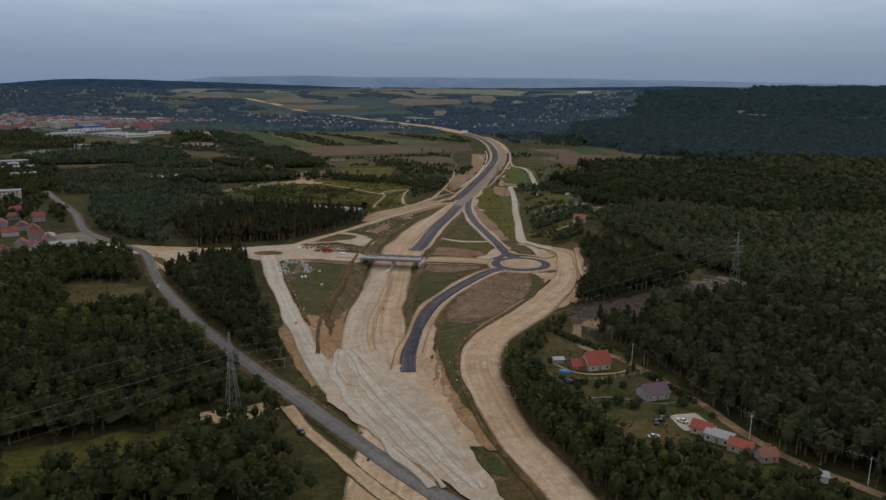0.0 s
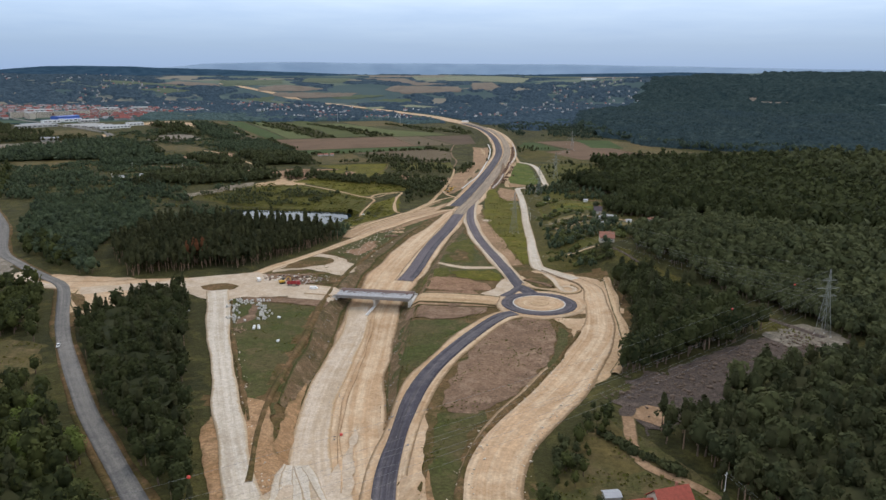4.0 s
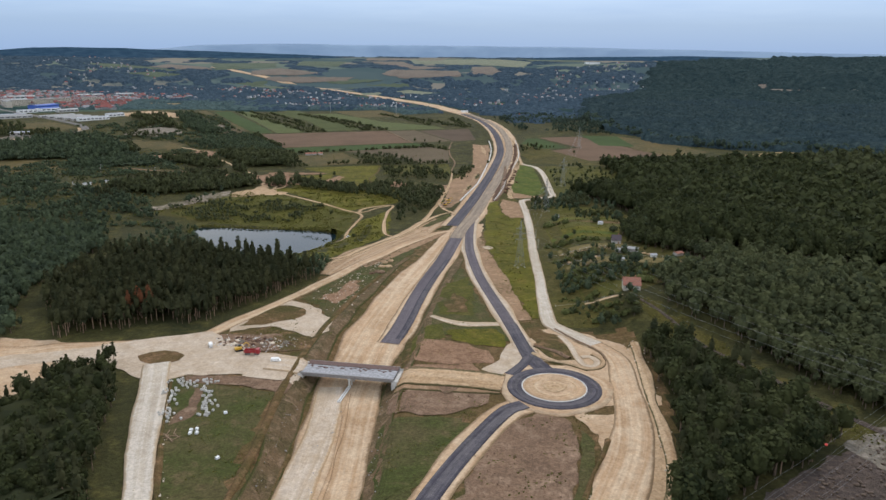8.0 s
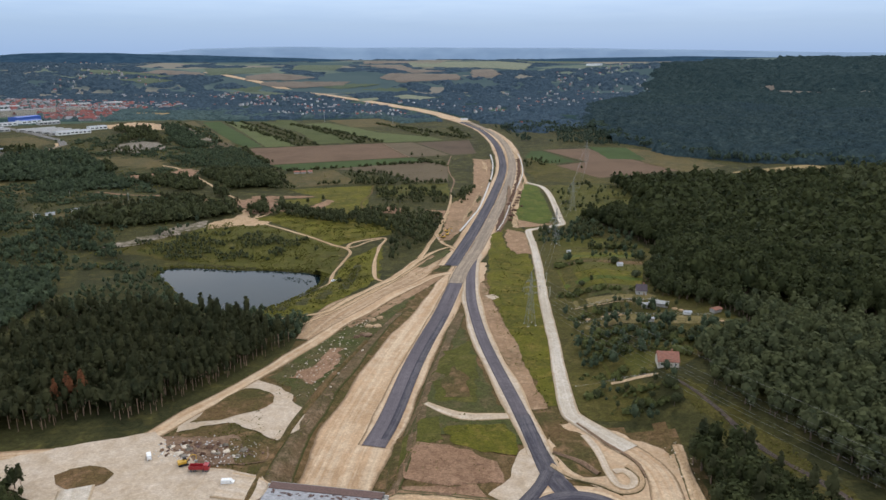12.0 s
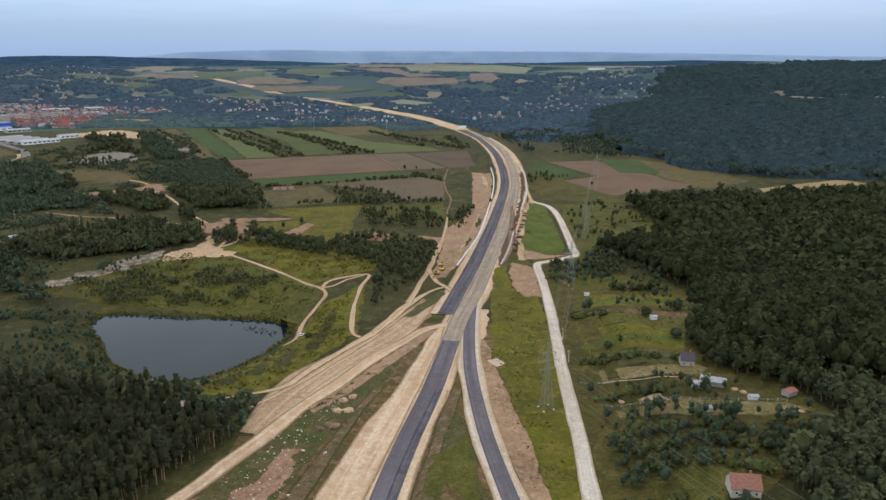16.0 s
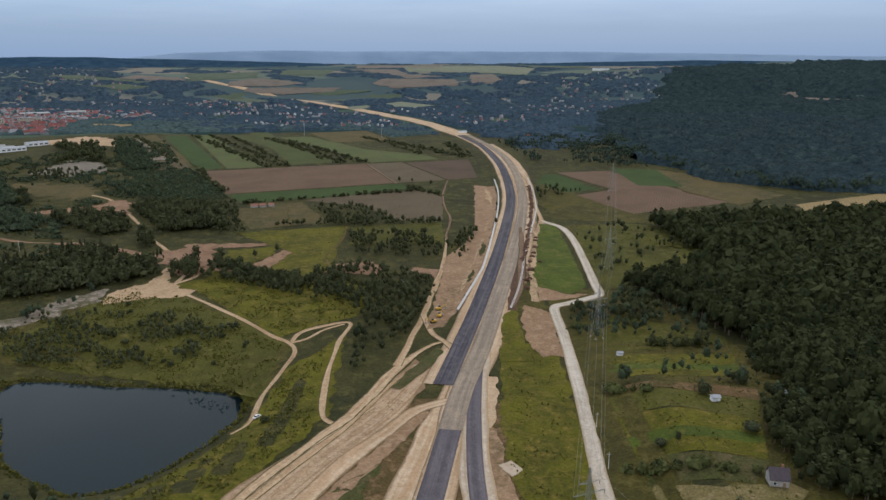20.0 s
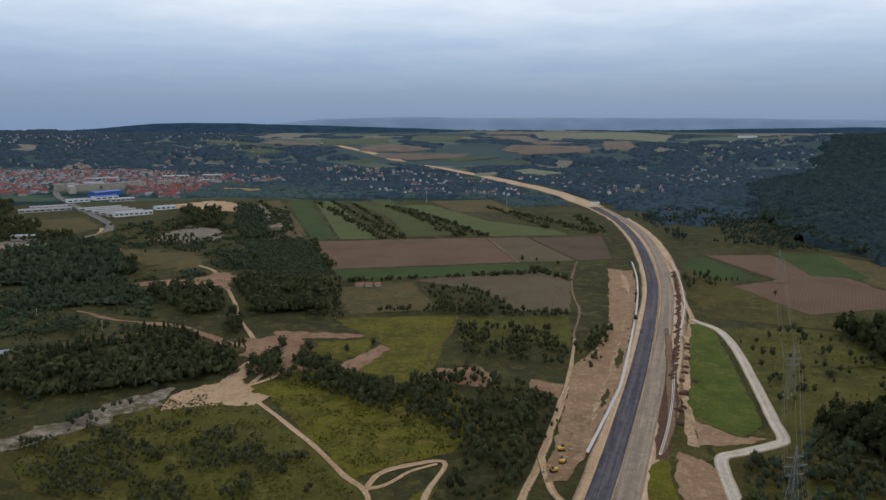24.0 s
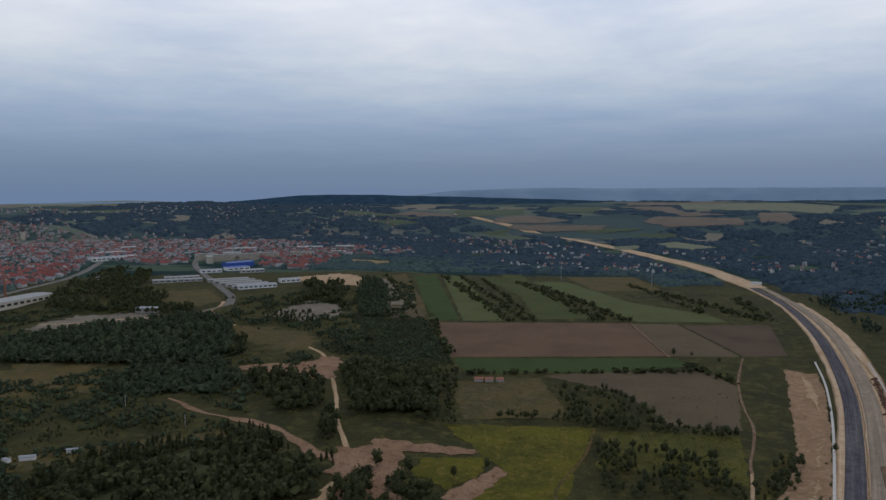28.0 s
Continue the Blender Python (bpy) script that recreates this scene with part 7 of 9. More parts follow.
ring_bm = bmesh.new()
a = np.linspace(0, 2 * np.pi, 16, endpoint=False)
loops = [[ring_bm.verts.new((rad * math.cos(t), rad * math.sin(t), z)) for t in a] for rad, z in ((0.55, 0), (0.55, 0.75), (0.43, 0.75), (0.43, 0))]
for k in range(4):
    for i in range(16):
        ring_bm.faces.new((loops[k][i], loops[k][(i + 1) % 16], loops[(k + 1) % 4][(i + 1) % 16], loops[(k + 1) % 4][i]))
bmesh.ops.recalc_face_normals(ring_bm, faces=ring_bm.faces[:])
pipe = tagged(part("concrete_ring", ring_bm, M["concrete"]), "pale grey concrete pipe ring stored on weedy gravel", "concrete ring", "concrete rings in the storage yard")
pipe.matrix_world = pose(-121, -272, gz1(-121, -272) + 0.25)
spots_ring = []
for (xa, ya), (xb, yb), n, wide in (((-132, -271), (-113, -270), 30, 1.6), ((-129, -279), (-120, -306), 44, 2.2), ((-113, -276), (-105, -303), 42, 2.0), ((-126, -274), (-114, -277), 10, 1.4), ((-163, -276), (-158, -290), 8, 1.0)):
    for _ in range(n):
        q = r.uniform()
        spots_ring.append((xa + (xb - xa) * q + r.normal(0, wide), ya + (yb - ya) * q + r.normal(0, wide * 0.7)))
for x, y in spots_ring:
    lying = r.uniform() < 0.35
    copy_thing(pipe, pose(x, y, gz1(x, y) + (0.75 if lying else 0.24), 90 if lying else 0, 0, r.uniform(0, 360)))
for k, (x, y) in enumerate([(-107, -315), (-105, -314), (-106.5, -317.5), (-104, -317), (-90, -335), (-155, -284), (-153, -288), (-150, -290), (-98, -300)]):
    bm = bmesh.new()
    box(bm, -0.7, -0.5, 0, 0.7, 0.5, 1.0, 0.08)
    tagged(part("big_bag", bm, M["white"]), "white bulk bag standing on the ground", "bulk bag", "white bulk bags").matrix_world = pose(x, y, gz1(x, y) + 0.2, 0, 0, r.uniform(0, 90))
for k in range(12):
    bm = bmesh.new()
    box(bm, -2.2, -0.12, 0, 2.2, 0.12, 0.22, 0.02)
    x, y = -113 + r.normal(0, 2.0), -320 + r.normal(0, 2.8)
    tagged(part("timber_beam", bm, M["wood"]), "brown timber beam lying in the yard", "timber beam", "timber beams in the yard").matrix_world = pose(x, y, gz1(x, y) + 0.25 + 0.1 * (k % 3), 0, 0, r.uniform(0, 180))

# garden things
for x, y, w, d, mat, label in ((24, -475, 4.5, 2.2, "tarpblue", "blue tarpaulin over garden goods"), (25, -479, 4, 2, "white", "white sheet over garden goods"), (44, -476, 5, 3, "tarpblue", "blue tarpaulin on the lawn"), (33, -489, 6, 2.2, "tarpgreen", "dark green tarpaulin over a stack")):
    bm = bmesh.new()
    bmesh.ops.create_grid(bm, x_segments=10, y_segments=6, size=0.5)
    for v in bm.verts:
        e = max(abs(v.co.x), abs(v.co.y)) * 2
        v.co = Vector((v.co.x * w, v.co.y * d, (1.0 if e < 0.95 else 0.02) * (0.75 + 0.35 * noise.noise(Vector((v.co.x * 4 + x, v.co.y * 4, 0))))))
    tagged(part("tarpaulin", bm, M[mat], smooth=True), label, "tarpaulin").matrix_world = pose(x, y, gz1(x, y) + 0.28, 0, 0, r.uniform(-20, 20))


def fence(pts, gap, h, label):
    c = smooth_line(pts, gap)
    f = empty("fence", Matrix.Translation((0, 0, 0)), label, "fence", "garden fences")
    bm = bmesh.new()
    box(bm, -0.08, -0.08, -0.4, 0.08, 0.08, h)
    me = None
    for x, y in c:
        if me is None:
            ob = part("post", bm, M["concrete"], f)
            me = ob.data
        else:
            ob = new("post", me)
            ob.parent = f
        ob.location = (x, y, gz1(x, y) + 0.2)
    for k in (0.5, 0.95):
        bm = bmesh.new()
        for (xa, ya), (xb, yb) in zip(c[:-1], c[1:]):
            bar(bm, (xa, ya, gz1(xa, ya) + 0.2 + h * k), (xb, yb, gz1(xb, yb) + 0.2 + h * k), 0.03, 0.03, 3)
        part("rail_wire", bm, M["steel"], f)


fence([(24, -482), (36, -486), (52, -486), (66, -482), (80, -476)], 3.0, 1.3, "low garden fence of pale concrete posts")
fence([(70, -71), (87, -80), (104, -85), (127, -85.5), (149, -86)], 4.0, 1.3, "garden fence of pale posts beside a dry strip")
fence([(64, -44), (80, -49), (94, -56), (108, -58.5), (124, -58)], 4.0, 1.3, "garden fence of pale posts")
for k, (x, y) in enumerate(((91, -79), (94, -82), (79, -71), (130, -74), (133, -77), (151, -96))):
    lump("sand_mound", x, y, 2.2 - 0.15 * k, 0.7, "track", "pale sand heap in a garden", "sand heap", "sand heaps in the gardens", 300 + k)
fence([(57, -160), (75, -157), (94, -167)], 4.0, 1.2, "garden fence along a pale lane")

# white concrete drains along the carriageways
DRAIN_L = [(1, 180), (8, 212), (16, 250), (23, 289), (35, 391), (46, 500), (52, 600), (52, 690)]
DRAIN_R = [(37, 184), (45, 221), (52, 265), (59, 318), (72, 400), (88, 500), (95, 590), (98, 700)]


def drain(pts, w, label):
    d = empty("drain_channel", Matrix.Translation((0, 0, 0)), label, "drain")
    c = smooth_line(pts, 6.0)
    for i in range(len(c) - 1):
        a, b = c[i], c[i + 1]
        m = (a + b) / 2
        ln = float(np.linalg.norm(b - a)) - 0.06
        bm = bmesh.new()
        box(bm, -ln / 2, -w / 2, -0.3, ln / 2, w / 2, 0.05)
        for s in (-1, 1):
            box(bm, -ln / 2, s * w / 2 - 0.18, 0.05, ln / 2, s * w / 2 + 0.18, 0.35)
        ob = part("channel_segment", bm, M["pale_concrete"], d)
        za, zb = gz1(*a), gz1(*b)
        ob.matrix_world = pose(m[0], m[1], (za + zb) / 2 + 0.45, 0, -math.degrees(math.atan2(zb - za, ln)), math.degrees(math.atan2(b[1] - a[1], b[0] - a[0])))


M["pale_concrete"] = paint("new_white_concrete", (0.52, 0.50, 0.46), 0.85, 0, 0.2, 1.5)
drain(DRAIN_L, 1.3, "new white concrete drainage channel beside the road")
drain(DRAIN_R, 0.9, "new white concrete drainage channel below the embankment")
# ---------------------------------------------------------------- town and villages
def scaled(x, y, turn, sx, sy, sz, lift=0.0):
    return pose(x, y, gz1(x, y) + lift, 0, 0, turn) @ Matrix.Diagonal((sx, sy, sz, 1))


# Town colours are dulled to imitate the haze between town and viewer.
M["townred"] = paint("haze_dulled_red_tiles", (0.215, 0.066, 0.056), 0.9, 0, 0.25, 3.0)
M["townbrown"] = paint("haze_dulled_brown_tiles", (0.165, 0.072, 0.062), 0.9, 0, 0.25, 3.0)
M["towngrey"] = paint("haze_dulled_grey_roofing", (0.24, 0.24, 0.25), 0.9, 0, 0.2, 3.0)
M["townwall"] = paint("haze_dulled_plaster", (0.24, 0.24, 0.24), 0.9, 0, 0.2, 3.0)
M["townwhite"] = paint("haze_dulled_white_plaster", (0.40, 0.40, 0.39), 0.9, 0, 0.15, 3.0)
protos = []
for walls, roof, label in (("townwall", "townred", "cream town house with a red tiled roof"), ("townwall", "townbrown", "grey town house with a brown red tiled roof"), ("townwhite", "townred", "white town house with a red tiled roof"), ("townwhite", "towngrey", "cream house with a grey roof"), ("townwall", "townred", "grey plastered house with a red tiled roof")):
    h = house(-1200, 1300 + 14 * len(protos), 11, 9, 4.0, 3.6, 0, walls, roof, label, "house", "town houses", 1, hip=1.5 if len(protos) % 2 else 0.0)
    protos.append(h)
TOWN = [(-2468, 1710), (-2117, 1772), (-1903, 1927), (-1492, 1946), (-1142, 1807), (-821, 1711), (-773, 1602), (-916, 1460), (-812, 1171), (-929, 1164), (-1075, 1352), (-1156, 1270), (-1193, 1150), (-1464, 1222), (-1279, 1023), (-1123, 811), (-1130, 702), (-1400, 720), (-1900, 1000), (-2400, 1400)]
rt = np.random.default_rng(77)
TOWN_LANES = [([(-1464, 1260), (-1230, 985), (-1140, 840), (-1100, 702)], 18), ([(-922, 987), (-1116, 1177), (-1300, 1400)], 18)]
tq = scatter(TOWN, 23.0, 51, 0.92, TOWN_LANES)
tq = tq[np.argsort(np.hypot(tq[:, 0], tq[:, 1]))]
for x, y in tq[:260]:
    k = int(rt.choice(5, p=(0.34, 0.22, 0.16, 0.1, 0.18)))
    big = rt.uniform(0.85, 1.5)
    copy_thing(protos[k], scaled(x, y, rt.choice((35, 125)) + rt.normal(0, 8), big * rt.uniform(0.9, 1.5), big, rt.uniform(0.9, 1.5)))


def far_houses(name, pts, size, roofs, label, walls="townwall"):
    """Many small gabled houses in one object."""
    n = len(pts)
    r = np.random.default_rng(n)
    w, d, h, t = size * r.uniform(0.7, 1.5, n), size * 0.75 * r.uniform(0.8, 1.2, n), 3.6 * r.uniform(0.8, 1.8, n), 3.2 * r.uniform(0.7, 1.3, n)
    a = r.choice((0.6, 2.17), n) + r.normal(0, 0.15, n)
    base = np.array([(-1, -1, 0), (1, -1, 0), (1, 1, 0), (-1, 1, 0), (-1, -1, 1), (1, -1, 1), (1, 1, 1), (-1, 1, 1), (-1, 0, 2), (1, 0, 2)], float)
    tri = np.array([(0, 1, 5), (0, 5, 4), (1, 2, 6), (1, 6, 5), (2, 3, 7), (2, 7, 6), (3, 0, 4), (3, 4, 7), (4, 8, 7), (5, 6, 9), (4, 5, 9), (4, 9, 8), (6, 7, 8), (6, 8, 9)])
    lx, ly = base[None, :, 0] * w[:, None] / 2, base[None, :, 1] * d[:, None] / 2
    z = np.where(base[None, :, 2] == 0, -1.5, np.where(base[None, :, 2] == 1, h[:, None], (h + t)[:, None]))
    x = lx * np.cos(a)[:, None] - ly * np.sin(a)[:, None] + pts[:, :1]
    y = lx * np.sin(a)[:, None] + ly * np.cos(a)[:, None] + pts[:, 1:2]
    z = z + ground_z(pts[:, 0], pts[:, 1])[:, None]
    f = (tri[None] + np.arange(n)[:, None, None] * 10).reshape(-1, 3)
    pick = r.integers(1, len(roofs) + 1, n)
    ix = np.where(np.arange(14)[None] < 10, 0, pick[:, None]).ravel()
    ob = mesh_np(name, np.stack([x, y, z], 2).reshape(-1, 3), f, [M[walls]] + [M[q] for q in roofs], ix)
    return tagged(ob, label, "houses", kind="stuff")


far_houses("town_houses", tq[260:], 11.5, ["townred", "townred", "townbrown", "towngrey"], "distant town houses with red roofs")
q = patchy(scatter([(-2900, 1500), (-2100, 1750), (-1400, 2000), (-800, 1720), (-480, 1420), (-200, 1420), (-300, 1900), (-900, 2350), (-1700, 2700), (-2900, 2500)], 42, 52, 0.7, [(FAR, 60)]), 220, 0.42, 6)
SUBURB = [q]
far_houses("suburb_houses", q, 7.5, ["townred", "townbrown", "towngrey", "towngrey"], "scattered suburban houses among trees", "townwall")
q = patchy(scatter([(-100, 1350), (250, 1250), (420, 1500), (900, 2500), (500, 2800), (0, 2300), (-150, 1700)], 48, 53, 0.6, [(FAR, 60), (RIGHT, 40)]), 200, 0.36, 7)
SUBURB.append(q)
far_houses("village_houses", q, 7.5, ["townred", "townbrown", "towngrey", "towngrey"], "scattered village houses among trees", "townwall")
q = patchy(scatter([(-2500, 2700), (-1900, 2500), (-1350, 2480), (-1500, 2900), (-2100, 3300)], 48, 54, 0.7), 160, 0.28, 8)
SUBURB.append(q)
far_houses("hillside_houses", q, 6, ["townwall", "townbrown", "towngrey", "townbrown"], "pale houses scattered over a distant slope", "townwall")
q = patchy(scatter([(150, 2400), (500, 2350), (800, 2560), (900, 2850), (620, 2980), (300, 2750)], 44, 55, 0.7), 130, 0.4, 9)
SUBURB.append(q)
far_houses("village_houses", q, 6.5, ["townwall", "townred", "towngrey", "townbrown"], "pale village houses below a distant forest", "townwall")
q = patchy(scatter([(-520, 1420), (-150, 1380), (150, 1500), (-60, 2000), (-420, 2150), (-800, 2000)], 36, 56, 0.7, [(FAR, 60)]), 120, 0.4, 10)
SUBURB.append(q)
far_houses("garden_huts", q, 5.5, ["townwhite", "townred", "towngrey", "townbrown"], "small garden huts among distant trees", "townwhite")
SUBURB = np.vstack(SUBURB)
# hamlet beside the country road
rv = np.random.default_rng(78)
for x, y in [(-385, -182), (-391, -155), (-370, -173), (-402, -110), (-332, -216), (-352, -200), (-330, -240), (-345, -232), (-340, -262), (-360, -250), (-420, -140), (-410, -175), (-400, -210), (-378, -228), (-430, -100), (-455, -60), (-470, -110), (-445, -160), (-430, -200), (-385, -262), (-500, -20), (-480, -70), (-440, -250), (-412, -240)]:
    copy_thing(protos[int(rv.integers(0, 3))], scaled(x, y, rv.choice((30, 120)) + rv.normal(0, 6), rv.uniform(0.9, 1.4), rv.uniform(0.9, 1.2), rv.uniform(0.8, 1.2)))


def hall(x, y, w, d, h, turn, roof, label, walls="white", rise=1.2, bands=0):
    """A long low hall, its bays as parts."""
    b = house(x, y, w, d, h, rise, turn, walls, roof, label, "industrial hall", "industrial halls", 0, over=0.3, chimney=False, name="industrial_hall")
    for s in (-1, 1):
        for k in range(bands):
            bm = bmesh.new()
            xx = -w / 2 + (k + 0.5) * w / bands
            box(bm, xx - w / bands * 0.32, s * d / 2 - 0.08, h * 0.35, xx + w / bands * 0.32, s * d / 2 + 0.08, h * 0.7)
            part("window_band", bm, M["glass"], b)
    return b


hall(-745, 897, 62, 18, 6, 50, "tinroof", "long white hall with a pale metal roof", bands=8)
hall(-737, 978, 34, 18, 6, 50, "tinroof", "white hall with a bright metal roof", bands=4)
for k in range(5):
    hall(-850 + 24 * k, 950 - 14 * k + 6, 70, 11, 4, 50, "greyroof", "long low grey storage shed", "greywall", bands=5)
hall(-928, 917, 82, 16, 5, 44, "greyroof", "long low barn with a pale grey roof", "townwhite", bands=8)
hall(-948, 950, 60, 14, 5, 44, "tinroof", "long low barn with a pale roof", "greywall", bands=6)
hall(-1010, 1189, 62, 30, 10, 70, "blueroof", "bright blue sheet metal industrial hall", "blueroof")
hall(-960, 1120, 46, 24, 7, 60, "blueroof", "hall with a blue roof", bands=4)
hall(-975, 1060, 40, 16, 6, 50, "tinroof", "white industrial hall with window bands", bands=4)
hall(-900, 1090, 44, 18, 6, 50, "townwhite", "pale office hall with window bands", "townwhite", bands=5)
hall(-1411, 1229, 108, 26, 9, 72, "tinroof", "long white factory hall with windows", "white", bands=10)
hall(-1150, 1380, 90, 20, 9, 40, "townwhite", "long pale commercial block", "townwhite", bands=8)
hall(-1010, 668, 120, 40, 10, 100, "greyroof", "grey factory hall with a flat roof", "offwhite", bands=10)
hall(-1075, 640, 80, 34, 9, 100, "greyroof", "grey factory hall with a flat roof", "offwhite", bands=6)
hall(-769, 686, 30, 16, 6, 20, "tinroof", "small grey workshop in a gravel yard", "greywall", bands=3)
hall(-1080, 905, 36, 16, 6, 30, "darkroof", "dark roofed hall among trees", "greywall", bands=3)
for x, y, w, t in ((-640, 262, 34, 35), (-700, 350, 46, 35), (-768, 440, 52, 35), (-735, 395, 30, 125)):
    hall(x, y, w, 16, 6, t, "greyroof", "pale grey warehouse with a metal roof", "townwall", bands=5)
hall(-316, -226, 20, 11, 4, 35, "greyroof", "pale workshop with a grey roof beside the road", "townwhite", bands=3)
hall(-344, -196, 16, 9, 3.5, 120, "greyroof", "low grey roofed workshop in a gravel yard", "greywall", bands=2)


def flats(x, y, w, d, h, turn, mat="offwhite"):
    b = empty("apartment_block", pose(x, y, gz1(x, y), 0, 0, turn), "pale five storey apartment block", "apartment block", "apartment blocks")
    bm = bmesh.new()
    box(bm, -w / 2, -d / 2, -2, w / 2, d / 2, h)
    part("wall", bm, M[mat], b)
    bm = bmesh.new()
    box(bm, -w / 2 - 0.4, -d / 2 - 0.4, h + 0.003, w / 2 + 0.4, d / 2 + 0.4, h + 0.7)
    part("roof", bm, M["greyroof"], b)
    for s in (-1, 1):
        for k in range(int(h / 3)):
            for i in range(int(w / 4)):
                xx = -w / 2 + 2 + 4 * i
                part("window", box(bmesh.new(), xx - 1, s * d / 2 - 0.05, 1.0 + 3 * k, xx + 1, s * d / 2 + 0.05, 2.4 + 3 * k), M["glass"], b)


flats(-498, 2, 22, 13, 15, 30)
for x, y, w, t in ((-1140, 1290, 60, 45), (-1100, 1335, 60, 45), (-1070, 1380, 50, 45), (-1190, 1300, 50, 45), (-1130, 1240, 40, 135), (-1010, 1430, 50, 30)):
    flats(x, y, w, 13, 15, t)
for x, y, w, d, h, t in ((-1545, 1350, 70, 22, 8, 60), (-1290, 1560, 80, 20, 8, 40), (-1130, 1660, 70, 26, 8, 30), (-1040, 1700, 50, 26, 9, 20), (-1640, 1500, 40, 20, 9, 60), (-980, 1560, 36, 18, 7, 40), (-1210, 1420, 44, 16, 9, 45)):
    hall(x, y, w, d, h, t, "townwhite", "pale flat roofed public building in the town", "townwhite", bands=6)
bm = bmesh.new()
bar(bm, (0, 0, -1), (0, 0, 42), 2.0, 1.2, 14)
tagged(part("chimney", bm, M["brownroof"]), "tall brick factory chimney", "chimney").matrix_world = pose(-1082, 708, gz1(-1082, 708))
tower = empty("church", pose(-2230, 1626, gz1(-2230, 1626)), "pale church tower with a pointed spire above the town", "church")
bm = bmesh.new()
box(bm, -5, -5, -1, 5, 5, 30)
part("tower", bm, M["offwhite"], tower)
bm = bmesh.new()
bmesh.ops.create_cone(bm, cap_ends=True, segments=8, radius1=6.5, radius2=0.1, depth=24, matrix=Matrix.Translation((0, 0, 42)))
part("spire", bm, M["darkroof"], tower)
for x, y in ((-319, 1242), (-152, 1202)):
    bm = bmesh.new()
    bar(bm, (0, 0, -1), (0, 0, 26), 0.45, 0.3, 8)
    box(bm, -0.9, -0.4, 21, 0.9, 0.4, 25)
    tagged(part("radio_mast", bm, M["steel"]), "slim grey antenna mast behind the fields", "antenna mast", "antenna masts").matrix_world = pose(x, y, gz1(x, y))
hall(15, 1290, 16, 8, 4, 10, "tinroof", "white site cabin at the end of the road")
house(474, 1350, 16, 10, 4, 3.5, 20, "offwhite", "redroof", "farmhouse with a red roof at the forest edge", detail=1)
house(440, 1360, 14, 10, 4, 3.5, 40, "white", "redroof", "white farmhouse with a red roof at the forest edge", detail=1)
house(140, 1180, 14, 8, 4, 3.0, 10, "offwhite", "redroof", "red roofed house near the road", detail=1)
hall(645, 3030, 70, 24, 8, 10, "towngrey", "white quarry buildings on a distant slope")

# ---------------------------------------------------------------- far fields and hills
FAR_PLOTS = [  # corners, crop
    ([(-1342, 2622), (-1307, 2744), (-1121, 2703), (-1072, 2642), (-1217, 2603)], "far_brown"), ([(-1158, 2845), (-871, 2977), (-829, 2786), (-1052, 2633)], "far_green"),
    ([(-900, 2665), (-810, 2760), (-610, 2690), (-705, 2622), (-896, 2582)], "far_brown"), ([(-814, 2575), (-455, 2662), (-486, 2601), (-682, 2533), (-811, 2529)], "far_brown"),
    ([(-515, 3196), (-288, 3223), (-202, 2963), (-23, 2908), (-205, 2852), (-352, 3036)], "far_brown"), ([(-269, 3455), (215, 3581), (382, 3264), (302, 2900), (179, 3017), (-220, 3072)], "far_pale"),
    ([(-343, 2729), (-309, 2838), (-4, 2827), (15, 2721), (-252, 2672)], "far_brown"), ([(-486, 2543), (-343, 2596), (-218, 2613), (-205, 2578), (-417, 2428)], "far_green"),
    ([(-269, 2275), (-205, 2447), (-44, 2213), (-138, 2054)], "far_pale"), ([(-360, 2122), (-299, 2232), (-275, 2098), (-330, 2000)], "far_pale"),
    ([(-1661, 2659), (-1511, 2665), (-1190, 2571), (-1199, 2534), (-1557, 2552)], "far_green"), ([(-1382, 2426), (-1276, 2514), (-1120, 2492), (-1233, 2423)], "far_green"),
    ([(-872, 1417), (-756, 1410), (-721, 1338), (-811, 1336)], "straw"), ([(-982, 2438), (-807, 2514), (-615, 2270), (-686, 2115)], "far_green"),
    ([(-584, 2566), (-450, 2632), (-329, 2638), (-481, 2570)], "far_green"), ([(-2570, 2041), (-2439, 2327), (-2320, 2177), (-2458, 1972)], "far_green"),
    ([(-3375, 2392), (-3606, 3394), (-2843, 3095), (-2973, 2259)], "far_pale"), ([(-780, 3120), (-560, 3160), (-560, 2900), (-760, 2860)], "far_green"),
    ([(-520, 3600), (-60, 3620), (-100, 3330), (-480, 3300)], "far_brown"), ([(300, 3700), (700, 3600), (640, 3300), (400, 3330)], "far_green"),
    ([(60, 2960), (160, 2970), (200, 2780), (60, 2740)], "far_brown"), ([(1178, 2402), (1228, 2402), (1185, 2139), (1292, 2045), (1204, 2028), (1102, 2117)], "far_brown")]
for poly, m in FAR_PLOTS:
    patch("field", poly, M[m], 1.2, 6.0, 30.0, label="distant strip field on the plain", category="field")
FAR_PLOTS = [poly for poly, m in FAR_PLOTS]

# Distance haze is painted here: blue base colour, lifted by an emission glow.
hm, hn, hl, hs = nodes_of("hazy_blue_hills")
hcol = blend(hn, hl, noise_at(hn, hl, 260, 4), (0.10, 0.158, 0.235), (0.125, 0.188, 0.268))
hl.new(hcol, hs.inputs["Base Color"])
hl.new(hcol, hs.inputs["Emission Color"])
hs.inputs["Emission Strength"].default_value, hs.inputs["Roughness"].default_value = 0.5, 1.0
# The wooded hills carry the same painted haze, a darker blue that also glows.
dm, dn, dl, ds = nodes_of("haze_glow_wooded_hill")
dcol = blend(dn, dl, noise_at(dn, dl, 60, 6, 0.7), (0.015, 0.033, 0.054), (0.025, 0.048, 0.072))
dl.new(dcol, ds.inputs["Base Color"])
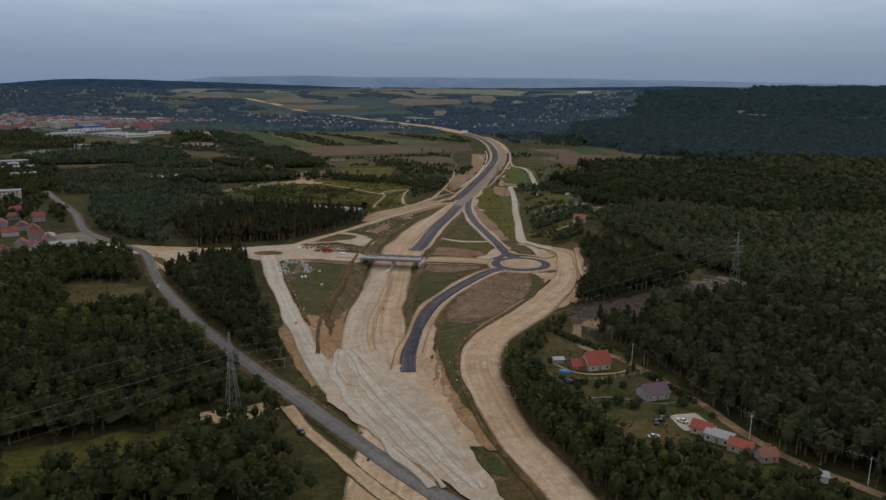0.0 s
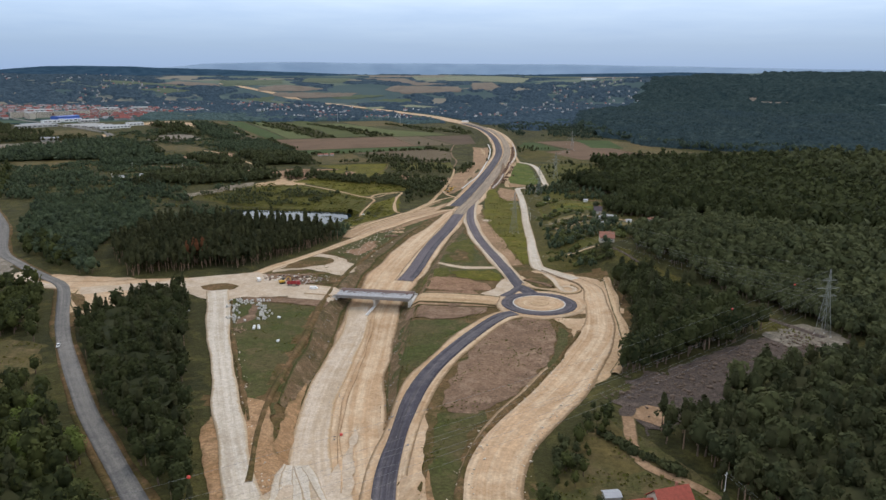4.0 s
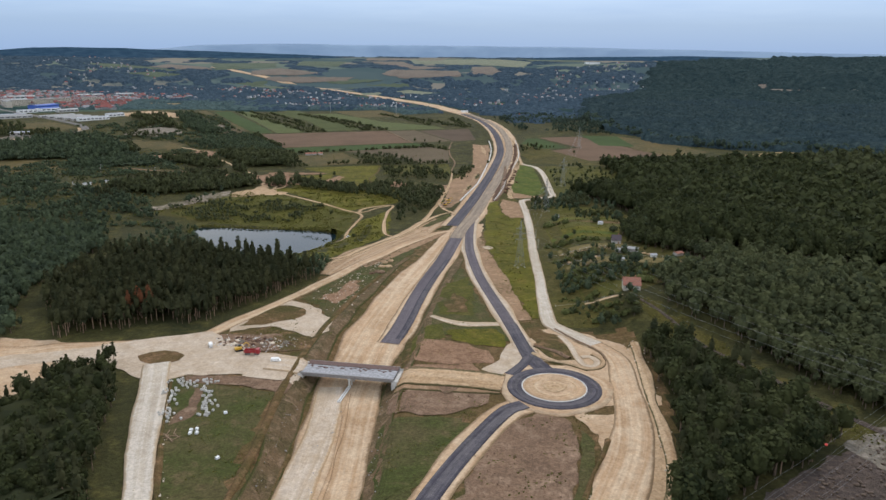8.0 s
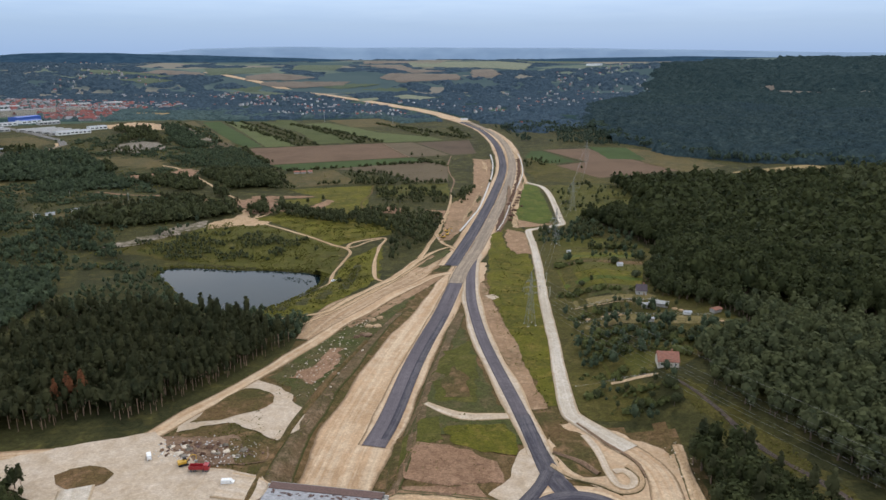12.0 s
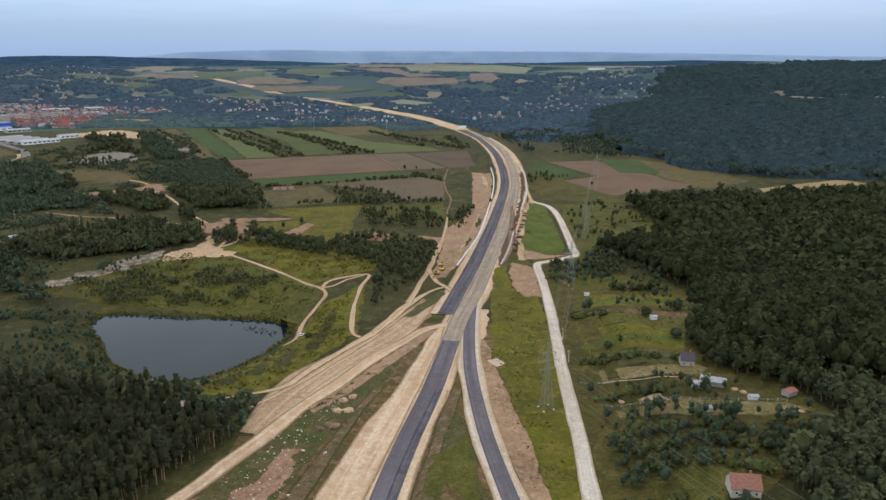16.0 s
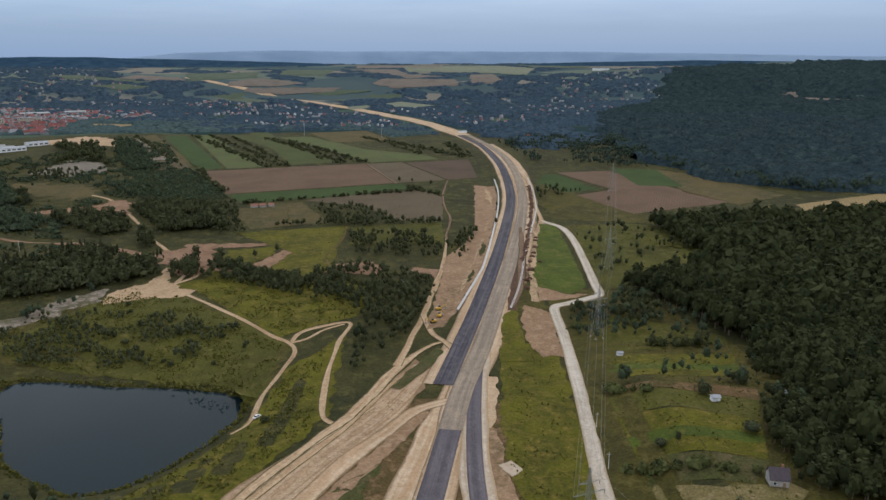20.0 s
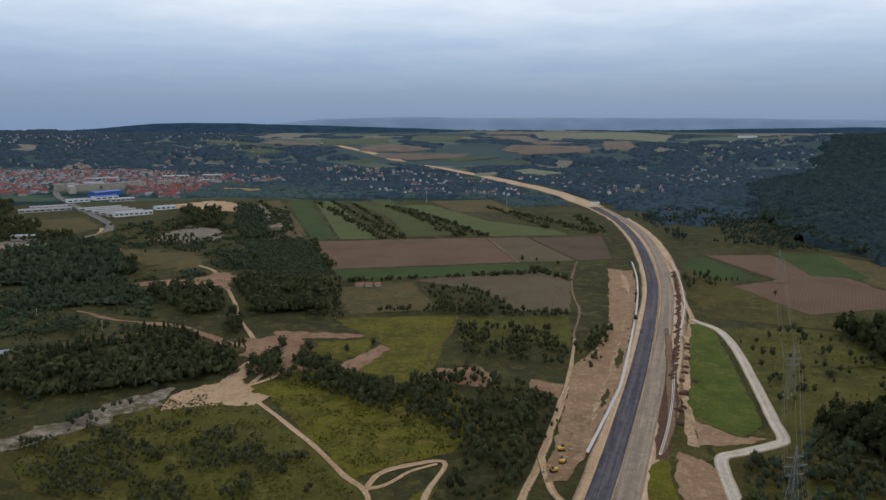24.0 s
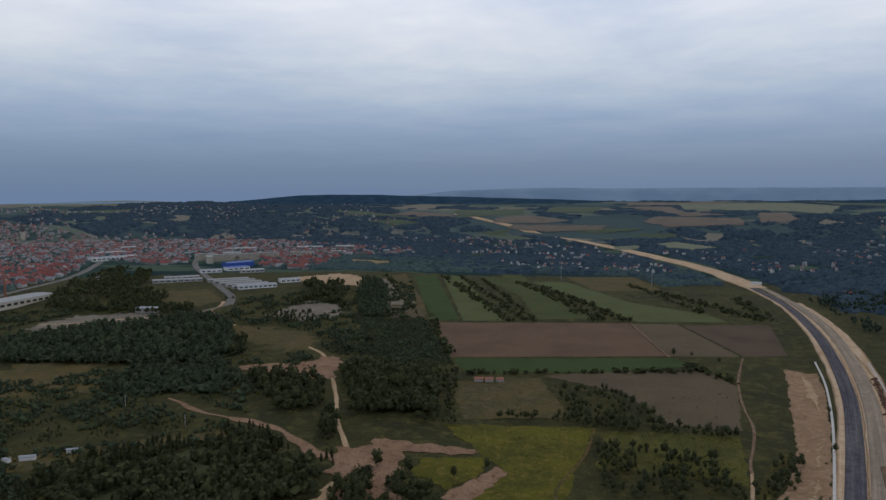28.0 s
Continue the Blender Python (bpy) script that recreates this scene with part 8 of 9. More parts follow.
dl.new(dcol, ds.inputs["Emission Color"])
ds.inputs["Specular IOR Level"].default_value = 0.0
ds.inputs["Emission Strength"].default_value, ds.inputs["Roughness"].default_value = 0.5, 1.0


def ridge(name, radius, knots, deep, mat, label, rough, seed):
    """A hill range seen along the horizon. knots: degrees to the left of north and crest height."""
    a = np.linspace(knots[0][0], knots[-1][0], 240)
    top = np.interp(a, [k[0] for k in knots], [k[1] for k in knots]) + wobble(240, rough, seed, 14)
    s = np.linspace(0, 1, 7)
    rr = radius - deep * (1 - s)
    ang = np.radians(a)[:, None]
    x, y = -np.sin(ang) * rr[None], np.cos(ang) * rr[None] - 420
    base = land(x, y) - 6
    lift = np.sin(s * np.pi / 2)[None] ** 1.2
    z = base + (np.maximum(top[:, None], base + 1) - base) * lift
    v = np.dstack([x, y, z]).reshape(-1, 3)
    i, j = np.meshgrid(np.arange(239), np.arange(6), indexing="ij")
    p = (i * 7 + j).ravel()
    return tagged(mesh_np(name, v, np.c_[p, p + 1, p + 8, p + 7][:, ::-1], [mat]), label, "hills", kind="structure")


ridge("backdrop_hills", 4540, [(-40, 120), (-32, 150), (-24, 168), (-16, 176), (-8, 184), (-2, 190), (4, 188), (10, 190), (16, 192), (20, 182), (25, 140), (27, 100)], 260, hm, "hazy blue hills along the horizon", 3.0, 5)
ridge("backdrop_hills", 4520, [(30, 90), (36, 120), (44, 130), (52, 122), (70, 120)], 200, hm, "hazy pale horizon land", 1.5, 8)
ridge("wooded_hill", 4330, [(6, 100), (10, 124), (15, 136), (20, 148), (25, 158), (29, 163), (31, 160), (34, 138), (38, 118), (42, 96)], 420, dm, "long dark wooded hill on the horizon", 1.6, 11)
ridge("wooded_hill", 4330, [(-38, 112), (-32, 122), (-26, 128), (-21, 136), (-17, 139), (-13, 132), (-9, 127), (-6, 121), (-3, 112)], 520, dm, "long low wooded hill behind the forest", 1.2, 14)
# ---------------------------------------------------------------- woods
RED_WAY = [(-451, 383), (-403, 361), (-349, 356), (-299, 335), (-265, 312), (-240, 330), (-215, 346), (-176, 362)]
RED_BRANCH = [(-245, 322), (-225, 306), (-205, 282), (-186, 272), (-160, 278)]
CLEAR = [(LOCAL, 6.5), (HAUL_L, 15), (HAUL_R, 17), (RAMP, 10), (RAMP_R, 10), (RIGHT, 18), (LEFT, 16), (Y_HIGH, 10), (Y_TOP, 9), (GRAVEL, 8), (TRACK, 5), (TRACK_LOOP, 5), (TOWN_WAY, 10), (WORKS_WAY, 22), (FAR, 34), (RED_WAY, 15), (RED_BRANCH, 9)]
WOOD_STRIP = [(93, -226), (108, -216), (128, -236), (146, -290), (150, -318), (112, -345), (80, -368), (66, -372), (78, -330), (90, -285), (92, -245)]
WOOD_LOW = [(68, -418), (88, -414), (116, -384), (162, -352), (202, -346), (330, -420), (500, -700), (190, -640), (134, -574), (106, -538), (94, -493), (76, -452)]
WOOD_LEFT = [(-160, -600), (-44, -585), (-58, -560), (-74, -521), (-106, -476), (-150, -420), (-182, -383), (-226, -300), (-256, -276), (-330, -300), (-440, -320), (-620, -420), (-520, -600)]
WOOD_MID = [(-292, -178), (-232, -226), (-268, -150), (-276, -30), (-310, 40), (-430, 50), (-385, -50), (-335, -135)]
PINE_A = [(-216, -224), (-178, -198), (-150, -198), (-122, -152), (-99, -108), (-105, -95), (-135, -74), (-197, -62), (-246, -70), (-260, -145)]
PINE_B = [(-191, -280), (-173, -251), (-150, -285), (-128, -330), (-108, -390), (-84, -455), (-78, -492), (-112, -443), (-145, -402), (-176, -358), (-198, -320)]
GLADES = [[(-165, -554), (-136, -543), (-104, -536), (-101, -548), (-118, -559), (-130, -571), (-150, -580)], [(-249, -363), (-246, -329), (-200, -341), (-182, -389), (-212, -407)], [(-109, -529), (-103, -520), (-88, -516), (-74, -508), (-70, -516), (-82, -528), (-98, -533)], [(99, -173), (109, -171), (139, -212), (156, -268), (178, -318), (196, -345), (166, -345), (140, -290), (116, -226)], [(55, -395), (75, -372), (110, -345), (150, -318), (178, -306), (188, -330), (155, -348), (114, -378), (86, -412), (64, -422)]]


def near_far(q, limit=330):
    """Splits points by their distance from the flown line over the plan."""
    d = np.hypot(q[:, 0], q[:, 1] - np.clip(q[:, 1], -700, 0))
    return q[d < limit], q[d >= limit]


def wood(name, poly, gap, height, seed, label, kind="tree", leaf="leaf", bark="bark", fine=33, rough=11, limit=300, glades=True, keep=1.0):
    q = scatter(poly, gap, seed, keep, CLEAR, ragged=7)
    if glades:
        q = outside(q, *GLADES)
    a, b = near_far(q, limit)
    fill = canopy(poly, max(3.0, gap * 0.62), height, 5.0, CLEAR, GLADES if glades else (), 0.46 if kind == "tree" else 0.6)
    if len(a):
        plant(name, kind, a, height, fine, M[leaf], M[bark], label, filler=fill if len(fill[1]) else None)
        fill = None
    if len(b):
        plant(name, kind, b, height, rough, M[leaf], M[bark], label, trunk=False, filler=fill if fill and len(fill[1]) else None)


MAIN_OLD = [(196, 452), (216, 300), (128, 233), (172, 131), (161, 18), (153, -33), (172, -52), (230, -78), (300, -72), (480, -40), (480, 500), (400, 465)]
MAIN_YOUNG = [(150, -50), (170, -97), (124, -144), (117, -175), (143, -204), (162, -262), (184, -312), (200, -340), (330, -420), (480, -420), (480, -52), (300, -84), (230, -90), (178, -66)]
MAIN_FAR = [(480, -420), (1000, -420), (1200, 100), (1000, 480), (620, 520), (560, 545), (480, 500)]
wood("forest", MAIN_OLD, 5.6, 13.5, 1, "tall dark green broadleaf forest", leaf="leaf_old", limit=290, rough=8, fine=38)
GARDEN_WOOD = [(170, 118), (150, 55), (158, 47), (140, 15), (130, 1), (125, -20), (128, -33), (129, -50), (140, -60), (152, -70), (170, -78), (176, -56), (156, -33), (164, 18), (175, 100)]
wood("forest", GARDEN_WOOD, 5.0, 8.5, 23, "leafy edge of the forest behind gardens", leaf="leaf_old", fine=40, rough=40)
wood("forest", MAIN_YOUNG, 4.6, 9.0, 21, "young closed green forest of even height", leaf="leaf_young", limit=230, rough=7, fine=28)
wood("forest", MAIN_FAR, 11.0, 16.0, 7, "dense dark green broadleaf forest", limit=100, rough=7)
wood("forest", WOOD_MID, 5.6, 7.5, 8, "young broadleaf woodland", leaf="leaf_scrub", limit=300, rough=18, fine=30)
wood("forest", WOOD_STRIP, 4.6, 11.0, 2, "dark mixed woodland beside a haul road", leaf="leaf_old", fine=66)
wood("pine_group", WOOD_STRIP, 8.5, 13.5, 12, "tall pines among broadleaf trees", "pine", "pine", "pinebark", 46, 40, keep=0.55)
wood("forest", WOOD_LOW, 6.4, 11.0, 3, "dense broadleaf woodland behind gardens", limit=260, fine=56)
wood("pine_group", WOOD_LOW, 6.6, 12.0, 13, "conifers among broadleaf trees", "pine", "pine", "pinebark", 40, 20, limit=260)
wood("forest", WOOD_LEFT, 6.0, 9.5, 4, "dense broadleaf woodland with yellow green crowns", leaf="leaf_warm", limit=260, fine=46)
wood("pine_group", [(-230, -480), (-156, -450), (-136, -458), (-114, -487), (-100, -505), (-110, -518), (-118, -505), (-150, -515), (-230, -530)], 5.4, 12.0, 17, "dark conifers among broadleaf trees near a pylon", "pine", "pine", "pinebark", 40, 20, limit=260, keep=0.8)
wood("pine_plantation", PINE_A, 4.2, 13.0, 5, "tall pine plantation with bare lower trunks", "pine", "pine", "pinebark", 40, 40)
wood("forest", PINE_B, 4.6, 8.0, 6, "young mixed wood beside the road", "tree", "leaf_old", "bark", 64, 50)
wood("pine_group", PINE_B, 6.5, 10.0, 16, "young pines among broadleaf trees", "pine", "pine", "pinebark", 40, 40, keep=0.6)

# far woods and scrub, coarser with distance
FAR_RIGHT = [(284, 1132), (290, 870), (351, 725), (425, 612), (560, 620), (640, 545), (1000, 500), (1300, 300), (2600, 900), (2600, 3200), (2000, 2700), (1500, 3000), (1150, 2700), (900, 2750), (700, 2350), (420, 1850)]
FOREST_HOLES = FAR_PLOTS[-1:]
FRONT = FAR_RIGHT[:8]
q = scatter(FAR_RIGHT, 8.0, 21, ragged=18)
q = q[to_line(FRONT, q[:, 0], q[:, 1]) < 34]
plant("far_forest", "tree", q, 10.5, 12, M["leaf_edge"], M["bark"], "leafy edge of a wide dark forest", trunk=False)
NEAR_RIGHT = [(284, 1132), (290, 870), (351, 725), (425, 612), (560, 620), (640, 545), (1000, 500), (1300, 300), (2000, 650), (1640, 1180), (1420, 1210), (1250, 1480), (1010, 1490), (900, 1720), (640, 1690), (520, 1850), (420, 1850)]
DEEP_RIGHT = [(420, 1850), (520, 1850), (640, 1690), (900, 1720), (1010, 1490), (1250, 1480), (1420, 1210), (1640, 1180), (2000, 650), (2600, 900), (2600, 3200), (2000, 3000), (1500, 3000), (1150, 2900), (900, 2850), (700, 2350)]
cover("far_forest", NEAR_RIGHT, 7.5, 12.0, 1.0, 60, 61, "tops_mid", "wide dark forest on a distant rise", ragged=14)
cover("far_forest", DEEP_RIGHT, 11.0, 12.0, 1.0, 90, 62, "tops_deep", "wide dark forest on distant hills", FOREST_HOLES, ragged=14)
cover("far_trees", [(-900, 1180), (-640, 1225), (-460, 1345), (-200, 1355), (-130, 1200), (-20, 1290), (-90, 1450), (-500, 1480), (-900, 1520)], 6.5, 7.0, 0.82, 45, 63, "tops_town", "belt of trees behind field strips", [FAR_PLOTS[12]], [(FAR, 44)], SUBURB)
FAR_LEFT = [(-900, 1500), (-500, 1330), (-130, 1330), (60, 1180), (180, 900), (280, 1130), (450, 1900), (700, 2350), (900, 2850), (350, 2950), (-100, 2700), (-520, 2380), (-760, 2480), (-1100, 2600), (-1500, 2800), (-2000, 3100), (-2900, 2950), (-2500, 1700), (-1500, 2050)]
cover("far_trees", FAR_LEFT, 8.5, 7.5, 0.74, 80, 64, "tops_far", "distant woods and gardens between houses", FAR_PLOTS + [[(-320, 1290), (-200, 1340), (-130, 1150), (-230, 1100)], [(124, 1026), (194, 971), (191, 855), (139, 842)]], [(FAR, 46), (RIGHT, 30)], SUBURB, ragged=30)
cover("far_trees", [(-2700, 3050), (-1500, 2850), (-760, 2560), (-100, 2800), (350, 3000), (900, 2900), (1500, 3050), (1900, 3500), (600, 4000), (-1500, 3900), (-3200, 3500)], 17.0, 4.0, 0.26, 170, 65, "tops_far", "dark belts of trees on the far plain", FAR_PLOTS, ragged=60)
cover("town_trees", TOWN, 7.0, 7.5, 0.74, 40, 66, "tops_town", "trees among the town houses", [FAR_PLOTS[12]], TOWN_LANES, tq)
q = patchy(scatter([(120, 860), (175, 843), (224, 814), (290, 790), (290, 1130), (200, 1200), (110, 1180), (80, 1080)], 7.0, 29, clear=CLEAR), 26, 0.55, 13)
q = outside(q, [(124, 1026), (194, 971), (191, 855), (139, 842)], [(150, 760), (300, 770), (260, 640), (140, 640)])
plant("far_trees", "tree", q, 7.5, 14, M["leaf_edge"], M["bark"], "trees and hedges round distant gardens", trunk=False)
GRAVEL_YARDS = [[(-599, 718), (-601, 832), (-549, 825), (-510, 766), (-534, 713)], [(-840, 550), (-874, 593), (-851, 653), (-777, 614), (-796, 554)], [(-784, 602), (-796, 650), (-756, 700), (-705, 667), (-719, 622)], [(-548, 615), (-550, 662), (-480, 655), (-425, 612), (-417, 554), (-493, 533)], [(-477, 483), (-461, 509), (-413, 537), (-412, 562), (-392, 562), (-356, 485), (-414, 489)], [(-421, 213), (-392, 247), (-369, 274), (-342, 318), (-351, 330), (-389, 284), (-435, 223)]]
SCRUB = [(-600, 200), (-430, 60), (-310, 50), (-262, 60), (-300, 110), (-330, 160), (-270, 220), (-260, 330), (-380, 380), (-350, 460), (-300, 620), (-400, 780), (-560, 1100), (-680, 820), (-1000, 600), (-1100, 420), (-760, 230)]
YARDS = [[(-765, 1042), (-728, 1133), (-653, 1095), (-607, 1002), (-644, 948), (-724, 991)], [(-866, 555), (-865, 660), (-763, 700), (-715, 670), (-715, 580), (-778, 550), (-815, 515)], [(-625, 692), (-605, 782), (-560, 848), (-525, 806), (-540, 730), (-594, 692)], [(-900, 791), (-809, 870), (-700, 772), (-710, 720), (-843, 745)]]
bare = YARDS + [[(-500, 252), (-480, 296), (-440, 288), (-420, 309), (-385, 349), (-366, 325), (-410, 262), (-450, 238), (-480, 236)], [(-790, 500), (-740, 580), (-690, 690), (-620, 690), (-595, 660), (-556, 680), (-481, 660), (-430, 584), (-459, 545), (-548, 580), (-634, 622), (-660, 540), (-735, 460)], [(-694, 413), (-625, 475), (-585, 470), (-590, 416), (-632, 358)], [(-488, 492), (-443, 516), (-384, 517), (-375, 492), (-442, 467)], [(-368, 374), (-310, 382), (-269, 399), (-236, 353), (-302, 353)]]
WOODLETS = [  # corners, spacing, height, foliage, share, label
    ([(-805, 495), (-770, 556), (-761, 625), (-642, 692), (-551, 598), (-494, 507), (-561, 462), (-700, 418)], 5.6, 8.5, "leaf_scrub", 0.92, "dense green wood beside works yards"),
    ([(-521, 385), (-559, 446), (-494, 507), (-461, 483), (-429, 458), (-413, 407), (-499, 364)], 4.8, 6.0, "leaf_scrub", 0.9, "dense young green wood"),
    ([(-434, 465), (-402, 490), (-349, 473), (-318, 412), (-338, 379), (-383, 420)], 4.8, 7.5, "leaf", 0.92, "dark broadleaf wood beside a dirt road"),
    ([(-366, 518), (-323, 545), (-264, 504), (-226, 423), (-282, 401), (-309, 414)], 4.8, 8.5, "leaf", 0.95, "dark broadleaf wood beside a meadow"),
    ([(-560, 640), (-470, 700), (-400, 640), (-382, 585), (-420, 575), (-500, 620)], 6.0, 6.0, "leaf_scrub", 0.5, "loose group of small trees on dry grass"),
    ([(-395, 240), (-358, 262), (-330, 310), (-322, 322), (-296, 322), (-258, 300), (-232, 258), (-262, 222), (-330, 180), (-380, 200)], 4.4, 7.5, "leaf", 0.85, "dark dense young wood"),
    ([(-600, 320), (-518, 372), (-430, 390), (-360, 372), (-400, 345), (-440, 335), (-520, 280)], 5.2, 3.6, "leaf_scrub", 0.52, "bushes in belts on rough grass"),
    ([(-520, 270), (-440, 330), (-360, 345), (-350, 335), (-400, 292), (-470, 230)], 5.0, 3.2, "leaf", 0.5, "dark bushes in belts on rough grass"),
    ([(-640, 230), (-500, 280), (-440, 225), (-390, 200), (-320, 160), (-300, 110), (-262, 60), (-430, 60), (-600, 150)], 5.4, 5.5, "leaf_scrub", 0.66, "green scrub wood"),
    ([(-620, 560), (-548, 600), (-480, 570), (-494, 512), (-550, 590)], 5.2, 8.0, "leaf", 0.9, "row of tall dark trees"),
    ([(-560, 700), (-520, 790), (-640, 990), (-700, 960), (-640, 900), (-600, 780)], 5.6, 8.0, "leaf", 0.75, "dark trees round a gravel yard"),
    ([(-480, 760), (-440, 770), (-520, 930), (-600, 1060), (-640, 1060), (-560, 900)], 5.0, 6.5, "leaf_scrub", 0.95, "belt of young green trees beside a fallow strip")]
for k, (poly, gap, h, leaf, keep, label) in enumerate(WOODLETS):
    q = patchy(outside(scatter(poly, gap, 400 + k, clear=CLEAR, ragged=6), *GRAVEL_YARDS), 24, keep, 40 + k)
    plant("woodlet", "tree", q, h, 15 if h > 5 else 12, M[leaf], M["bark"], label, trunk=False, spread=0.45, filler=canopy(poly, 4.6, h * 0.8, 5.0, CLEAR, GRAVEL_YARDS, 0.5) if keep > 0.8 else None)
q = patchy(outside(scatter(SCRUB, 4.6, 24, clear=CLEAR), *bare), 22, 0.5, 4)
plant("scrub_bushes", "bush", q, 2.4, 7, M["leaf_scrub"], M["bark"], "green bushes on rough grass", "bushes", trunk=False, spread=0.55)
q = outside(scatter(SCRUB, 6.0, 124, 0.5, clear=CLEAR), *bare)
plant("low_scrub", "bush", q, 1.2, 4, M["weed"], M["bark"], "low green scrub between young trees", "bushes", core=False, trunk=False, spread=0.4)
BELT = [(-384, 246), (-333, 345), (-260, 352), (-229, 296), (-281, 224), (-315, 168), (-363, 148), (-410, 190)]
# young orchard planted in rows
ORCHARD = [(-478, 758), (-391, 778), (-273, 574), (-300, 536), (-382, 585)]
q = []
for k in range(-30, 60):
    t = np.arange(0, 420, 3.4)
    row = np.c_[-470 + 0.76 * t, 520 + 0.65 * t] + np.array([-0.65, 0.76]) * 9.0 * k * 0.5
    q.append(row)
q = np.vstack(q) + np.random.default_rng(88).normal(0, 0.5, (90 * 124, 2))
q = q[inside(ORCHARD, q[:, 0], q[:, 1])]
plant("orchard_rows", "bush", q, 1.9, 8, M["leaf_scrub"], M["bark"], "rows of low green fruit bushes on a slope", "bushes", trunk=False, spread=0.25)
for k, (a, b, w, n) in enumerate((((-551, 1228), (-285, 799), 5.0, 150), ((-520, 1236), (-262, 806), 3.5, 120), ((-462, 1201), (-255, 812), 2.0, 90), ((-379, 1176), (-176, 835), 5.5, 170), ((-336, 1140), (-146, 845), 4.0, 110), ((-631, 1141), (-416, 808), 3.0, 90), ((-376, 768), (-290, 604), 2.5, 60), ((-251, 545), (-60, 618), 2.0, 60), ((-62, 640), (-12, 590), 2.5, 34), ((-190, 1200), (-60, 935), 3.5, 70), ((-140, 1130), (10, 905), 6.0, 110), ((-20, 1080), (24, 900), 6.0, 70))):
    a, b = np.array(a, float), np.array(b, float)
    rb = np.random.default_rng(190 + k)
    q = a + (b - a) * rb.uniform(size=(n, 1)) + rb.normal(0, w, (n, 2))
    plant("hedgerow", "bush", q, 3.0, 10, M["leaf"], M["bark"], "dark hedgerow between field strips", "hedge", trunk=False, spread=0.5)
q = patchy(scatter(BELT, 5.0, 25, clear=CLEAR), 40, 0.35, 5)
plant("pine_belt", "pine", q, 9.0, 28, M["pine"], M["pinebark"], "dark belts of young conifers", trunk=False)
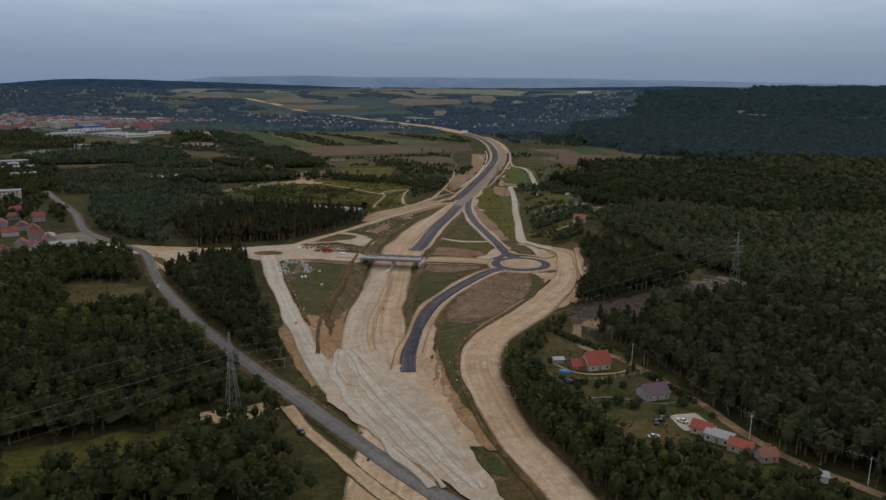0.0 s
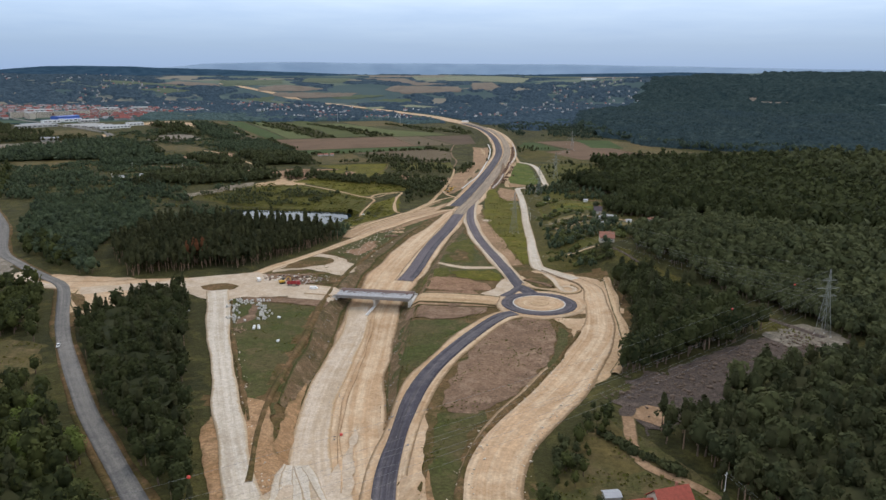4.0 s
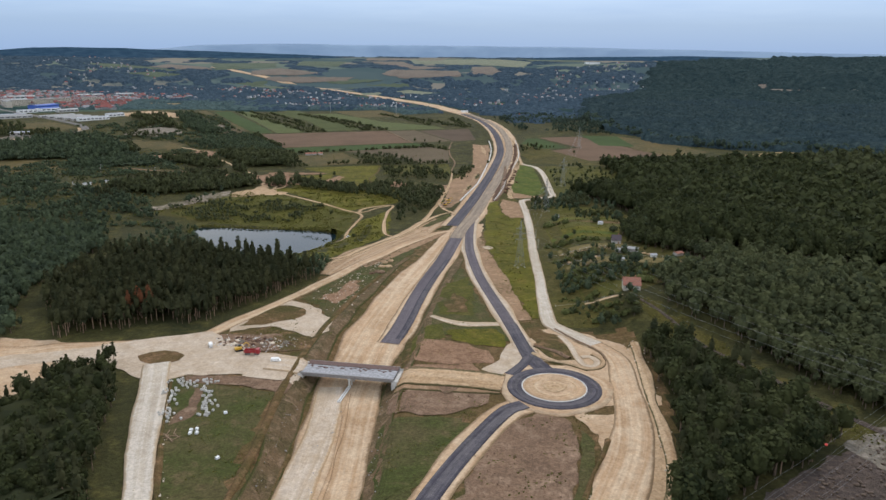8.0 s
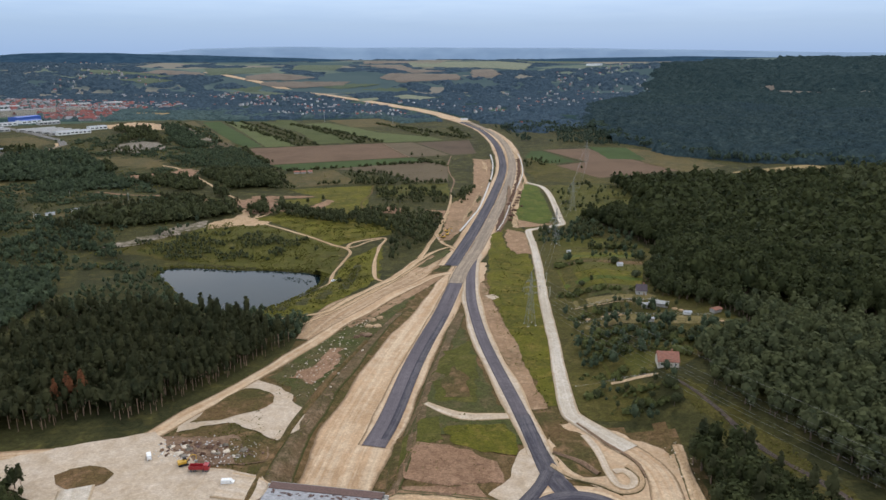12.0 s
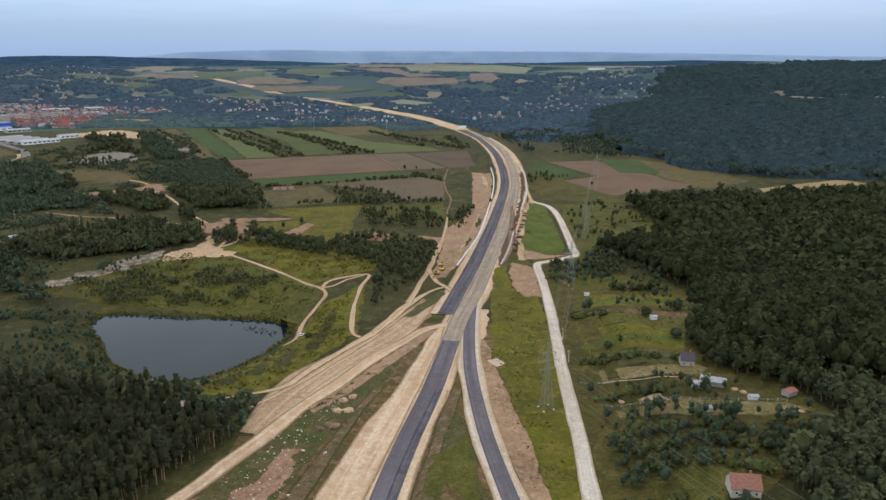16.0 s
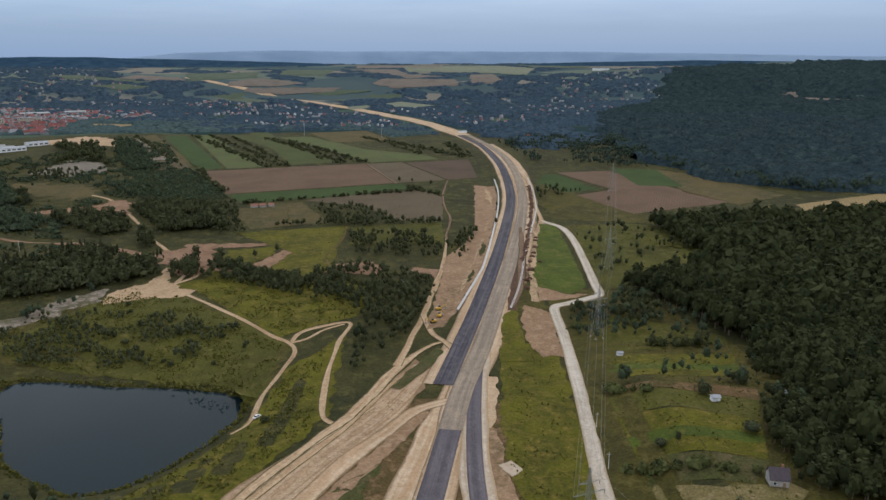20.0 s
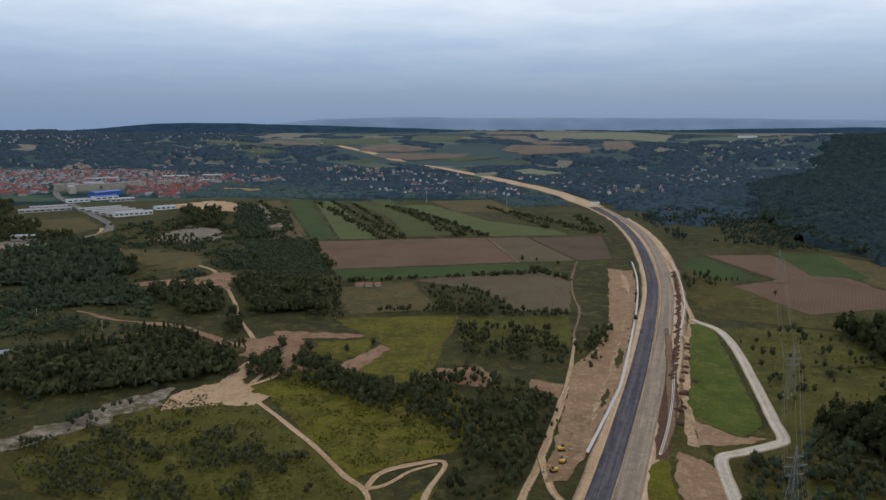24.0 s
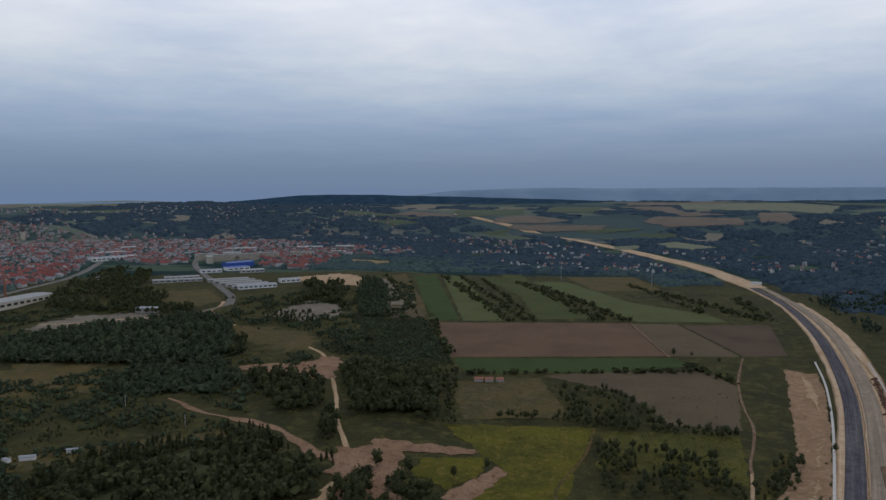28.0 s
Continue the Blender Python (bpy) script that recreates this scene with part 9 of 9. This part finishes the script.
for poly, gap, keep, seed in (
        ([(-232, 275), (-203, 286), (-118, 251), (-88, 227), (-57, 229), (-23, 264), (-12, 214), (-30, 150), (-52, 150), (-60, 190), (-98, 201), (-156, 229)], 5.5, 0.8, 31),
        ([(-105, 399), (-74, 404), (-30, 398), (-13, 343), (-16, 317), (-58, 317), (-89, 332)], 5.0, 0.7, 32),
        ([(-164, 531), (-126, 544), (-70, 477), (-93, 453), (-132, 453)], 6.5, 0.7, 33),
        ([(-198, 428), (-132, 458), (-89, 459), (-17, 460), (-16, 447), (-90, 432), (-133, 440)], 4.5, 0.8, 34),
        ([(-290, 540), (-240, 400), (-205, 405), (-225, 450), (-262, 560)], 6.0, 0.8, 35),
        ([(-10, 360), (6, 300), (16, 380), (24, 430), (8, 420)], 5.0, 0.7, 36),
        ([(70, -58), (95, -77), (160, -95), (149, -123), (107, -138), (72, -111)], 6.0, 0.25, 37),
        ([(62, -155), (100, -165), (107, -188), (94, -203), (70, -194)], 6.0, 0.25, 38),
        ([(72, 131), (165, 141), (128, 231), (112, 223), (75, 181)], 6.5, 0.7, 39),
        ([(75, 40), (140, 23), (153, -33), (157, 31), (165, 129), (79, 55)], 7.0, 0.25, 40),
        ([(22, -470), (34, -520), (48, -560), (40, -575), (26, -540), (18, -490)], 4.2, 0.9, 41),
        ([(34, -425), (52, -404), (48, -400), (26, -432), (24, -460), (32, -455)], 4.5, 0.8, 42),
        ([(100, 560), (140, 600), (132, 640), (100, 620)], 6, 0.6, 43),
        ([(110, 260), (200, 310), (240, 400), (160, 440), (115, 420)], 8, 0.3, 44),
        ([(140, 221), (200, 300), (215, 300), (128, 229)], 6, 0.8, 45),
        ([(-262, 40), (-236, 20), (-200, -24), (-160, -44), (-126, -42), (-108, -62), (-130, -72), (-197, -58), (-250, -64), (-276, -28)], 4.6, 0.85, 46),
        ([(-120, 263), (-75, 292), (-28, 264), (-18, 222), (-30, 139), (-45, 107), (-58, 80), (-62, 110), (-60, 164), (-94, 221)], 4.6, 0.7, 150),
        ([(-300, 128), (-286, 174), (-262, 214), (-256, 205), (-285, 141)], 5.0, 0.35, 165),
        ([(66, -80), (107, -96), (143, -98), (159, -101), (165, -109), (150, -136), (100, -150), (62, -140)], 5.0, 0.66, 151),
        ([(-130, -64), (-112, -58), (-95, -66), (-94, -96), (-104, -108), (-120, -90)], 3.4, 0.9, 165),
        ([(141, 30), (160, 14), (179, 15), (155, -44), (135, -58), (128, -48), (132, -26), (129, -9)], 4.6, 0.9, 152),
        ([(67, -45), (104, -65), (132, -70), (133, -82), (107, -86), (77, -71), (65, -63)], 6.0, 0.30, 153),
        ([(112, 130), (153, 134), (148, 115), (111, 115)], 5.0, 0.8, 154),
        ([(-193, 268), (-193, 298), (-156, 276), (-120, 253), (-112, 225), (-153, 236), (-179, 248)], 4.6, 0.9, 155),
        ([(-118, 236), (-99, 261), (-91, 270), (-80, 213), (-99, 221)], 4.6, 0.9, 156),
        ([(-294, 359), (-297, 411), (-258, 332), (-268, 325)], 4.8, 0.9, 157),
        ([(-219, 239), (-238, 297), (-218, 292), (-198, 248), (-210, 234)], 4.6, 1.0, 158),
        ([(102, 155), (113, 197), (130, 258), (172, 267), (150, 262), (133, 162)], 5.0, 0.9, 161),
        ([(75, 190), (101, 181), (121, 182), (118, 172), (77, 164)], 4.6, 0.9, 162),
        ([(-253, 81), (-206, 6), (-189, -17), (-185, -40), (-230, 5), (-279, 72)], 5.0, 0.7, 164),
        ([(-610, 729), (-551, 762), (-518, 708), (-576, 681)], 6.5, 0.9, 167)):
    q = patchy(scatter(poly, gap, seed, clear=CLEAR), 14, keep, seed)
    plant("thicket", "tree", q, 4.0 if seed in (46, 164) else 5.5, 26, M["leaf_scrub" if seed in (37, 38, 39, 40, 46, 151, 153, 164, 165) else "leaf"], M["bark"], "thicket of small trees and bushes", "trees", trunk=False, spread=0.35)
q = patchy(scatter([(-305, 120), (-265, 176), (-216, 172), (-170, 170), (-126, 140), (-122, 104), (-171, 106), (-198, 100), (-265, 104)], 3.1, 48, clear=CLEAR, ragged=8), 17, 0.56, 48)
plant("willow_scrub", "tree", q[2::3], 3.2, 22, M["leaf"], M["bark"], "dark green bushes in a pasture", "bushes", trunk=False, spread=0.4)
plant("willow_scrub", "tree", q[::3], 3.6, 22, M["silver"], M["bark"], "grey green willow bushes by the pond", "bushes", trunk=False, spread=0.35)
plant("willow_scrub", "tree", q[1::3], 3.0, 22, M["leaf_mid"], M["bark"], "grey green willow bushes by the pond", "bushes", trunk=False)
for k, (a, b, n) in enumerate((((66, -64), (98, -72), 20), ((70, -100), (140, -118), 40), ((66, -112), (136, -132), 38), ((64, -125), (120, -144), 30), ((68, -18), (110, -38), 30), ((74, 57), (96, 40), 24), ((112, 121), (151, 125), 34), ((70, 150), (120, 160), 22), ((62, -150), (92, -160), 16), ((60, -172), (100, -178), 22), ((66, -186), (96, -190), 18))):
    rb = np.random.default_rng(290 + k)
    q = np.array(a) + (np.array(b) - np.array(a)) * rb.uniform(size=(n, 1)) + rb.normal(0, 1.4, (n, 2))
    plant("hedgerow", "bush", q, 2.8, 16, M["leaf_mid"], M["bark"], "row of dark green garden shrubs", "hedge", trunk=False, spread=0.4)
for poly, seed in (([(-242, 222), (-195, 224), (-109, 135), (-72, 166), (-50, 210), (-84, 264), (-120, 235), (-197, 282), (-193, 252)], 81), ([(-305, 112), (-262, 190), (-235, 222), (-200, 215), (-106, 130), (-99, 51), (-192, 92)], 82), ([(-138, -46), (-103, 21), (-93, 93), (-68, 137), (-61, 30), (-82, -26), (-99, -57)], 83)):
    q = patchy(scatter(poly, 2.3, seed, clear=CLEAR), 11, 0.5, seed)
    plant("tall_weeds", "bush", q, 0.8, 5, M["weed"], M["bark"], "tall green weeds in rough grass", "weeds", core=False, trunk=False, spread=0.5)
TRUNK_ROW = [(20, -468), (30, -492), (46, -528), (52, -550), (50, -578), (38, -580), (29, -546), (21, -512), (17, -485)]
q = scatter(TRUNK_ROW, 3.3, 610, clear=[(HAUL_R, 9.5)])
plant("slender_trees", "tree", q, 9.0, 30, M["leaf_warm"], M["bark"], "row of slender trees with bare lower trunks", spread=0.25)
q = scatter([(50, -552), (62, -546), (82, -550), (96, -562), (112, -572), (150, -600), (130, -640), (60, -640), (44, -600), (44, -578)], 4.6, 611, clear=[([(95, -512), (100, -530), (110, -551), (126, -570), (150, -600)], 6), (HAUL_R, 10)])
plant("orchard_trees", "tree", q, 6.5, 34, M["leaf_warm"], M["bark"], "dense green fruit trees behind gardens", spread=0.3)
q = scatter([(24, -462), (36, -428), (50, -404), (54, -414), (44, -434), (34, -458)], 4.2, 612, 0.8, clear=[(HAUL_R, 9.5)])
plant("garden_trees", "tree", q, 5.0, 34, M["leaf_warm"], M["bark"], "green trees and shrubs at a garden edge", spread=0.35)
for k, (a, b, w, h, n) in enumerate((((-224, 284), (-207, 253), 11.0, 8.5, 40), ((-200, 290), (-115, 230), 9.0, 7.0, 90), ((-304, 390), (-276, 347), 6.0, 9.0, 26), ((-224, 313), (-223, 312), 2.0, 9.0, 3), ((-200, 310), (-199, 309), 2.0, 8.0, 3))):
    rb = np.random.default_rng(620 + k)
    q = np.array(a, float) + (np.array(b, float) - np.array(a, float)) * rb.uniform(size=(n, 1)) + rb.normal(0, w * 0.5, (n, 2))
    plant("tree_cluster", "tree", q, h, 40, M["leaf"], M["bark"], "cluster of round dark green trees", spread=0.3)
HAMLET_TREES = [([(-470, 55), (-450, -36), (-520, -60), (-640, 60), (-740, 340), (-640, 350)], 6.5, 0.8), ([(-262, -226), (-228, -284), (-262, -300), (-330, -306), (-420, -300), (-345, -282), (-300, -262)], 5.2, 0.9), ([(-420, -60), (-405, -90), (-430, -140), (-500, -200), (-540, -60), (-470, -40)], 7.0, 0.55), ([(-400, -50), (-356, -122), (-372, -128), (-418, -60)], 4.5, 0.7), ([(-345, -150), (-300, -200), (-275, -215), (-262, -190), (-300, -150), (-330, -120), (-340, -135)], 5.0, 0.7)]
for k, (poly, gap, keep) in enumerate(HAMLET_TREES):
    q = patchy(scatter(poly, gap, 500 + k, clear=[(LOCAL, 10)], ragged=5), 18, keep, 50 + k)
    plant("hamlet_trees", "tree", q, 8.0, 20, M["leaf_warm"], M["bark"], "green trees round the hamlet houses", trunk=False, spread=0.35)
# weeds on the building site and in the meadows
NEAT = CLEAR + [([(-52, -590), (-24, -520), (-42, -450), (-52, -330), (-52, -268), (-46, -200), (-31, -110), (-6, 20)], 20), ([(-150, -240), (-76, -262)], 14), ([(42, -271), (42.1, -271)], 26)]
q = patchy(scatter(SITE, 1.7, 71, 1.0, NEAT), 9, 0.35, 71)
plant("weeds", "bush", q, 0.38, 5, M["weed"], M["bark"], "tufts of green weeds on bare earth", "weeds", core=False, trunk=False, spread=0.4)
for k, (poly, gap, keep) in enumerate((([(26, 124), (60, 125), (57, -42), (48, -182), (41, -181), (33, -134), (25, -58), (21, 17)], 2.2, 0.4), ([(-138, -46), (-103, 21), (-93, 93), (-68, 137), (-61, 30), (-82, -26), (-99, -57), (-127, -60)], 2.0, 0.5), ([(-283, 113), (-242, 222), (-201, 215), (-106, 127), (-99, 51), (-122, 76), (-227, 96)], 2.6, 0.5), ([(66, 121), (165, 124), (144, 8), (132, -29), (111, -75), (160, -95), (94, -164), (62, -151), (64, -60), (66, 2)], 2.4, 0.4), ([(21, -475), (40, -425), (52, -405), (75, -455), (94, -499), (99, -529), (82, -575), (56, -575), (34, -531)], 2.0, 0.4), ([(-242, 222), (-195, 224), (-109, 135), (-72, 166), (-50, 210), (-84, 264), (-120, 235), (-197, 282)], 2.6, 0.4), ([(-249, -363), (-246, -329), (-200, -341), (-182, -389), (-212, -407)], 2.2, 0.6), ([(99, -177), (107, -173), (137, -213), (152, -268), (172, -318), (168, -345), (142, -290), (118, -226)], 2.0, 0.6), ([(-262, 520), (-183, 555), (-104, 533), (-17, 583), (-14, 466), (-206, 421)], 4.5, 0.4), ([(-218, 404), (-111, 437), (-15, 454), (-10, 363), (-102, 275), (-149, 339)], 3.2, 0.4), ([(110, 226), (230, 360), (249, 438), (118, 437)], 3.2, 0.5))):
    q = patchy(scatter(poly, gap, 80 + k, 1.0, CLEAR), 10, keep, 80 + k)
    plant("tall_grass", "bush", q, 0.6, 4, M["weed"], M["bark"], "tufts of tall grass and weeds", "grass", core=False, trunk=False, spread=0.4)
# reeds round the pond
a = np.array(smooth_line(POND + POND[:1], 1.2))
r = np.random.default_rng(5)
q = np.vstack([a + r.normal(0, 1.8, a.shape) for _ in range(3)])
q = q[~inside(POND, q[:, 0], q[:, 1])]
ob = plant("reeds", "bush", q, 1.2, 7, M["weed"], M["bark"], "belt of dark green reeds along the pond", "reeds", trunk=False, core=False, spread=0.3)

q = patchy(scatter([(-1108, 869), (-1200, 1049), (-1070, 1009), (-914, 826), (-717, 715), (-694, 697), (-800, 657), (-934, 655), (-997, 715)], 8, 55), 50, 0.75, 10)
plant("works_trees", "tree", q, 9.0, 12, M["leaf"], M["bark"], "groups of trees between works yards", trunk=False)


# ---------------------------------------------------------------- single trees
def tree_proto(kind, n, leaf, bark, label, seed):
    v, f, ix = template(kind, n, seed)
    t = empty("tree", pose(0, 0, 0), label, "tree", "single trees")
    for name, i, mat in (("trunk", 0, bark), ("crown", 1, leaf)):
        g = f[ix == i]
        used, inv = np.unique(g.ravel(), return_inverse=True)
        ob = mesh_np(name, v[used], inv.reshape(-1, 3), [M[mat]], tone=np.full(len(used), 0.25 + 0.12 * (seed % 5)))
        ob.parent = t
    return t


TREES = [tree_proto("tree", 170, "leaf", "bark", "broadleaf tree with a dense dark green crown", 301), tree_proto("tree", 170, "leaf", "bark", "broadleaf tree with an uneven green crown", 302),
         tree_proto("tree", 150, "leaf_light", "bark", "light green broadleaf tree with a loose crown", 303), tree_proto("poplar", 120, "leaf", "bark", "slender upright green tree", 304),
         tree_proto("bush", 110, "leaf", "bark", "round dark green bush", 306), tree_proto("bush", 110, "silver", "bark", "round silvery grey bush", 307),
         tree_proto("pine", 150, "pine", "pinebark", "dark green conifer with drooping branches", 308), tree_proto("pine", 120, "rust", "pinebark", "dead conifer with rust brown needles", 309)]
SET = []


def set_tree(k, x, y, h, wide=1.0):
    if float(to_line(LOCAL, np.array(x, float), np.array(y, float))) < 7:
        return
    m = scaled(x, y, (x * 37 + y * 17) % 360, h * wide, h * wide, h, -0.05)
    if k not in SET:
        SET.append(k)
        TREES[k].matrix_basis = m
    else:
        copy_thing(TREES[k], m @ Matrix.Diagonal([1 / v for v in TREES[k].scale] + [1]))


for k, x, y, h in ((0, -190, 273, 13), (1, -172, 312, 8), (1, -158, 332, 8), (0, -211, 255, 9), (1, -204, 317, 8), (0, -178, 283, 9), (1, -165, 268, 9), (0, -150, 258, 9), (1, -138, 252, 8), (0, -76, 676, 9), (1, -33, 660, 7), (0, -59, 680, 6), (0, -287, 611, 7),
                   (4, 89, 80, 3), (0, 113, 69, 5), (4, 140, 49, 7), (0, 136, 50, 6), (4, 116, 33, 6), (0, 144, 30, 8), (5, 85, -8, 4), (0, 91, -11, 6), (5, 123, -6, 6), (4, 87, -25, 3), (4, 86, -68, 4.5), (0, 92, -72, 5.5), (0, 99, -63, 5), (1, 107, -67, 6), (4, 116, -74, 4.5), (0, 125, -74, 5), (1, 132, -70, 5), (0, 145, -69, 7), (0, 152, -74, 8), (1, 124, 173, 7), (4, -91, 29, 3.5), (1, 162, 88, 8), (4, 95, 173, 4), (0, 99, 179, 8), (1, 90, 181, 8), (4, 108, 177, 5),
                   (7, -181, -188, 18), (7, -177, -185, 18), (7, -184, -184, 18), (7, -187, -190, 17), (7, -179, -181, 18), (6, 72, -484, 9), (6, 69, -486, 7), (0, 84, -460, 9), (7, 96, -448, 9), (2, -205, -430, 13), (2, -196, -424, 12), (2, -214, -438, 11), (2, -190, -436, 10), (1, -226, -282, 10), (0, -195, -330, 11), (1, -168, -375, 11), (0, -150, -402, 10),
                   (0, 78, -350, 11), (1, 84, -340, 12), (0, 92, -300, 13), (1, 91, -262, 12), (0, 93, -230, 12), (0, 36, -440, 6), (1, 28, -452, 6), (4, 33, -447, 4), (0, 44, -418, 6), (1, 38, -470, 5), (2, 64, -560, 8), (0, 56, -548, 8), (1, 92, -556, 7), (4, 60, -508, 4), (4, 66, -512, 4), (4, 55, -512, 4),
                   (3, -206, -12, 9), (3, -203, -14, 8), (3, -164, -36, 9), (0, 46, 520, 6), (0, 40, 432, 7), (1, 130, 640, 8), (0, 122, 615, 8), (6, 136, 600, 8), (6, 142, 604, 8), (6, 148, 606, 8), (6, 154, 608, 8), (6, 130, 598, 7), (0, 180, 560, 7), (4, 160, 330, 5), (4, 135, 300, 5), (0, 170, 380, 7), (0, 186, 372, 8), (1, 200, 366, 8), (6, 208, 372, 9)):
    set_tree(k, x, y, h)
rq = np.random.default_rng(31)
for poly, gap, kinds, lo, hi, keep in (([(22, -476), (30, -500), (44, -545), (52, -572), (42, -575), (28, -540), (18, -495)], 6.0, (0, 1, 4), 5, 9, 0.9),
                                       ([(64, -92), (92, -101), (139, -106), (152, -104), (149, -122), (107, -137), (74, -110)], 11.0, (0, 1, 4, 4), 3, 6, 0.8),
                                       ([(70, -48), (111, -71), (122, -76), (70, -60)], 8.0, (0, 4, 1), 3, 6, 0.6),
                                       ([(60, -500), (90, -508), (96, -520), (70, -516)], 6.0, (4, 4, 2), 2, 4, 0.7),
                                       ([(62, -165), (95, -173), (105, -190), (72, -195)], 10.0, (0, 4, 1), 3, 7, 0.7),
                                       ([(-105, 395), (-74, 402), (-30, 396), (-16, 345), (-60, 320), (-90, 335)], 13.0, (6, 6, 0), 6, 9, 0.8),
                                       ([(-232, 200), (-140, 150), (-130, 100), (-225, 105)], 18.0, (4, 5, 4), 2.5, 4, 0.8)):
    for x, y in scatter(poly, gap, 61, keep, CLEAR):
        set_tree(int(rq.choice(kinds)), x, y, rq.uniform(lo, hi))
for k, x, y, h in ((6, 71, -478, 12), (7, 84, -464, 8), (4, 30, -440, 4), (4, 34, -446, 5), (0, 28, -448, 6), (1, 33, -436, 6), (0, 60, -494, 6), (1, 54, -498, 6), (4, 66, -492, 3), (0, 24, -496, 7), (1, 26, -508, 8), (2, 62, -508, 6), (0, 94, -500, 8), (4, 47, -494, 3)):
    set_tree(k, x, y, h)
rb = np.random.default_rng(333)
q = np.vstack([np.array(a) + (np.array(b) - np.array(a)) * rb.uniform(size=(n, 1)) + rb.normal(0, 0.8, (n, 2)) for a, b, n in (((44, -422), (57, -438), 26), ((57, -438), (68, -451), 24), ((22, -487), (60, -488), 22), ((80, -480), (92, -506), 26))])
plant("hedgerow", "bush", q, 2.2, 18, M["leaf"], M["bark"], "clipped dark green garden hedge", "hedge", trunk=False, spread=0.25)
for x, y in ((-169, -434), (-158, -430), (-147, -449), (-132, -443), (-153, -454), (-158, -421), (-127, -449), (-165, -444), (-176, -440), (-140, -456)):
    set_tree(2, x, y, 11)

# ---------------------------------------------------------------- loose stones and clods
def stones(name, lines, count, spread, size, mat, label):
    """Small angular stones strewn along lines, one object."""
    r = np.random.default_rng(count)
    pts = []
    for ln in lines:
        c = smooth_line(ln, 2.0)
        k = r.integers(0, len(c), count)
        pts.append(c[k] + r.normal(0, spread, (count, 2)))
    xy = np.vstack(pts)
    s = size * np.clip(r.lognormal(0, 0.45, len(xy)), 0.4, 2.6)
    turn = r.uniform(0, 6.28, len(xy))
    v = ICO_V[None] * (s[:, None, None] * r.uniform(0.65, 1.25, (len(xy), len(ICO_V), 1))) * [1.2, 0.9, 0.6]
    x = v[..., 0] * np.cos(turn)[:, None] - v[..., 1] * np.sin(turn)[:, None] + xy[:, :1]
    y = v[..., 0] * np.sin(turn)[:, None] + v[..., 1] * np.cos(turn)[:, None] + xy[:, 1:2]
    z = v[..., 2] + (ground_z(xy[:, 0], xy[:, 1]) + 0.45)[:, None]
    f = (ICO_F[None] + (np.arange(len(xy)) * len(ICO_V))[:, None, None]).reshape(-1, 3)
    tagged(mesh_np(name, np.stack([x, y, z], 2).reshape(-1, 3), f, [M[mat]]), label, "stones", kind="stuff")


BED_EDGE = [[(-72, -276), (-73, -309), (-71, -351), (-66, -381), (-60, -430), (-44, -500)], [(-33, -274), (-34, -307), (-33, -346), (-32, -386), (-24, -440)], [(-54, -287), (-55, -335), (-54, -365), (-50, -420)]]
stones("stones", BED_EDGE, 90, 1.5, 0.2, "girder", "pale stones and clods along the motorway bed")
stones("stones", [HAUL_L[1:], [(90, -216), (88, -250), (83, -287), (79, -322), (74, -346)], [(x + 9, y) for x, y in HAUL_R[6:12]], [(x - 9, y) for x, y in HAUL_R[6:12]], [(x + 7, y) for x, y in HAUL_L[1:]]], 150, 1.6, 0.26, "stone", "pale stones along haul roads")
stones("rubble", [[(-126, -219), (-112, -217), (-98, -219), (-86, -224)], [(-124, -225), (-108, -230), (-92, -229)]], 90, 2.6, 0.26, "concrete", "grey rubble and rubbish strewn on dark earth")
stones("rubble", [[(-120, -222), (-100, -223), (-86, -226)]], 120, 3.4, 0.34, "rustbrown", "rust brown scrap strewn on dark earth")
stones("clods", [[(8, -330), (14, -360), (4, -395)], [(28, -320), (32, -345), (20, -380)], [(-20, -228), (-4, -232), (12, -236)], [(-28, -282), (-8, -284), (8, -280)]], 60, 4.0, 0.18, "earth", "brown clods on graded earth")
stones("clods", [[(58, -392), (90, -370), (130, -345), (170, -318)], [(66, -404), (100, -376), (140, -350), (172, -330)]], 260, 4.5, 0.5, "bark", "cut branches and stumps on a felled strip")
stones("stones", [[(-66, -70), (-74, -105), (-84, -150)], [(-58, -60), (-64, -110), (-76, -170)]], 110, 5.0, 0.3, "stone", "pale stones on a weedy bank")
